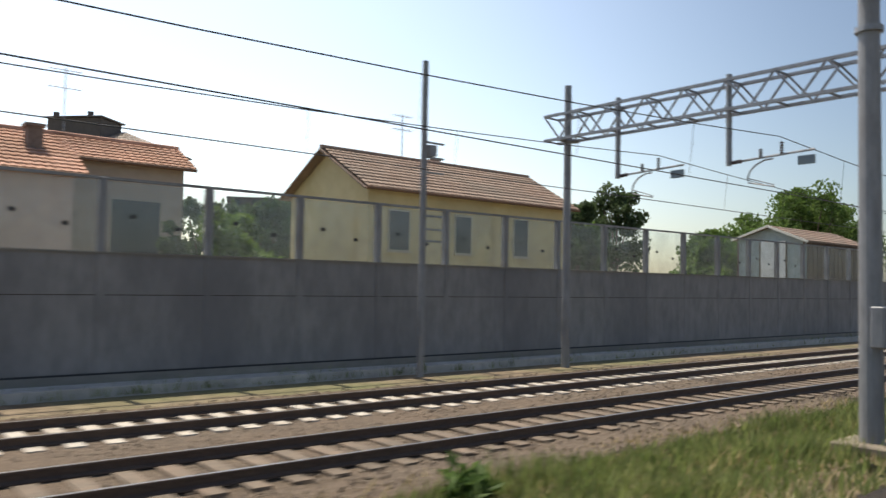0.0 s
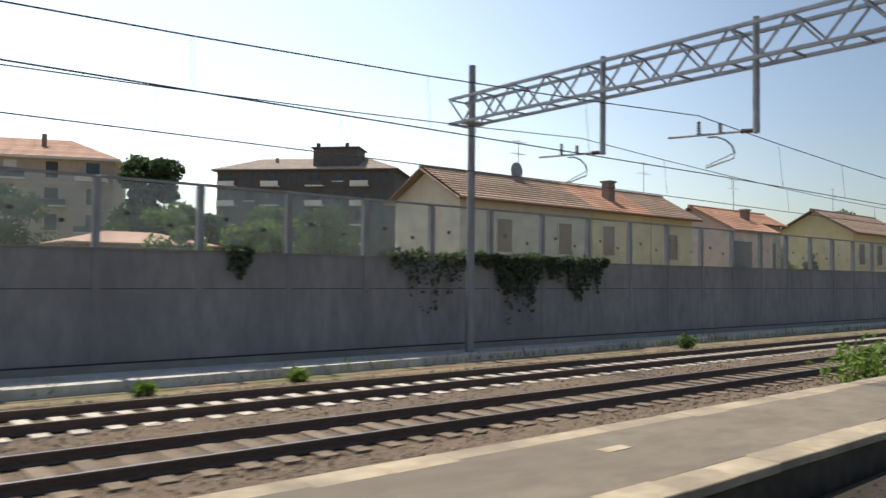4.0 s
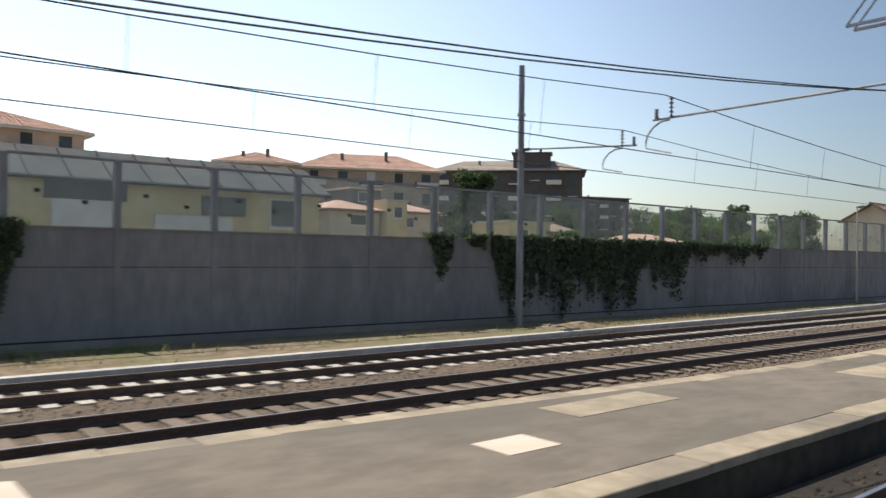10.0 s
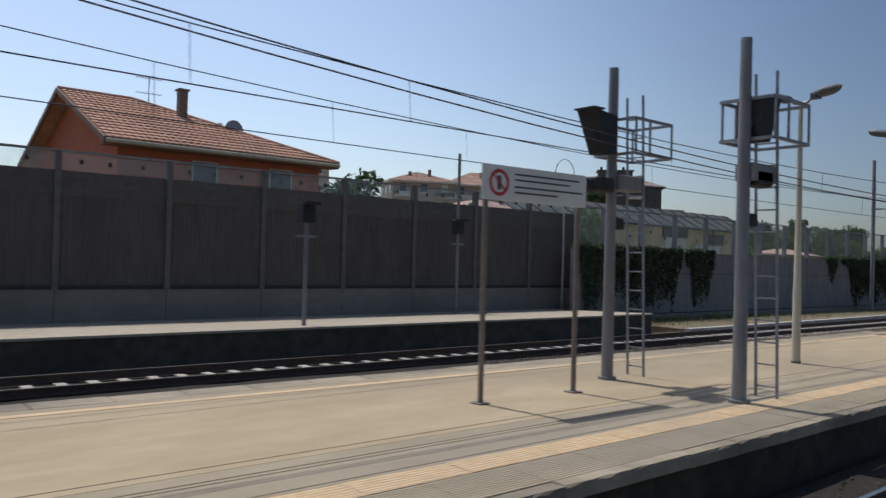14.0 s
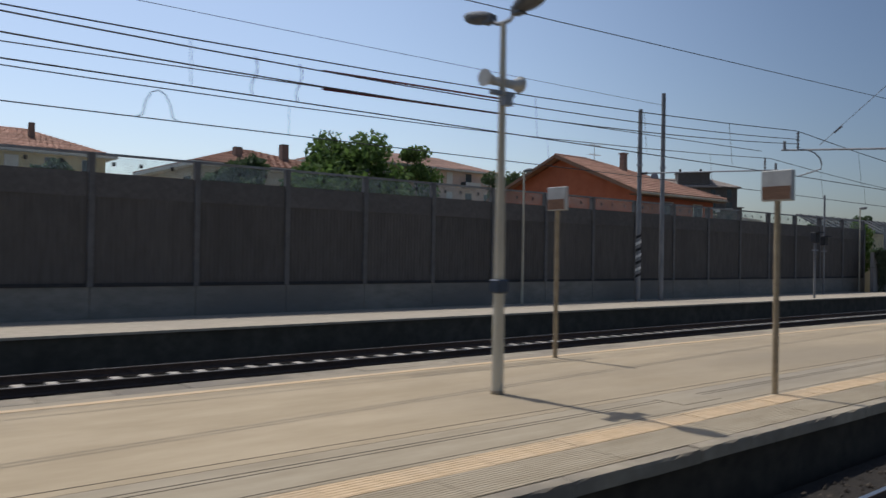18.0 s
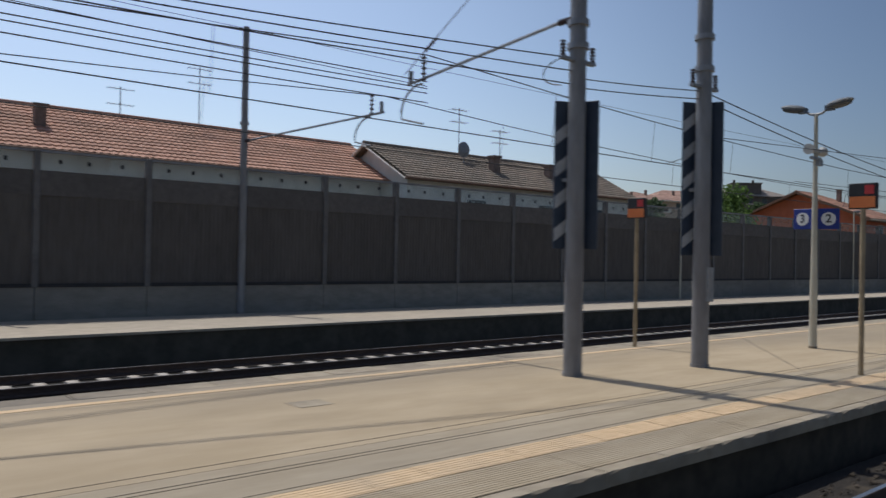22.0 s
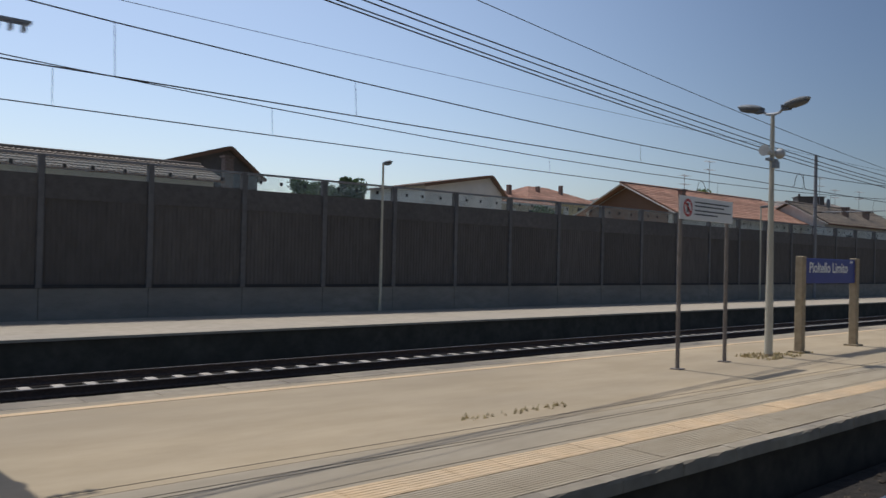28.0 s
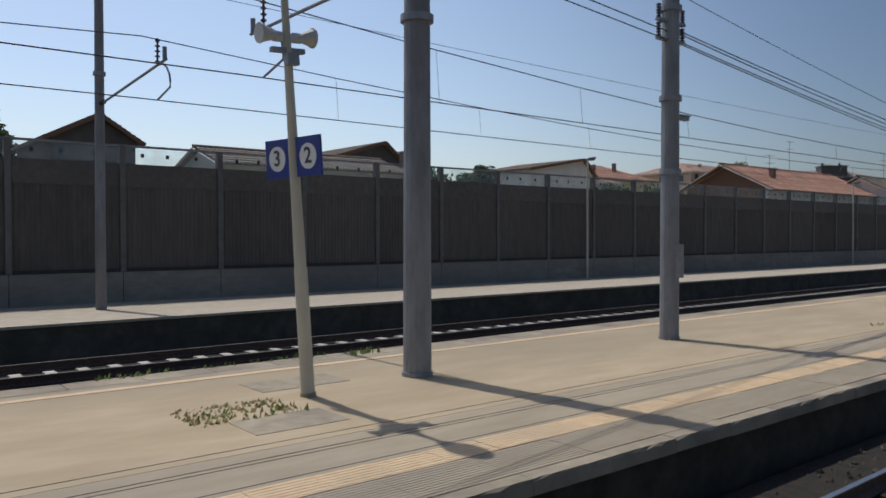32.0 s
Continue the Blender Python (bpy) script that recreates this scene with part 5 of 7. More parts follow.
for x, y, w, d, m in ((-74.6, 5.8, 2.6, 2.0, M_COPING), (-71.6, 5.6, 0.9, 0.6, M_OCHRE), (-71.5, 7.4, 1.0, 0.6, M_OCHRE), (-85.1, 6.45, 0.85, 0.65, M_RAMP), (-82.1, 7.4, 2.4, 0.8, M_COPING), (-31.0, 6.3, 0.5, 0.2, M_COPING), (-10.2, 6.7, 1.0, 0.8, M_OCHRE), (-9.6, 5.2, 0.9, 0.7, M_OCHRE)):
    c = thing("patch_slab", (x, y, PLOW), "pale repair slab set in the old asphalt", "repair slab", group="repair slabs")
    part("slab", bx(-w / 2, -d / 2, -0.01, w / 2, d / 2, 0.007), m, c)
kb = thing("concrete_block", (-8.95, 6.1, 0.02), "weathered concrete block lying at the platform end", "concrete block")
part("block", bx(-0.45, -0.18, -0.3, 0.45, 0.18, 0.42, bev=0.02), M_COPING, kb)


# ---- houses ----
def window(parent, x, y, z0, w, h, frame, shutter=None):
    """A window in a wall that faces -y; the wall plane is at y."""
    wd = part("window", bx(x - w / 2 - 0.06, y - 0.05, z0 - 0.06, x + w / 2 + 0.06, y + 0.02, z0 + h + 0.06), frame, parent, "window with frame")
    part("pane", bx(x - w / 2, y - 0.056, z0, x + w / 2, y - 0.051, z0 + h), shutter if shutter else M_WINDOW, wd)
    part("sill", bx(x - w / 2 - 0.12, y - 0.14, z0 - 0.12, x + w / 2 + 0.12, y - 0.05, z0 - 0.06), frame, wd)


def courses(parent, material, a, b, c, d, n, name="tile_course", rib=0.26, lift=0.06):
    """Overlapping courses of ribbed tiles on the slope a-b (eave) to d-c (ridge), each one a piece."""
    a, b, c, d = map(Vector, (a, b, c, d))
    nrm = (b - a).cross(d - a).normalized()
    if nrm.z < 0:
        nrm = -nrm
    for k in range(n):
        u0, u1 = k / n, min((k + 1.12) / n, 1.0)
        p0, p1 = a.lerp(d, u0), b.lerp(c, u0)
        q0, q1 = a.lerp(d, u1), b.lerp(c, u1)
        m = max(2, int((p1 - p0).length / rib))
        vs, fs = [], []
        for i in range(m + 1):
            f = i / m
            for dd in (0.0, 0.5):
                ff = min(1.0, f + dd / m)
                up = lift * (1.0 if dd == 0 else 0.35)
                vs.append(p0.lerp(p1, ff) + nrm * (up + 0.03))
                vs.append(q0.lerp(q1, ff) + nrm * (up - 0.02))
                vs.append(p0.lerp(p1, ff) - nrm * 0.02)
        cnt = 2 * (m + 1)
        for i in range(cnt - 1):
            fs.append((3 * i, 3 * i + 3, 3 * i + 4, 3 * i + 1))
            fs.append((3 * i + 2, 3 * i + 5, 3 * i + 3, 3 * i))
        me = bpy.data.meshes.new(name)
        me.from_pydata(vs, [], fs)
        me.materials.append(material)
        ob = new(name, me)
        ob.parent = parent


def gable_house(name, label, x0, x1, y0, y1, ze, zr, wall, roofs, yr=None, over=0.4, wins=(), chim=(), n=11, group=""):
    """A house with its ridge along x and a gable at each end."""
    t = thing(name, (0, 0, 0), label, "house", group=group)
    yr = (y0 + y1) / 2 if yr is None else yr
    bm = bmesh.new()
    poly(bm, [(x0, y0, -0.5), (x0, y0, ze), (x0, yr, zr - 0.12), (x0, y1, ze), (x0, y1, -0.5)], Vector((x1 - x0, 0, 0)))
    part("wall", bm, wall, t)
    sl = (zr - ze) / (yr - y0)
    for xa, xb, m in roofs:
        ea, eb = xa - (over if xa == x0 else 0), xb + (over if xb == x1 else 0)
        bm = bmesh.new()
        zo = ze - over * sl
        poly(bm, [(ea, y0 - over, zo), (eb, y0 - over, zo), (eb, yr, zr), (ea, yr, zr)], Vector((0, 0, 0.07)))
        sb = (zr - ze) / (y1 - yr)
        poly(bm, [(ea, yr, zr), (eb, yr, zr), (eb, y1 + over, ze - over * sb), (ea, y1 + over, ze - over * sb)], Vector((0, 0, 0.07)))
        r = part("roof", bm, m, t, "sloping tiled roof")
        courses(r, m, (ea, y0 - over, zo + 0.07), (eb, y0 - over, zo + 0.07), (eb, yr, zr + 0.07), (ea, yr, zr + 0.07), n)
        part("ridge", rod(bmesh.new(), (ea, yr, zr + 0.1), (eb, yr, zr + 0.1), 0.12, n=8), m, t)
        part("gutter", rod(bmesh.new(), (ea, y0 - over - 0.05, zo + 0.03), (eb, y0 - over - 0.05, zo + 0.03), 0.065, n=8), M_SHUTBROWN, t)
    for s in (-1, 1):
        ye = y0 - over if s < 0 else y1 + over
        part("verge", bar(bmesh.new(), (x0 - over, ye, ze - over * sl), (x0 - over, yr, zr), 0.14, 0.06), M_PWHITE if wall is M_PWHITE or wall is M_SHUTBROWN else M_TILEBROWN, t)
    for x, z0, w, h, fr, sh in wins:
        window(t, x, y0, z0, w, h, fr, sh)
    for x, y, z0, z1, w in chim:
        c = part("chimney", bx(x - w / 2, y - w / 2, z0, x + w / 2, y + w / 2, z1, bev=0.02), M_BRICK, t, "brick chimney")
        part("chimney_cap", bx(x - w / 2 - 0.07, y - w / 2 - 0.07, z1, x + w / 2 + 0.07, y + w / 2 + 0.07, z1 + 0.1), M_BRICK, c)
    return t


def half_hip_house(name, label, x0, x1, y0, y1, ze, zr, wall, roof, xr, over=0.6, wins=()):
    """A house with a gable at its low-x end and a hip at the other; the ridge runs from x0 to xr."""
    t = thing(name, (0, 0, 0), label, "house", group="houses behind the barrier")
    ym = (y0 + y1) / 2
    bm = bmesh.new()
    poly(bm, [(x0, y0, -0.5), (x0, y0, ze), (x0, ym, zr - 0.15), (x0, y1, ze), (x0, y1, -0.5)], Vector((0.35, 0, 0)))
    part("gable", bm, wall, t)
    part("wall", bx(x0 + 0.35, y0, -0.5, x1, y1, ze), wall, t)
    sl = (zr - ze) / (ym - y0)
    zo = ze - over * sl
    a, b, c, d = (x0 - over, y0 - over, zo), (x1 + over, y0 - over, zo), (x1 + over, y1 + over, zo), (x0 - over, y1 + over, zo)
    p, q = (x0 - over, ym, zr), (xr, ym, zr)
    bm = bmesh.new()
    for f in ((a, b, q, p), (b, c, q), (c, d, p, q)):
        poly(bm, list(f), Vector((0, 0, 0.08)))
    r = part("roof", bm, roof, t, "half-hipped tiled roof")
    up = Vector((0, 0, 0.08))
    courses(r, roof, Vector(a) + up, Vector(b) + up, Vector(q) + up, Vector(p) + up, 16, lift=0.04)
    courses(r, roof, Vector(b) + up, Vector(c) + up, Vector(q) + up, Vector(q) + up, 16, lift=0.04)
    part("ridge", rod(bmesh.new(), Vector(p) + up, Vector(q) + up, 0.11, n=8), roof, t)
    part("hip_ridge", rod(bmesh.new(), Vector(q) + up, Vector(b) + up, 0.10, n=8), roof, t)
    part("gutter", rod(bmesh.new(), Vector(a) - Vector((0, 0.05, 0.02)), Vector(b) - Vector((0, 0.05, 0.02)), 0.07, n=8), M_PCREAM, t, "pale gutter")
    part("soffit", bx(x0 - over, y0 - over, zo - 0.14, x1 + over, y0, zo - 0.06), M_SHUTBROWN, t)
    for s in (a, d):
        part("verge", bar(bmesh.new(), s, p, 0.12, 0.2), M_SHUTBROWN, t)
    for x, z0, w, h, fr, sh in wins:
        window(t, x, y0, z0, w, h, fr, sh)
    c = part("chimney", bx(x0 + 3.6, ym - 2.2, zr - 1.2, x0 + 3.95, ym - 1.85, zr + 0.35), M_BRICK, t, "small dark flue")
    part("chimney_cap", bx(x0 + 3.54, ym - 2.26, zr + 0.35, x0 + 4.01, ym - 1.79, zr + 0.43), M_BRICK, c)
    return t


def front_house(name, label, x0, x1, y0, y1, ze, zr, wall, roof, xr=None, over=0.4, wins=(), n=9, zl=None):
    """A house with its gable facing the railway."""
    t = thing(name, (0, 0, 0), label, "house", group="houses behind the barrier")
    xr = (x0 + x1) / 2 if xr is None else xr
    zl = ze if zl is None else zl
    bm = bmesh.new()
    poly(bm, [(x0, y0, -0.5), (x0, y0, zl), (xr, y0, zr - 0.1), (x1, y0, ze), (x1, y0, -0.5)], Vector((0, y1 - y0, 0)))
    part("wall", bm, wall, t)
    for xa, za in ((x0, zl), (x1, ze)):
        s = -1 if xa < xr else 1
        sl = (zr - za) / abs(xr - xa)
        xo, zo = xa + s * over, za - over * sl
        bm = bmesh.new()
        poly(bm, [(xo, y0 - over, zo), (xr, y0 - over, zr), (xr, y1 + over, zr), (xo, y1 + over, zo)], Vector((0, 0, 0.1)))
        r = part("roof", bm, roof, t, "sloping tiled roof")
        courses(r, roof, (xo, y0 - over, zo + 0.1), (xo, y1 + over, zo + 0.1), (xr, y1 + over, zr + 0.1), (xr, y0 - over, zr + 0.1), n)
        part("verge", bar(bmesh.new(), (xo, y0 - over - 0.02, zo + 0.02), (xr, y0 - over - 0.02, zr + 0.02), 0.1, 0.2), M_SHUTBROWN, t)
    for x, z0, w, h, fr, sh in wins:
        window(t, x, y0, z0, w, h, fr, sh)
    return t


def hip_block(name, label, x0, x1, y0, y1, ze, zr, wall, roof, floors, bays, over=0.9, balcony=True, group="apartment blocks", z_low=0.5, at=(0, 0), rz=0.0):
    """A block of flats under a hipped roof with rows of windows and balconies."""
    t = thing(name, (*at, 0), label, "apartment building", group=group, rz=rz)
    part("wall", bx(x0, y0, -0.5, x1, y1, ze), wall, t)
    bm = bmesh.new()
    ins = min((y1 - y0), (x1 - x0)) / 2 + over
    ym = (y0 + y1) / 2
    e = [(x0 - over, y0 - over, ze), (x1 + over, y0 - over, ze), (x1 + over, y1 + over, ze), (x0 - over, y1 + over, ze)]
    rr = [(x0 - over + ins, ym, zr), (x1 + over - ins, ym, zr)]
    if rr[1][0] <= rr[0][0] + 0.2:
        rr = [((x0 + x1) / 2 - 0.1, ym, zr), ((x0 + x1) / 2 + 0.1, ym, zr)]
    v = [bm.verts.new(p) for p in e + rr]
    for f in ((0, 1, 5, 4), (1, 2, 5), (2, 3, 4, 5), (3, 0, 4), (3, 2, 1, 0)):
        bm.faces.new([v[i] for i in f])
    r = part("roof", bm, roof, t, "hipped tiled roof")
    courses(r, roof, e[0], e[1], rr[1], rr[0], 16, rib=0.5, lift=0.03)
    courses(r, roof, e[3], e[0], rr[0], rr[0], 16, rib=0.5, lift=0.03)
    part("eave", bx(x0 - over, y0 - over, ze - 0.25, x1 + over, y1 + over, ze - 0.02), M_PWHITE if wall is not M_PGREY else M_PGREY, t)
    fh = (ze - z_low) / floors
    dark = wall is M_PGREY
    step = (x1 - x0) / bays
    for k in range(floors):
        z = z_low + k * fh + fh * 0.22
        for i in range(bays):
            x = x0 + step * (i + 0.5)
            tall = (i * 5 + k) % 3 != 0
            w, h = (step * 0.30, fh * 0.62) if tall else (step * 0.34, fh * 0.42)
            zz = z if tall else z + fh * 0.2
            window(t, x, y0, zz, w, h, wall if dark else M_PCREAM, (M_SHUTTER, None, M_PWHITE)[(i * 7 + k * 3) % 3] if not dark else None)
            if balcony and i % 2 == k % 2 * (0 if dark else 1):
                bw = step * 0.40
                b = part("balcony", bx(x - bw, y0 - 1.25, z - fh * 0.12, x + bw, y0, z - fh * 0.06), M_PWHITE, t, "balcony with a pale slab")
                part("railing", bx(x - bw, y0 - 1.25, z - fh * 0.06, x + bw, y0 - 1.19, z + fh * 0.16), M_PWHITE if (i + k) % 3 else M_PGREY, b)
                part("railing", bx(x - bw, y0 - 1.19, z - fh * 0.06, x - bw + 0.06, y0, z + fh * 0.16), M_PGREY, b)
            elif not tall:
                part("sill_band", bx(x - w * 0.75, y0 - 0.3, zz - 0.28, x + w * 0.75, y0 - 0.05, zz - 0.1), M_PWHITE, t, "pale window sill")
        for j in range(3):
            y = y0 + (y1 - y0) * (j + 0.5) / 3
            wd = part("window", bx(x0 - 0.06, y - 0.75, z + fh * 0.1, x0 + 0.02, y + 0.75, z + fh * 0.6), M_PCREAM, t)
            part("pane", bx(x0 - 0.075, y - 0.6, z + fh * 0.14, x0 - 0.062, y + 0.6, z + fh * 0.56), M_WINDOW, wd)
        part("string_course", bx(x0 - 0.08, y0 - 0.08, z - fh * 0.2, x1 + 0.08, y0 - 0.001, z - fh * 0.16), M_PGREY if dark else M_PPINK, t)
    for i, u in enumerate((0.3, 0.62)):
        xc = x0 + (x1 - x0) * u
        part("flue", bx(xc, ym - 3.2, ze + 0.6, xc + 0.5, ym - 2.7, zr - 0.3 + 0.5 * i), M_BRICK, t, "small brick flue")
    return t


def aerial(x, y, z, h, label="thin television aerial mast on a roof"):
    t = thing("aerial", (x, y, z), label, "aerial", group="roof aerials")
    part("mast", rod(bmesh.new(), (0, 0, -0.4), (0, 0, h), 0.022, n=6), M_STEEL, t)
    for k, zz in enumerate((h - 0.1, h - 0.75)):
        part("boom", rod(bmesh.new(), (-0.55, 0, zz), (0.55, 0, zz), 0.014, n=5), M_STEEL, t)
        for i in range(6):
            xx = -0.5 + i * 0.2
            part("element", rod(bmesh.new(), (xx, -0.28, zz), (xx, 0.28, zz), 0.008, n=4), M_STEEL, t)
    return t


def dish(x, y, z, r):
    t = thing("satellite_dish", (x, y, z), "round grey satellite dish on a roof", "satellite dish", group="satellite dishes")
    part("mount", rod(bmesh.new(), (0, 0, -0.6), (0, 0, 0.1), 0.03, n=8), M_STEEL, t)
    bm = bmesh.new()
    n, m = 20, 4
    rings = []
    for j in range(m + 1):
        rr = r * j / m
        rings.append([bm.verts.new((rr * math.cos(2 * math.pi * k / n), 0.18 * (rr / r) ** 2 * r - 0.06, rr * math.sin(2 * math.pi * k / n) * 1.05 + 0.35)) for k in range(n)] if j else [bm.verts.new((0, -0.06, 0.35))])
    for k in range(n):
        bm.faces.new((rings[0][0], rings[1][k], rings[1][(k + 1) % n]))
        for j in range(1, m):
            bm.faces.new((rings[j][k], rings[j + 1][k], rings[j + 1][(k + 1) % n], rings[j][(k + 1) % n]))
    part("reflector", bm, M_STEEL, t)
    part("arm", rod(bmesh.new(), (0, -0.05, 0.05), (0, -0.5, 0.3), 0.015, n=6), M_STEEL, t)
    return t


gable_house("house", "yellow plastered house with a brown tiled gable roof", 24.9, 37.0, 25.9, 32.2, 6.5, 8.25, M_PYELLOW, [(24.9, 37.0, M_TILEBROWN)], wins=((26.45, 3.9, 1.0, 1.6, M_PCREAM, M_SHUTTER), (30.0, 3.9, 0.9, 1.6, M_PCREAM, M_SHUTTER), (33.65, 3.9, 0.9, 1.7, M_PCREAM, M_SHUTTER)), chim=((31.5, 30.0, 7.6, 8.6, 0.45),))
gable_house("house", "pink plastered house with an orange tiled gable roof", 8.6, 14.1, 27.0, 33.0, 5.95, 7.5, M_PPINK, [(8.6, 14.1, M_TILE)], over=0.35, wins=((9.8, 3.2, 2.6, 1.93, M_PPINK, M_SHUTTER),), chim=((13.2, 28.6, 6.4, 7.5, 0.5),))
gable_house("house", "set-back pink brown house end with an orange tiled roof", 14.46, 18.3, 28.5, 33.0, 6.72, 7.5, M_PTAN, [(14.46, 18.3, M_TILE)], yr=30.0, over=0.35, n=7, wins=((16.6, 3.2, 1.7, 2.1, M_PTAN, M_SHUTTER),))
gable_house("house", "long cream farmhouse with brown and orange tiled roof", -15.5, 3.85, 27.0, 32.0, 6.35, 7.75, M_PCREAM, [(-15.5, -6.0, M_TILEBROWN), (-6.0, -0.6, M_TILE), (-0.6, 3.85, M_TILEBROWN)], wins=((-12.6, 3.75, 1.0, 1.6, M_PCREAM, M_SHUTBROWN), (-8.15, 3.75, 1.0, 1.6, M_PCREAM, M_SHUTBROWN), (-4.5, 3.8, 1.0, 1.6, M_PCREAM, M_SHUTBROWN), (1.7, 3.7, 0.95, 1.5, M_PCREAM, M_SHUTBROWN)), chim=((-3.1, 28.1, 6.6, 8.05, 0.55),))
fh = thing("plaster_front", (0, 0, 0), "faded yellow plaster on the farmhouse front", "facade")
for xa, xb in ((-5.9, -0.7), (-0.5, 3.75)):
    part("plaster", bx(xa, 26.96, -0.4, xb, 26.995, 6.2), M_PYELLOW, fh)
dish(-9.4, 29.3, 7.9, 0.45)
aerial(-9.0, 29.6, 7.8, 2.2)
aerial(14.5, 30.2, 7.5, 2.6)
aerial(29.0, 29.2, 8.3, 2.2)
aerial(3.0, 30.0, 7.7, 2.4)
gable_house("house", "long white house with an orange tiled roof and dark gable", -183.0, -165.3, 29.9, 37.2, 6.15, 7.95, M_PWHITE, [(-183.0, -165.3, M_TILE)], yr=33.6, over=0.7, n=13, wins=((-172.0, 3.6, 1.1, 1.6, M_PWHITE, M_SHUTTER), (-168.0, 3.6, 1.1, 1.6, M_PWHITE, M_SHUTTER)), chim=((-179.5, 31.5, 6.6, 7.7, 0.4),))
gb = thing("gable_cladding", (0, 0, 0), "dark red-brown boarded gable end of the white house", "gable")
bm = bmesh.new()
poly(bm, [(-183.06, 30.2, 5.2), (-183.06, 30.2, 6.2), (-183.06, 33.6, 7.75), (-183.06, 36.9, 6.2), (-183.06, 36.9, 5.2)], Vector((0.05, 0, 0)))
part("board", bm, M_SHUTBROWN, gb)
gable_house("house", "long white house with a grey-brown tiled roof", -165.2, -149.0, 27.9, 34.0, 6.1, 7.7, M_PWHITE, [(-165.2, -149.0, M_TILEGREY)], yr=30.9, n=13, wins=((-161.0, 3.7, 1.2, 1.5, M_PWHITE, M_SHUTTER), (-156.0, 3.7, 1.2, 1.5, M_PWHITE, M_SHUTTER), (-152.0, 3.7, 1.2, 1.5, M_PWHITE, M_SHUTTER)), chim=((-158.6, 29.2, 6.6, 7.6, 0.45), (-154.4, 29.2, 6.6, 7.5, 0.45)))
for x, y, z, h in ((-172.6, 33.6, 7.9, 2.8), (-176.0, 33.6, 7.9, 1.4), (-159.5, 31.0, 7.7, 2.6), (-156.5, 31.0, 7.7, 1.8), (-151.5, 31.0, 7.7, 2.0)):
    aerial(x, y, z, h)
dish(-160.0, 30.0, 7.6, 0.4)
half_hip_house("house", "brick red house with an orange tiled hipped roof", -115.0, -106.8, 28.3, 40.1, 6.55, 8.95, M_PRED, M_TILE, -112.6, wins=((-111.8, 4.7, 0.9, 1.2, M_PCREAM, M_SHUTTER), (-108.6, 4.7, 0.9, 1.2, M_PCREAM, M_SHUTTER)))
dish(-109.4, 31.0, 7.4, 0.42)
aerial(-112.0, 34.0, 8.9, 1.2)
front_house("house", "white house with a dark tiled gable roof", -188.0, -179.3, 50.0, 58.0, 8.3, 9.75, M_PWHITE, M_TILEBROWN, xr=-180.8, zl=8.5)
front_house("house", "dark grey house with a steep gable behind the barrier", -210.6, -204.4, 47.0, 56.0, 7.6, 9.2, M_PGREY, M_TILEGREY, xr=-206.4, zl=7.9)
front_house("house", "dark grey house with a gable and grey roof", -229.4, -225.2, 43.5, 52.0, 7.6, 8.8, M_PGREY, M_TILEGREY, xr=-227.1)
gable_house("house", "low white house with a flat grey-brown roof", -222.5, -211.0, 38.5, 44.0, 6.3, 7.2, M_PWHITE, [(-222.5, -211.0, M_TILEGREY)], n=6, wins=((-219.5, 5.1, 0.8, 0.8, M_PWHITE, None), (-214.5, 5.1, 0.8, 0.8, M_PWHITE, None)), chim=((-209.6, 40.0, 5.5, 7.7, 0.5),))
front_house("house", "far house with a dark gabled roof", -246.0, -234.0, 46.0, 54.0, 7.5, 9.6, M_PCREAM, M_TILEGREY)
hip_block("house", "far house with an orange hipped roof", -147.0, -131.0, 78.0, 90.0, 11.3, 14.0, M_PYELLOW, M_TILE, 3, 5, balcony=False, group="houses behind the barrier")
hip_block("house", "house with an orange hipped roof behind the barrier", -134.5, -124.0, 46.0, 56.0, 7.9, 9.6, M_PCREAM, M_TILE, 2, 4, over=0.6, balcony=False, group="houses behind the barrier")
hip_block("house", "house with an orange hipped roof behind the barrier", -166.0, -150.0, 70.0, 82.0, 9.8, 12.2, M_PCREAM, M_TILE, 2, 5, over=0.6, balcony=False, group="houses behind the barrier")
hip_block("apartment_building", "tan pink block of flats with a faded hipped roof", 0.9, 24.1, 0.9, 13.0, 16.6, 19.7, M_PTAN, M_TILEPINK, 5, 5, at=(-30.9, 109.7), rz=-25)
hip_block("apartment_building", "tan pink block of flats with a faded hipped roof", 0.9, 12.1, 0.9, 12.0, 16.0, 18.2, M_PTAN, M_TILEPINK, 5, 3, at=(-45.6, 107.5), rz=-25)
hip_block("apartment_building", "pinkish block of flats with an orange hipped roof", -98.0, -67.0, 92.0, 106.0, 15.6, 18.2, M_PPINK, M_TILEPINK, 5, 8)
tw = hip_block("apartment_building", "dark grey-brown block of flats with balconies and a roof box", -3.8, 30.6, 0.9, 14.0, 22.4, 25.4, M_PGREY, M_TILEPALE, 6, 8, at=(24.6, 137.2), rz=-48)
part("roof_box", bx(14.8, 1.6, 22.0, 23.4, 7.4, 26.5, bev=0.1), M_PGREY, tw, "dark lift housing on the roof")
part("roof_slab", bx(14.4, 1.2, 26.5, 23.8, 7.8, 26.7), M_PGREY, tw)
for x in (15.2, 20.8):
    part("flue", bx(x, 2.4, 26.7, x + 0.6, 3.0, 27.6), M_PGREY, tw)
hip_block("apartment_building", "grey block of flats beside the dark block", 0.6, 34.0, 0.6, 14.0, 21.6, 22.4, M_PGREY, M_TILEGREY, 6, 9, over=0.6, at=(82.0, 166.0), rz=-25)
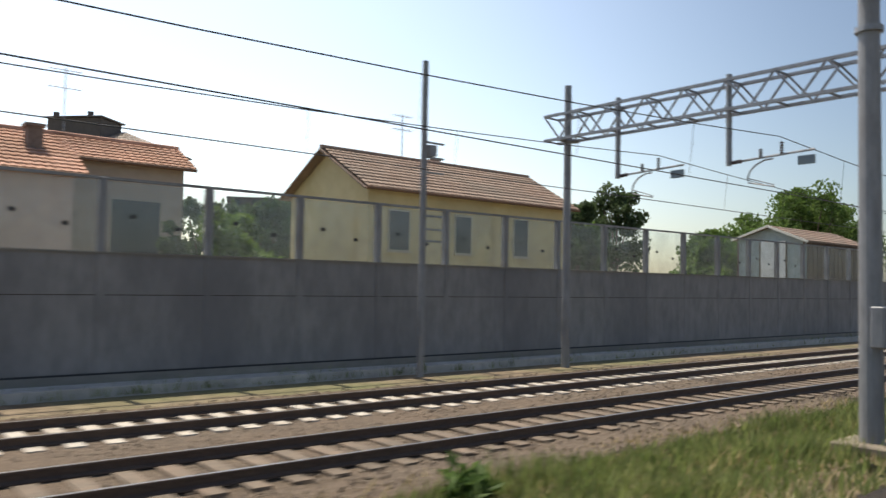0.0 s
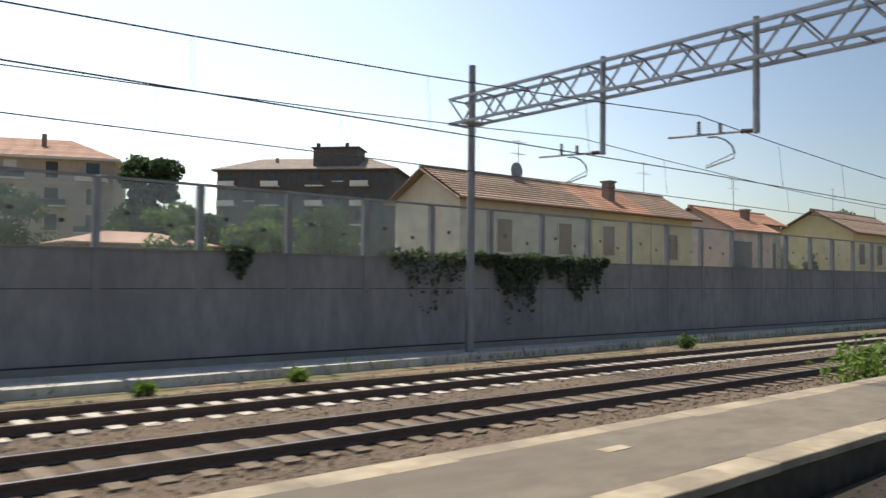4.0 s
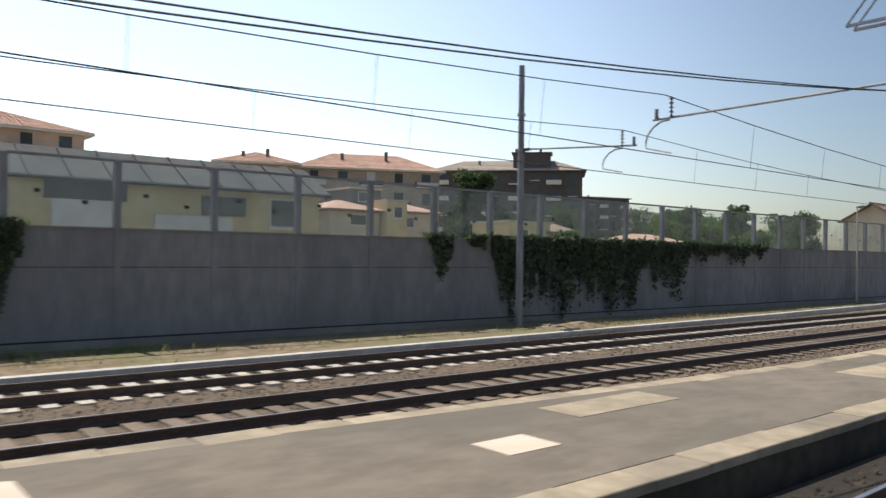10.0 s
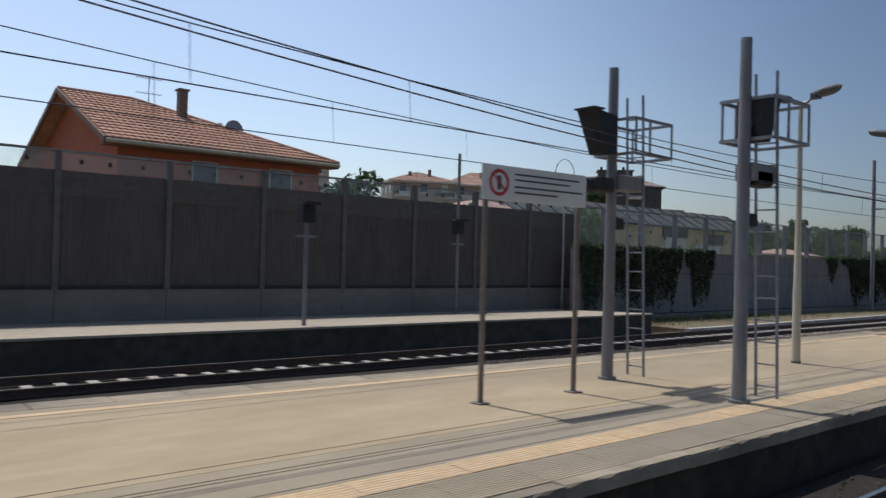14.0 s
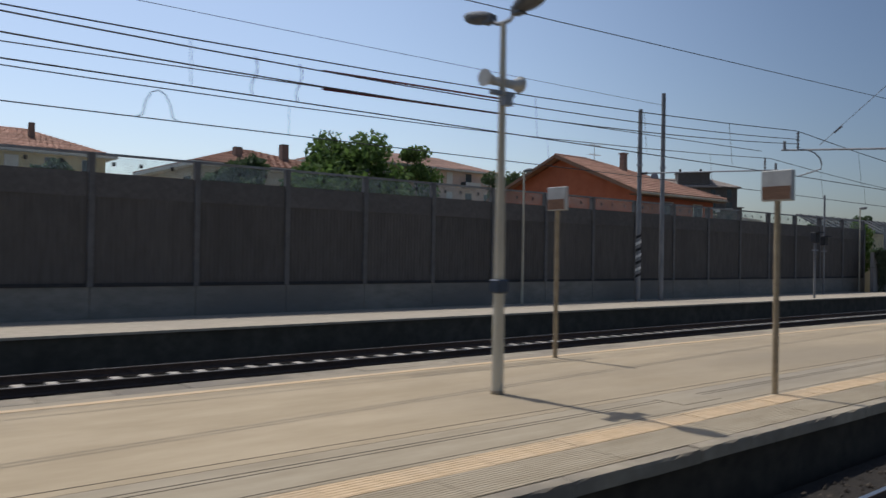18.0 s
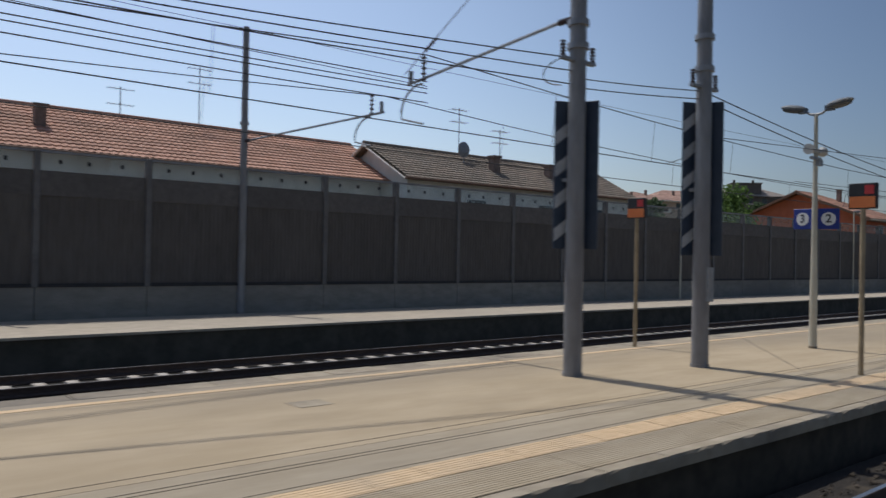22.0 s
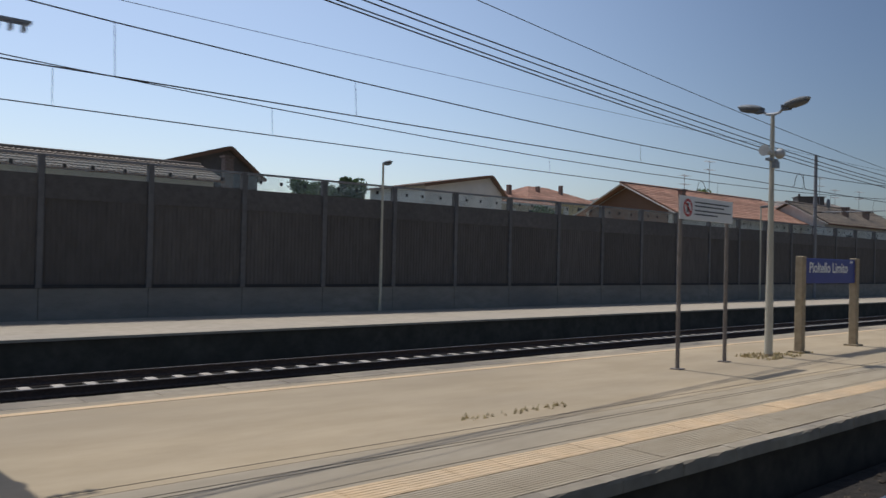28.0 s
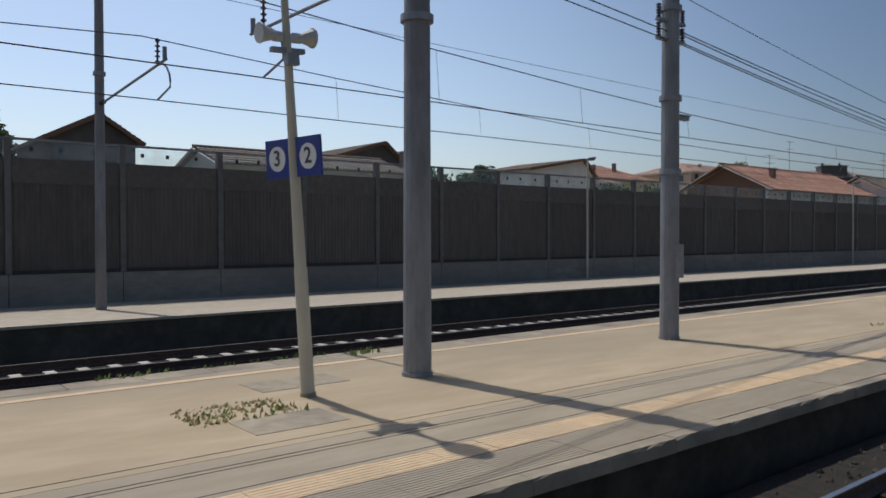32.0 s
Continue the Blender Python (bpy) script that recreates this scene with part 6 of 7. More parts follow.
hip_block("apartment_building", "distant pale block of flats among trees", 120.0, 160.0, 170.0, 186.0, 19.0, 21.0, M_PWHITE, M_TILEGREY, 6, 8)

# long yellow shed under a slate grey sheet roof, close behind the wall
sy = thing("shed", (0, 0, 0), "long low yellow outbuilding under a slate grey sheet roof", "outbuilding", group="yellow outbuildings")
part("wall", bx(-97.5, 25.6, -0.5, -76.4, 32.0, 4.72), M_PYELLOW, sy)
bm = bmesh.new()
poly(bm, [(-97.8, 25.25, 4.68), (-76.1, 25.25, 4.68), (-76.1, 27.2, 5.75), (-97.8, 27.2, 5.75)], Vector((0, 0.05, 0.1)))
part("roof", bm, M_SHEET, sy, "steep slate grey sheet roof")
for k in range(18):
    x = -97.2 + 1.2 * k
    bm = bmesh.new()
    bar(bm, (x, 25.22, 4.78), (x, 27.18, 5.86), 0.05, 0.05)
    part("seam", bm, M_SHEET, sy)
part("gutter", rod(bmesh.new(), (-97.8, 25.2, 4.7), (-76.1, 25.2, 4.7), 0.06, n=8), M_SHEET, sy)
window(sy, -77.85, 25.6, 3.5, 1.1, 0.95, M_PWHITE, M_SHUTTER)
window(sy, -91.0, 25.6, 3.6, 0.85, 0.85, M_PWHITE, M_SHUTTER)
for xa, xb, zt in ((-85.7, -83.7, 4.1), (-82.6, -79.9, 3.75)):
    dr = part("door", bx(xa, 25.5, -0.4, xb, 25.598, zt), M_PWHITE, sy, "wide white door panel")
    for k in range(1, 4):
        part("rail", bx(xa + 0.05, 25.485, k * zt / 4, xb - 0.05, 25.499, k * zt / 4 + 0.06), M_PWHITE, dr)
# dark box in place of the shade in the recess below the eave
part("lintel", bx(-85.9, 25.48, 4.1, -83.5, 25.6, 4.66), M_SHEET, sy, "dark panel painted for the shaded recess under the eave")
part("shutter", bx(-81.0, 25.52, 3.8, -79.4, 25.6, 4.45), M_SHUTTER, sy, "dark roller shutter")
part("downpipe", rod(bmesh.new(), (-80.6, 25.54, -0.4), (-80.6, 25.54, 4.7), 0.05, n=8), M_PGREY, sy)


def villa(label, x0, x1, y0, y1, ze, zr, wall, band=None, wins=(), roof=M_TILEPINK, flat=False):
    """A small plastered house under a low hipped roof, or a flat one; band is the top of a yellow lower storey."""
    t = thing("house", (0, 0, 0), label, "house", group="houses behind the wall")
    part("wall", bx(x0, y0, -0.5, x1, y1, ze), wall, t)
    if band:
        part("lower_wall", bx(x0 - 0.03, y0 - 0.03, -0.5, x1 + 0.03, y0 - 0.001, band), M_PYELLOW, t, "yellow lower wall")
    if flat:
        part("parapet", bx(x0 - 0.15, y0 - 0.15, ze, x1 + 0.15, y1 + 0.15, ze + 0.18), M_PCREAM, t, "pale parapet")
    else:
        o, ym = 0.55, (y0 + y1) / 2
        run = min(ym - y0, (x1 - x0) / 2 - 0.2)
        e = [(x0 - o, y0 - o, ze), (x1 + o, y0 - o, ze), (x1 + o, y1 + o, ze), (x0 - o, y1 + o, ze)]
        p, q = (x0 + run, ym, zr), (x1 - run, ym, zr)
        bm = bmesh.new()
        for f in ((e[0], e[1], q, p), (e[1], e[2], q), (e[2], e[3], p, q), (e[3], e[0], p)):
            poly(bm, list(f), Vector((0, 0, 0.08)))
        r = part("roof", bm, roof, t, "low hipped tiled roof")
        courses(r, roof, e[0], e[1], q, p, 9, rib=0.4, lift=0.05)
        courses(r, roof, e[3], e[0], p, p, 9, rib=0.4, lift=0.05)
        part("eave", bx(x0 - o, y0 - o, ze - 0.16, x1 + o, y1 + o, ze - 0.01), M_SHUTBROWN, t)
    for x, z0, w, h in wins:
        window(t, x, y0 - (0.03 if band and z0 < band else 0), z0, w, h, M_PWHITE, M_SHUTTER if w < 1.2 else None)
    return t


villa("white house with a yellow lower storey and an orange hipped roof", -67.5, -57.4, 62.0, 70.0, 8.3, 9.4, M_PWHITE, 6.05, ((-59.4, 7.1, 0.6, 0.6), (-65.5, 6.4, 1.6, 1.0), (-65.5, 3.6, 1.6, 1.2)))
dish(-61.0, 64.0, 9.2, 0.6)
villa("low cream house with an orange hipped roof", -53.6, -47.9, 62.0, 68.0, 6.75, 7.8, M_PCREAM, None, ((-50.4, 5.4, 1.7, 0.9),))
villa("small cream tower with a flat roof and one window", -47.7, -45.3, 61.0, 64.5, 7.75, 8.0, M_PYELLOW, None, ((-46.4, 6.2, 0.9, 1.0),), flat=True)
villa("grey flat-roofed house behind the cream tower", -48.6, -44.9, 66.0, 71.0, 9.2, 9.4, M_PGREY, None, ((-46.8, 8.0, 1.8, 0.9),), flat=True)
villa("low cream house with an orange hipped roof", -45.2, -40.6, 62.5, 68.0, 6.9, 7.9, M_PCREAM, None, ((-44.0, 5.4, 1.3, 0.9),))
villa("low yellow outbuilding with a flat roof", -42.0, -36.6, 50.0, 55.0, 5.65, 5.8, M_PYELLOW, None, ((-40.0, 4.4, 0.7, 0.6),), flat=True)
villa("small cream outbuilding with a brown tiled roof", -36.6, -32.5, 50.5, 54.0, 4.9, 5.9, M_PCREAM, None, ((-34.5, 3.9, 0.8, 0.6),), roof=M_TILEBROWN)
villa("low outbuilding with a faded tiled roof", -27.0, -19.0, 47.0, 52.0, 4.2, 5.0, M_PCREAM, None, ((-24.0, 3.2, 0.8, 0.6),))

# garden shed and its pale door at the first houses
gs = thing("garden_shed", (0, 0, 0), "pale blue-grey garden shed with a bright white door and brown roof", "garden shed")
bm = bmesh.new()
poly(bm, [(57.0, 23.2, -0.5), (57.0, 23.2, 5.75), (57.0, 25.6, 6.65), (57.0, 27.9, 5.95), (57.0, 27.9, -0.5)], Vector((0.1, 0, 0)))
part("gable", bm, M_SHEDBLUE, gs)
part("wall", bx(57.1, 23.2, -0.5, 66.0, 27.9, 5.7), M_SHEDBROWN, gs, "brown boarded long wall")
for ya, za in ((22.9, 5.62), (28.2, 5.85)):
    bm = bmesh.new()
    poly(bm, [(56.7, ya, za), (66.3, ya, za), (66.3, 25.6, 6.72), (56.7, 25.6, 6.72)], Vector((0, 0, 0.08)))
    r = part("roof", bm, M_TILEBROWN, gs, "brown sheet roof")
    if ya < 25:
        courses(r, M_TILEBROWN, (56.7, ya, za + 0.08), (66.3, ya, za + 0.08), (66.3, 25.6, 6.8), (56.7, 25.6, 6.8), 6, lift=0.03)
    part("verge", bar(bmesh.new(), (56.66, ya, za + 0.03), (56.66, 25.6, 6.75), 0.08, 0.14), M_PWHITE, gs)
part("door", bx(56.93, 24.5, 2.9, 56.99, 26.2, 5.75), M_WHITE, gs, "bright white sheet door")
for y in (24.42, 26.22, 23.25, 27.8):
    part("batten", bx(56.92, y, 2.5, 56.995, y + 0.08, 5.7), M_SHEDBROWN, gs)
for k in range(14):
    part("board", bx(57.3 + k * 0.62, 23.15, -0.4, 57.85 + k * 0.62, 23.195, 5.6), M_SHEDBROWN, gs)


# ---- trees and plants ----
def leaf_mesh(name, centres, size, rnd, flat=0.5):
    """Many small bent leaf clumps, each of two triangles pairs, at the centres."""
    c = np.array(centres)
    n = len(c)
    a = rnd.normal(size=(n, 3))
    a /= np.linalg.norm(a, axis=1)[:, None]
    b = np.cross(a, rnd.normal(size=(n, 3)))
    b /= np.linalg.norm(b, axis=1)[:, None]
    s = size * rnd.uniform(0.55, 1.35, size=(n, 1))
    k = np.cross(a, b) * s * 0.25
    p = np.stack([c - a * s, c - b * s * flat + k, c + a * s, c + b * s * flat + k], 1).reshape(-1, 3)
    q = np.arange(n)[:, None] * 4
    f = np.concatenate([q + [0, 1, 2], q + [0, 2, 3]])
    me = bpy.data.meshes.new(name)
    me.from_pydata(p.tolist(), [], f.tolist())
    return me


def tree(x, y, h, r, seed, leaf=M_LEAF, label="broad leafy green tree", n=2600, size=0.3, trunk=0.35, slim=1.0, count=26):
    rnd = np.random.default_rng(seed)
    t = thing("tree", (x, y, -0.5), label, "tree", group="trees")
    h += 0.5
    part("trunk", rod(bmesh.new(), (0, 0, 0), (0.1, 0, h * trunk * 1.3), 0.03 * h, 0.015 * h, n=9), M_BARK, t)
    blobs = []
    for k in range(count):
        a = rnd.uniform(0, 2 * math.pi)
        u = rnd.uniform(0.1, 1.0)
        rad = r * (0.75 - 0.45 * abs(u - 0.35)) * rnd.uniform(0.3, 1.0)
        z = h * (trunk + (0.93 - trunk) * u)
        c = np.array([rad * math.cos(a), rad * math.sin(a), z])
        blobs.append((c, r * rnd.uniform(0.22, 0.44) * (1.2 - 0.5 * u)))
        if k < 10:
            part("limb", rod(bmesh.new(), (0.05, 0, h * trunk * rnd.uniform(0.8, 1.2)), tuple(c), 0.010 * h, 0.003 * h, n=6), M_BARK, t)
    pts = []
    for c, br in blobs:
        m = int(1.9 * n / len(blobs))
        d = rnd.normal(size=(m, 3))
        d /= np.linalg.norm(d, axis=1)[:, None]
        rr = br * rnd.uniform(0.25, 1.08, size=(m, 1)) ** 0.6
        pts.append(c + d * rr * [1, 1, 0.8 * slim])
    me = leaf_mesh("crown", np.concatenate(pts), size * 0.72, rnd)
    pieces("crown", me, leaf, t, "uneven leafy crown")
    return t


tree(60.5, 41, 11.6, 3.6, 1, M_LEAF2, "slim tree with drooping dark crown")
for k, (x, y, h, r) in enumerate(((80, 40, 9.5, 4.5), (88, 42, 12.0, 5), (96, 41, 15.0, 6), (104, 43, 14.5, 6), (72, 39, 8.0, 4), (112, 44, 12.5, 6), (45, 33, 7.2, 3.0), (66, 34, 7.5, 3.4))):
    tree(x, y, h, r, 10 + k, M_LEAF, "large dense green tree", 3000, 0.36)
tree(41.0, 29.0, 7.5, 2.0, 30, M_LEAF2)
tree(17.0, 25.6, 4.6, 0.9, 33, M_LEAF2, "slim dark green shrub beside the pink house", 1400, 0.2, 0.08)
tree(21.0, 30.5, 5.6, 2.6, 31, M_LEAF3, "bright green shrub between houses", 1800, 0.25, 0.2)
tree(-6.0, 94.6, 16.8, 6.0, 32, M_LEAF2, "dark broad conical tree between the blocks of flats", 9000, 0.5, 0.06, count=40)
tree(-1.0, 92.0, 10.5, 5.0, 34, M_LEAF2, "dark broad tree between the blocks of flats", 6000, 0.5, 0.06, count=26)
for k, (x, y, h, r, m) in enumerate(((-24, 40, 6.2, 2.6, M_LEAF), (-20, 38, 5.6, 2.6, M_LEAF), (-15, 46, 7.0, 3.0, M_LEAF2), (-10, 55, 8.0, 3.2, M_LEAF), (-29, 55, 8.2, 3.4, M_LEAF2), (-3, 60, 8.8, 3.2, M_LEAF2), (5, 70, 10.5, 4.2, M_LEAF2), (-36, 48, 5.2, 2.2, M_LEAF))):
    tree(x, y, h, r, 40 + k, m, "garden tree behind the noise wall", 1800, 0.28, 0.2)
for k, (x, y, h, r) in enumerate(((46, 92, 12.5, 6), (55, 95, 13.5, 7), (63, 96, 14, 7), (71, 93, 13.5, 6), (79, 96, 15.8, 5), (88, 100, 12, 6), (30, 85, 10.0, 5), (100, 90, 14, 7), (112, 96, 15, 8), (130, 110, 15, 8), (150, 120, 17, 9))):
    tree(x, y, h, r, 60 + k, M_LEAF2, "distant dense dark green tree", 1500, 0.55, 0.15)
tree(-94.3, 24.3, 5.7, 1.3, 80, M_LEAF3, "young tree with bright yellow-green leaves", 900, 0.2, 0.35)
tree(-86.5, 88, 18.2, 6.0, 81, M_LEAF, "tall dense green tree before the flats", 3200, 0.5, 0.2)
tree(-132.8, 31.6, 8.6, 3.6, 82, M_LEAF, "leafy green tree rising over the noise barrier", 3400, 0.26)
tree(-136.5, 36, 7.3, 2.6, 83, M_LEAF2)
tree(-108.5, 46, 9.6, 3.4, 84, M_LEAF2, "dark green tree beside the red house", 2400, 0.3)
tree(-118.0, 50, 9.0, 3.0, 85, M_LEAF2)
tree(-144.0, 40, 6.9, 2.2, 86, M_LEAF2)
tree(-199.0, 45, 8.3, 2.4, 87, M_LEAF2, "small dark tree behind the roofs", 2200, 0.25, count=22)
tree(-229.5, 62, 13.0, 3.4, 88, M_LEAF2, "dark cedar with layered branches", 2000, 0.4, 0.2)
tree(-192.5, 60, 9.6, 4.0, 89, M_LEAF2)
for k, (x, y, h, r) in enumerate(((-160, 62, 9.4, 4), (-97, 40, 7.8, 3.4), (-80, 50, 7.6, 3), (-89, 44, 6.8, 2.6), (-145, 66, 10, 4), (-196, 80, 10, 5))):
    tree(x, y, h, r, 95 + k, M_LEAF2, "garden tree behind the barrier", 1500, 0.34, 0.2)

# ivy and creepers on the low wall
M_IVY = mat("ivy_leaf", (0.034, 0.052, 0.028), (0.07, 0.094, 0.05), 1.4, 0.75, 0.0, vary=0.35)
rnd = np.random.default_rng(7)
ivy_pts, fringe_pts = [], []


def wave(x, seed):
    """Uneven waves between 0 and 1 along the wall."""
    return 0.5 + 0.22 * np.sin(x * 1.9 + seed) + 0.16 * np.sin(x * 4.7 + 2 * seed) + 0.12 * np.sin(x * 11.3 + seed * 3)


for xa, xb, low, dens in ((-29.8, -29.1, 0.8, 320), (-24.2, -20.5, 1.0, 110), (-20.3, -13.3, 1.5, 260), (-20.3, -17.0, 0.5, 150), (-71.4, -61.8, 0.0, 900), (-61.8, -58.6, 0.5, 460), (-58.6, -51.5, 2.2, 150), (-74.4, -73.4, 0.1, 460), (-72.5, -71.8, 0.3, 320), (-97.8, -90.2, 0.0, 1000), (-89.6, -87.3, 0.0, 760)):
    n = int((xb - xa) * dens * 1.7)
    x = rnd.uniform(xa, xb, n)
    # strands hang down to uneven lengths; between the strands the wall shows
    reach = wave(x, xa) ** (1.5 if dens < 400 else 0.6)
    edge = np.clip(np.minimum(x - xa, xb - x) / 0.6, 0.25, 1)
    bot = 3.1 - (3.1 - low) * np.clip(reach * 1.5, 0.1, 1) * edge
    z = bot + (3.3 - bot) * rnd.uniform(0, 1, n) ** 0.75
    keep = rnd.uniform(0, 1, n) < np.clip(0.35 + wave(x * 2.3, xb) + (z - 2.3) * 0.35, 0, 1)
    y = WALL(x) - 0.05 - rnd.uniform(0, 0.22, n) * (0.35 + 0.65 * (z / 3.3))
    ivy_pts.append(np.stack([x, y, z], 1)[keep])
    m = int((xb - xa) * 60)
    x = rnd.uniform(xa - 0.2, xb + 0.2, m)
    top = 3.12 + 0.42 * wave(x * 1.4, xa) * rnd.uniform(0.1, 1, m)
    fringe_pts.append(np.stack([x, WALL(x) + rnd.uniform(-0.28, 0.25, m), top], 1))
pieces("ivy", leaf_mesh("ivy", np.concatenate(ivy_pts), 0.075, rnd, 0.7), M_IVY, None, "dark green ivy hanging over the noise wall", "stuff", "ivy")
pieces("ivy", leaf_mesh("ivy", np.concatenate(fringe_pts), 0.09, rnd, 0.7), M_LEAF2, None, "brighter ivy shoots along the wall top", "stuff", "ivy")

# grass, weeds and dry tufts
def blades(name, spots, material, label, h, seed):
    rnd = np.random.default_rng(seed)
    P, T = [], []
    for x0, x1, y0, y1, n, z in spots:
        bx_, by_ = rnd.uniform(x0, x1, n), rnd.uniform(y0, y1, n)
        clump = 0.5 + 0.5 * np.sin(bx_ * 1.3 + by_ * 2.1) * np.sin(bx_ * 0.37 - by_ * 0.9)
        hh = h * rnd.uniform(0.4, 1.2, n) * (0.5 + clump)
        a = rnd.uniform(0, 2 * math.pi, n)
        lean = rnd.normal(0, 0.35, (n, 2)) * hh[:, None]
        w = 0.012 + 0.02 * rnd.uniform(0, 1, n)
        base = np.stack([bx_, by_, np.full(n, z)], 1)
        side = np.stack([np.cos(a) * w, np.sin(a) * w, 0 * a], 1)
        tip = base + np.concatenate([lean, hh[:, None]], 1)
        k = len(P) and sum(len(p) for p in P)
        P.append(np.stack([base - side, base + side, tip], 1).reshape(-1, 3))
        T.append(k + np.arange(n * 3).reshape(-1, 3))
    me = bpy.data.meshes.new(name)
    me.from_pydata(np.concatenate(P).tolist(), [], np.concatenate(T).tolist())
    return pieces(name, me, material, None, label, "stuff", "grass")


blades("grass", [(-4, 60, 5.5, 8.0, 36000, -0.28), (-4, 60, 4.4, 5.5, 4200, -0.28), (-9, -4, 4.5, 7.5, 2200, -0.2), (-30, 60, 18.5, 19.3, 1500, -0.2), (-96, -30, 18.6, 19.9, 1600, -0.2), (-94, -84, 20.2, 21.2, 1500, -0.2)], M_GRASS, "green and yellow grass beside the track", 0.30, 3)
blades("dry_grass", [(-4, 60, 4.4, 8.6, 9500, -0.25), (-68, -58, 18.4, 19.6, 900, -0.15), (-92, -84, 17.8, 20.5, 900, -0.2)], M_DRY, "dry straw-coloured grass tufts", 0.2, 4)
blades("dry_weeds", [(-211.5, -209.9, 8.3, 9.1, 260, PHIGH), (-209.6, -209.0, 8.5, 8.9, 60, PHIGH), (-206.5, -206.0, 8.6, 8.9, 40, PHIGH), (-235.9, -234.6, 7.9, 8.8, 160, PHIGH), (-221.0, -219.0, 7.2, 7.4, 50, PHIGH)], M_DRY, "low dry weeds at the foot of posts", 0.06, 6)
blades("weeds", [(-235.9, -234.6, 7.9, 8.8, 110, PHIGH), (-232.0, -231.5, 11.0, 11.3, 40, PHIGH), (-236.0, -232.2, 11.3, 11.5, 70, PHIGH), (-60, -58.5, 4.9, 5.6, 120, PLOW), (-206.5, -205.5, 20.0, 20.4, 60, FPZ), (-176.5, -175.0, 21.6, 22.2, 60, FPZ), (-106, -105, 4.7, 5.0, 60, PHIGH - 0.1)], M_GRASS, "small weeds growing in the platform joints", 0.07, 5)
for k, (x, y, z, r) in enumerate(((-17.6, 8.5, -0.25, 0.7), (-29.0, 18.0, -0.25, 0.17), (-33.0, 17.8, -0.25, 0.14), (-11.5, 17.6, -0.2, 0.24), (14.0, 7.5, -0.3, 0.26), (11.0, 7.0, -0.3, 0.17))):
    rr = np.random.default_rng(200 + k)
    d = rr.normal(size=(int(130 + 400 * r), 3)) * [r * 0.6, r * 0.6, r * 0.45] + [0, 0, r * 0.75]
    t = thing("shrub", (x, y, z), "small bright green shrub beside the track", "shrub", group="trackside shrubs")
    pieces("foliage", leaf_mesh("foliage", d, 0.12, rr), M_LEAF3 if k < 3 else M_LEAF, t, "")
rk = random.Random(17)
for x, y, w, d in ((3.6, 5.0, 0.6, 0.2), (4.75, 5.7, 0.55, 0.3), (6.1, 5.55, 1.3, 0.13), (7.9, 5.42, 0.5, 0.25), (9.2, 5.38, 1.1, 0.12), (10.9, 5.3, 0.9, 0.14), (12.6, 5.25, 0.6, 0.2)):
    t = thing("edging_stone", (x, y, -0.37), "pale broken concrete edging stone lying in the grass", "stone", group="broken edging", rz=rk.uniform(-6, 6))
    bm = bx(-w / 2, -d / 2, 0, w / 2, d / 2, 0.2, bev=0.03)
    for v in bm.verts:
        v.co += Vector((rk.uniform(-0.05, 0.05), rk.uniform(-0.04, 0.04), rk.uniform(-0.03, 0.03)))
    part("stone", bm, M_RAMP, t)
# mound of earth and rubble at the foot of a mast
t = thing("mound", (-70.2, 18.4, -0.2), "low mound of dry earth and rubble under a mast", "mound")
bm = bmesh.new()
bmesh.ops.create_grid(bm, x_segments=24, y_segments=8, size=0.5)
for v in bm.verts:
    e = max(0.0, 1 - (2 * v.co.x) ** 2) * max(0.0, 1 - (2 * v.co.y) ** 2)
    v.co = (v.co.x * 5.2, v.co.y * 1.7, 0.36 * e + 0.08 * noise.noise(Vector((v.co.x * 20, v.co.y * 8, 0))))
part("earth", bm, M_EARTH, t)
for k in range(9):
    a = random.Random(k)
    px, py = a.uniform(-1.8, 1.2), a.uniform(-0.7, 0.1)
    part("rubble", bx(px, py, 0.14, px + a.uniform(0.3, 0.8), py + 0.3, 0.26 + a.uniform(0, 0.12), bev=0.03), M_COPING, t)


# ---- pieces: coping, tactile slabs, sleepers, stones ----
cop_me = mesh_of("coping_slab", bx(-0.495, -0.245, -0.12, 0.495, 0.245, 0.0, bev=0.012))
cop_me.materials.append(M_COPING)
# worn edge stones of the raised platform, three shapes with chipped rims
edge_me = []
for seed in range(3):
    re_ = random.Random(seed + 40)
    bm = bmesh.new()
    rows = []
    for k in range(9):
        x = -0.497 + 0.994 * k / 8
        c, d = re_.uniform(0.012, 0.04), re_.uniform(0.008, 0.03)
        rows.append([bm.verts.new((x, y, z)) for y, z in ((-0.09, -0.14), (-0.09 + re_.uniform(0, 0.012), -c), (-0.09 + d, 0.0), (0.088, 0.0), (0.088, -0.14))])
    for a, b in zip(rows, rows[1:]):
        for k in range(5):
            bm.faces.new((a[k], b[k], b[(k + 1) % 5], a[(k + 1) % 5]))
    bm.faces.new(rows[0])
    bm.faces.new(rows[-1][::-1])
    bmesh.ops.recalc_face_normals(bm, faces=bm.faces[:])
    edge_me.append(mesh_of("edge_stone", bm))
    edge_me[-1].materials.append(M_COPING)
gr = bmesh.new()
box(gr, -0.497, -0.305, -0.12, 0.497, 0.305, -0.004)
for i in range(12):
    box(gr, -0.497, -0.3 + i * 0.0505, -0.004, 0.497, -0.3 + i * 0.0505 + 0.042, 0.0)
groove_me = mesh_of("edge_slab", gr)
groove_me.materials.append(M_BAND)
tac = bmesh.new()
box(tac, -0.298, -0.20, -0.12, 0.298, 0.20, 0.0)
for i in range(6):
    box(tac, -0.285, -0.175 + i * 0.063, 0.0, 0.285, -0.15 + i * 0.063, 0.003)
tac_me = mesh_of("tactile_slab", tac)
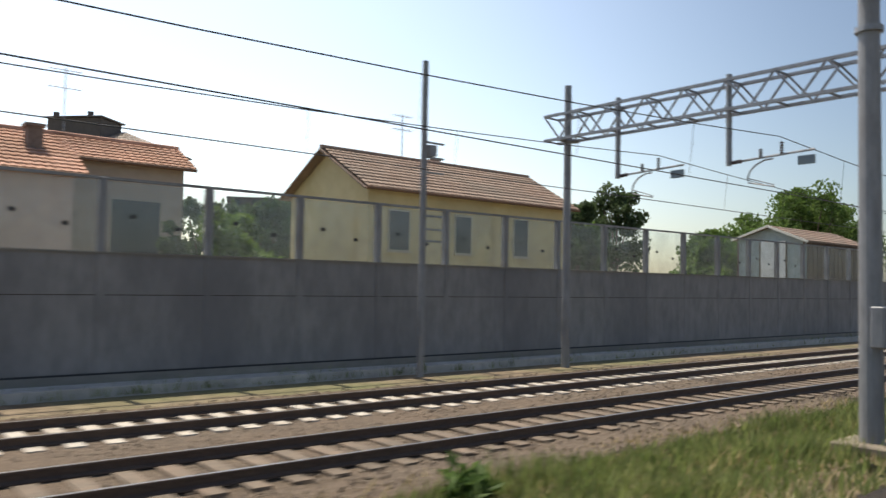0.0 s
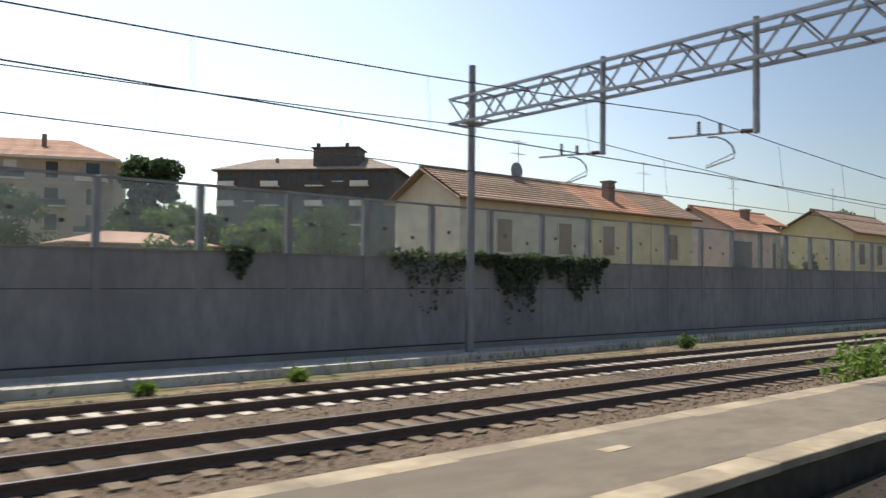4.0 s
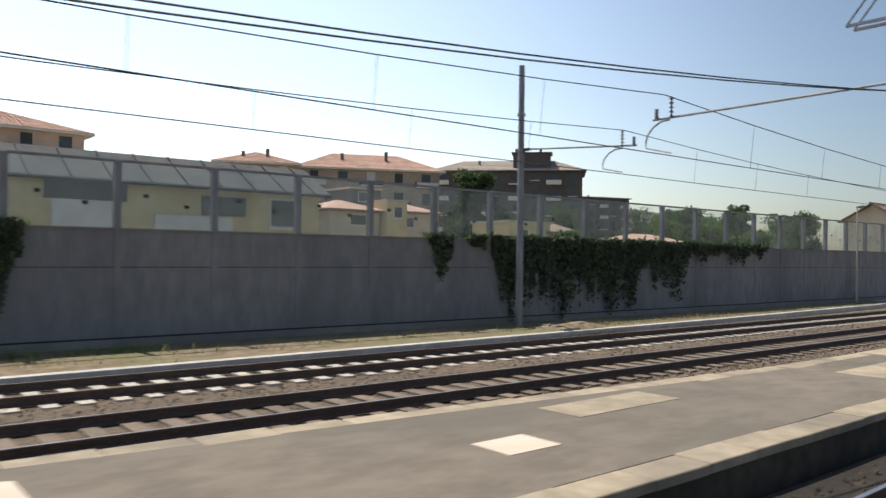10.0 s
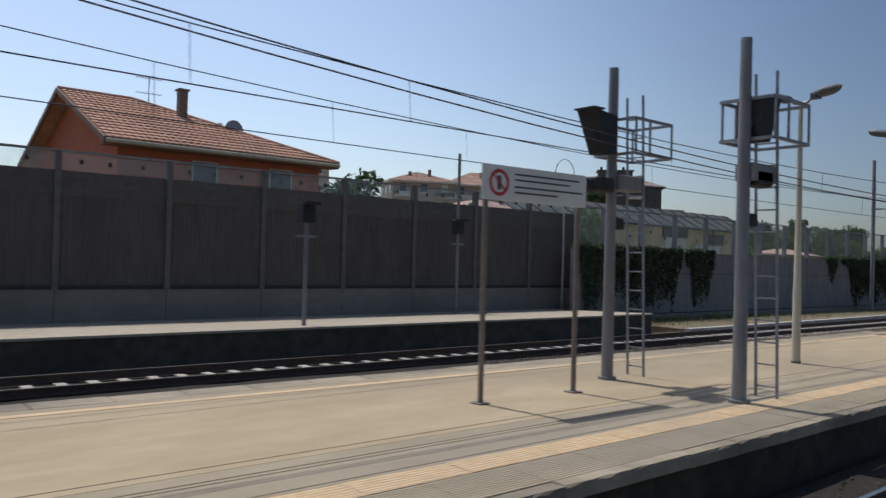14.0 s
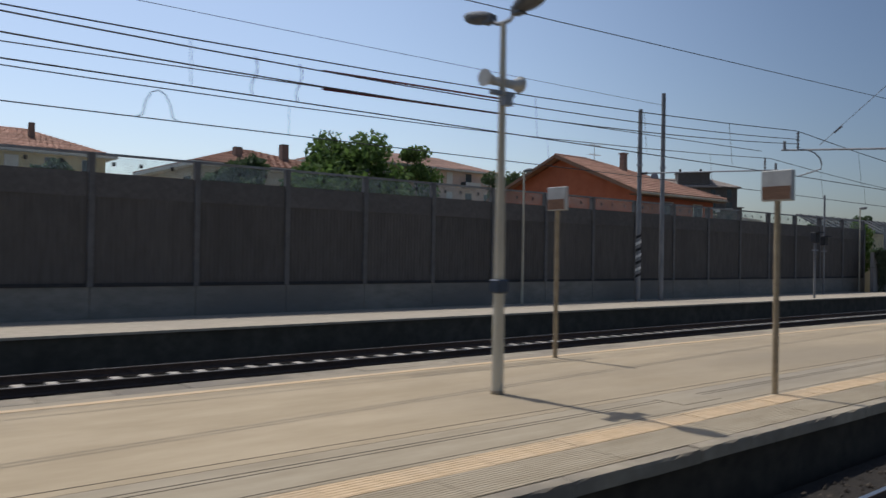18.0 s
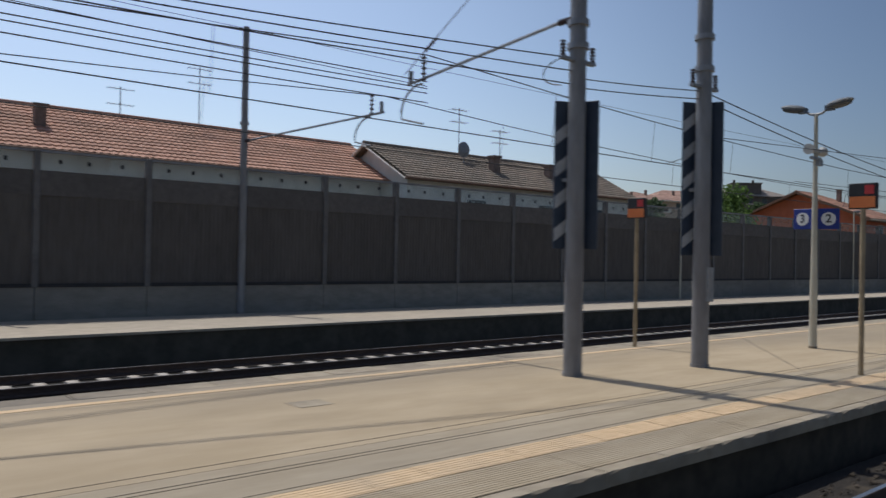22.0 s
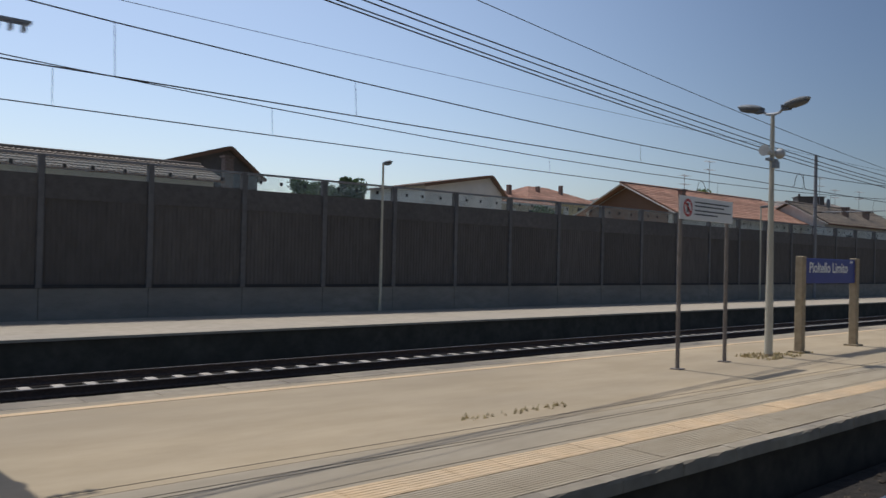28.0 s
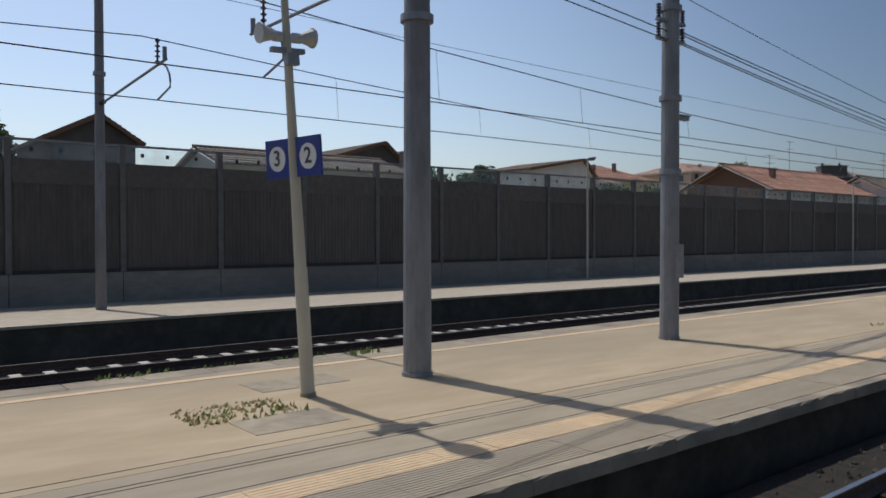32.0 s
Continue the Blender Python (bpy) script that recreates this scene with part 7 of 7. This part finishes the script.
tac_me.materials.append(M_YELLOW)
rs = random.Random(5)
for i in range(178):
    x = -96.9 - i
    ob = new("edge_stone", edge_me[i % 3 if i % 7 else (i // 7) % 3])
    ob.parent = plat_high
    ob.location = (x, 4.635, PHIGH + rs.uniform(-0.006, 0.004))
    ob.rotation_euler = (rs.uniform(-0.006, 0.006), 0, rs.uniform(-0.004, 0.004))
    ob = new("edge_slab", groove_me)
    ob.parent = plat_high
    ob.location = (x, 5.05, PHIGH + rs.uniform(-0.003, 0.001))
    ob = new("coping_slab", cop_me)
    ob.parent = plat_high
    ob.location = (x, T2S(x) - 1.64, PHIGH + rs.uniform(-0.006, 0.004))
    ob.rotation_euler = (0, 0, T2S(x + 0.5) - T2S(x - 0.5))
for i in range(260):
    x = -98.7 - i * 0.6
    ob = new("tactile_slab", tac_me)
    ob.parent = plat_high
    ob.location = (x, 5.56, PHIGH + 0.002 + rs.uniform(-0.003, 0.003))
for i in range(81):
    x = -9.5 - i
    ob = new("coping_slab", cop_me)
    ob.parent = plat_low
    ob.location = (x, PNEAR + 0.235, PLOW + rs.uniform(-0.008, 0.004))
    ob.rotation_euler = (rs.uniform(-0.01, 0.01), 0, rs.uniform(-0.006, 0.006))
    ob = new("coping_slab", cop_me)
    ob.parent = plat_low
    ob.location = (x, pfar_low(x) - 0.15, PLOW + rs.uniform(-0.008, 0.004))
    ob.rotation_euler = (0, 0, rs.uniform(-0.02, 0.0))

sl = bmesh.new()
for y0, y1, zt in ((-1.2, -0.83, 0.0), (-0.83, 0.15, -0.05), (0.15, 0.66, 0.0), (0.66, 1.3, -0.05)):
    box(sl, -0.14, y0, -0.2, 0.14, y1, zt)
for s in (-0.7525, 0.7525):
    box(sl, -0.09, s - 0.16, -0.05, 0.09, s - 0.08, 0.0)
    box(sl, -0.09, s + 0.08, -0.05, 0.09, s + 0.16, 0.0)
sl_me = mesh_of("sleeper", sl)
sl_me.materials.append(M_SLEEPER)
st = bmesh.new()
for y0, y1, zt in ((-1.2, -0.83, 0.0), (-0.83, -0.62, -0.05), (-0.62, 0.62, 0.0), (0.62, 1.3, -0.05)):
    box(st, -0.14, y0, -0.2, 0.14, y1, zt)
sl_tan = mesh_of("sleeper_tan", st)
sl_tan.materials.append(M_SLEEPER2)


def lay(trackob, centre, x_from, x_to, rest, me=sl_me, material=M_SLEEPER):
    """Sleepers as pieces between x_from and x_to, and the rest joined."""
    k = 0
    x = x_from
    while x > x_to and k < 298:
        ob = new("sleeper", me)
        ob.parent = trackob
        ob.location = (x, centre(x), -0.16 + rs.uniform(-0.008, 0.008))
        ob.rotation_euler = (0, 0, -0.013 + rs.uniform(-0.01, 0.01))
        x -= 0.6
        k += 1
    rows = []
    for a, b in rest + [(x, x_to)]:
        x = a
        while x > b:
            c = centre(x)
            w = 0.105 if x < -98 else 0.14
            rows += [(x - w, c + 0.16 if x < -98 else c - 0.62, -0.35, x + w, c + 0.56, -0.155)]
            x -= 0.6
    if rows:
        pieces("sleeper", join_boxes(rows), material, trackob, "row of pale concrete sleepers", "stuff")


lay(track_far, T1R, 45, -98, [(300, 45), (-98, -300)])
lay(track_mid, T2S, 45, -98, [(300, 45), (-98, -300)], sl_tan, M_SLEEPER2)
# shaded copy of the sleeper: the near track's shade is put into its colour
sl_shaded = sl_me.copy()
sl_shaded.materials[0] = M_FACE
lay(track_near, lambda x: 2.75, -60, -236, [(200, -60), (-236, -300)], sl_shaded, M_FACE)
lay(track_own, lambda x: -1.1, -230, -240, [(100, -230), (-240, -300)])


def stones(name, spots, size, seed, label, parent=None, material=M_STONE):
    """Loose angular stones, joined."""
    rnd = np.random.default_rng(seed)
    base = np.array([(1, 0, 0), (-1, 0, 0), (0, 1, 0), (0, -1, 0), (0, 0, 0.8), (0, 0, -0.8)], float)
    tri = np.array([(0, 2, 4), (2, 1, 4), (1, 3, 4), (3, 0, 4), (2, 0, 5), (1, 2, 5), (3, 1, 5), (0, 3, 5)])
    V, Fc, k = [], [], 0
    for x0, x1, line, lo, hi, n, z in spots:
        x = rnd.uniform(x0, x1, n)
        y = np.array([line(a) for a in x]) + rnd.uniform(lo, hi, n)
        s = size * rnd.uniform(0.5, 1.4, (n, 1, 3))
        jit = rnd.uniform(0.65, 1.3, (n, 6, 1))
        a = rnd.uniform(0, math.pi, n)
        ca, sa = np.cos(a)[:, None], np.sin(a)[:, None]
        p = base[None] * s * jit
        p = np.stack([p[:, :, 0] * ca - p[:, :, 1] * sa, p[:, :, 0] * sa + p[:, :, 1] * ca, p[:, :, 2]], 2)
        p += np.stack([x, y, z + rnd.uniform(-0.02, 0.02, n)], 1)[:, None]
        V.append(p.reshape(-1, 3))
        Fc.append((k + np.arange(n)[:, None, None] * 6 + tri[None]).reshape(-1, 3))
        k += n * 6
    me = bpy.data.meshes.new(name)
    me.from_pydata(np.concatenate(V).tolist(), [], np.concatenate(Fc).tolist())
    return pieces(name, me, material, parent, label, "stuff", "ballast stones")


stones("ballast_stones", [(-110, 40, T2, -2.4, -0.95, 9000, -0.18), (-110, 40, T2, -0.55, 0.55, 4000, -0.2), (-110, 40, T2, 0.95, 2.9, 10000, -0.18), (-110, 40, T1, -0.55, 0.55, 3000, -0.2), (-110, 40, T1, 0.95, 2.4, 7000, -0.18)], 0.032, 11, "loose grey-brown ballast stones between the rails")
# stones darkened in colour to match the dimmed near bed
stones("ballast_stones", [(-240, -20, lambda x: 2.75, -2.2, 1.5, 26000, -0.19)], 0.034, 12, "sooty ballast stones of the near track, window dimming put into their colour", material=M_SOOTDIM)
# small dark stickers on the glass panes
rows = []
for i in range(n_low):
    for u in (0.3, 0.72):
        x = X0 - (i + u) * FENCE
        if x > -95 and x < 60:
            z = 3.75 + 0.25 * ((i * 3 + int(u * 10)) % 3)
            rows.append((x - 0.07, WALL(x) + 0.085, z, x + 0.07, WALL(x) + 0.095, z + 0.1))
pieces("stickers", join_boxes(rows), M_BLACK, wall_low, "small dark warning stickers on the glass", "stuff")
rows = []
for i in range(n_high):
    for u in (0.25, 0.55, 0.8):
        x = XB - (i + u) * PITCH
        rows.append((x - 0.05, BARR(x) + 0.015, 4.94, x + 0.05, BARR(x) + 0.025, 5.06))
pieces("stickers", join_boxes(rows), M_BLACK, wall_high, "small dark warning stickers on the glass", "stuff")
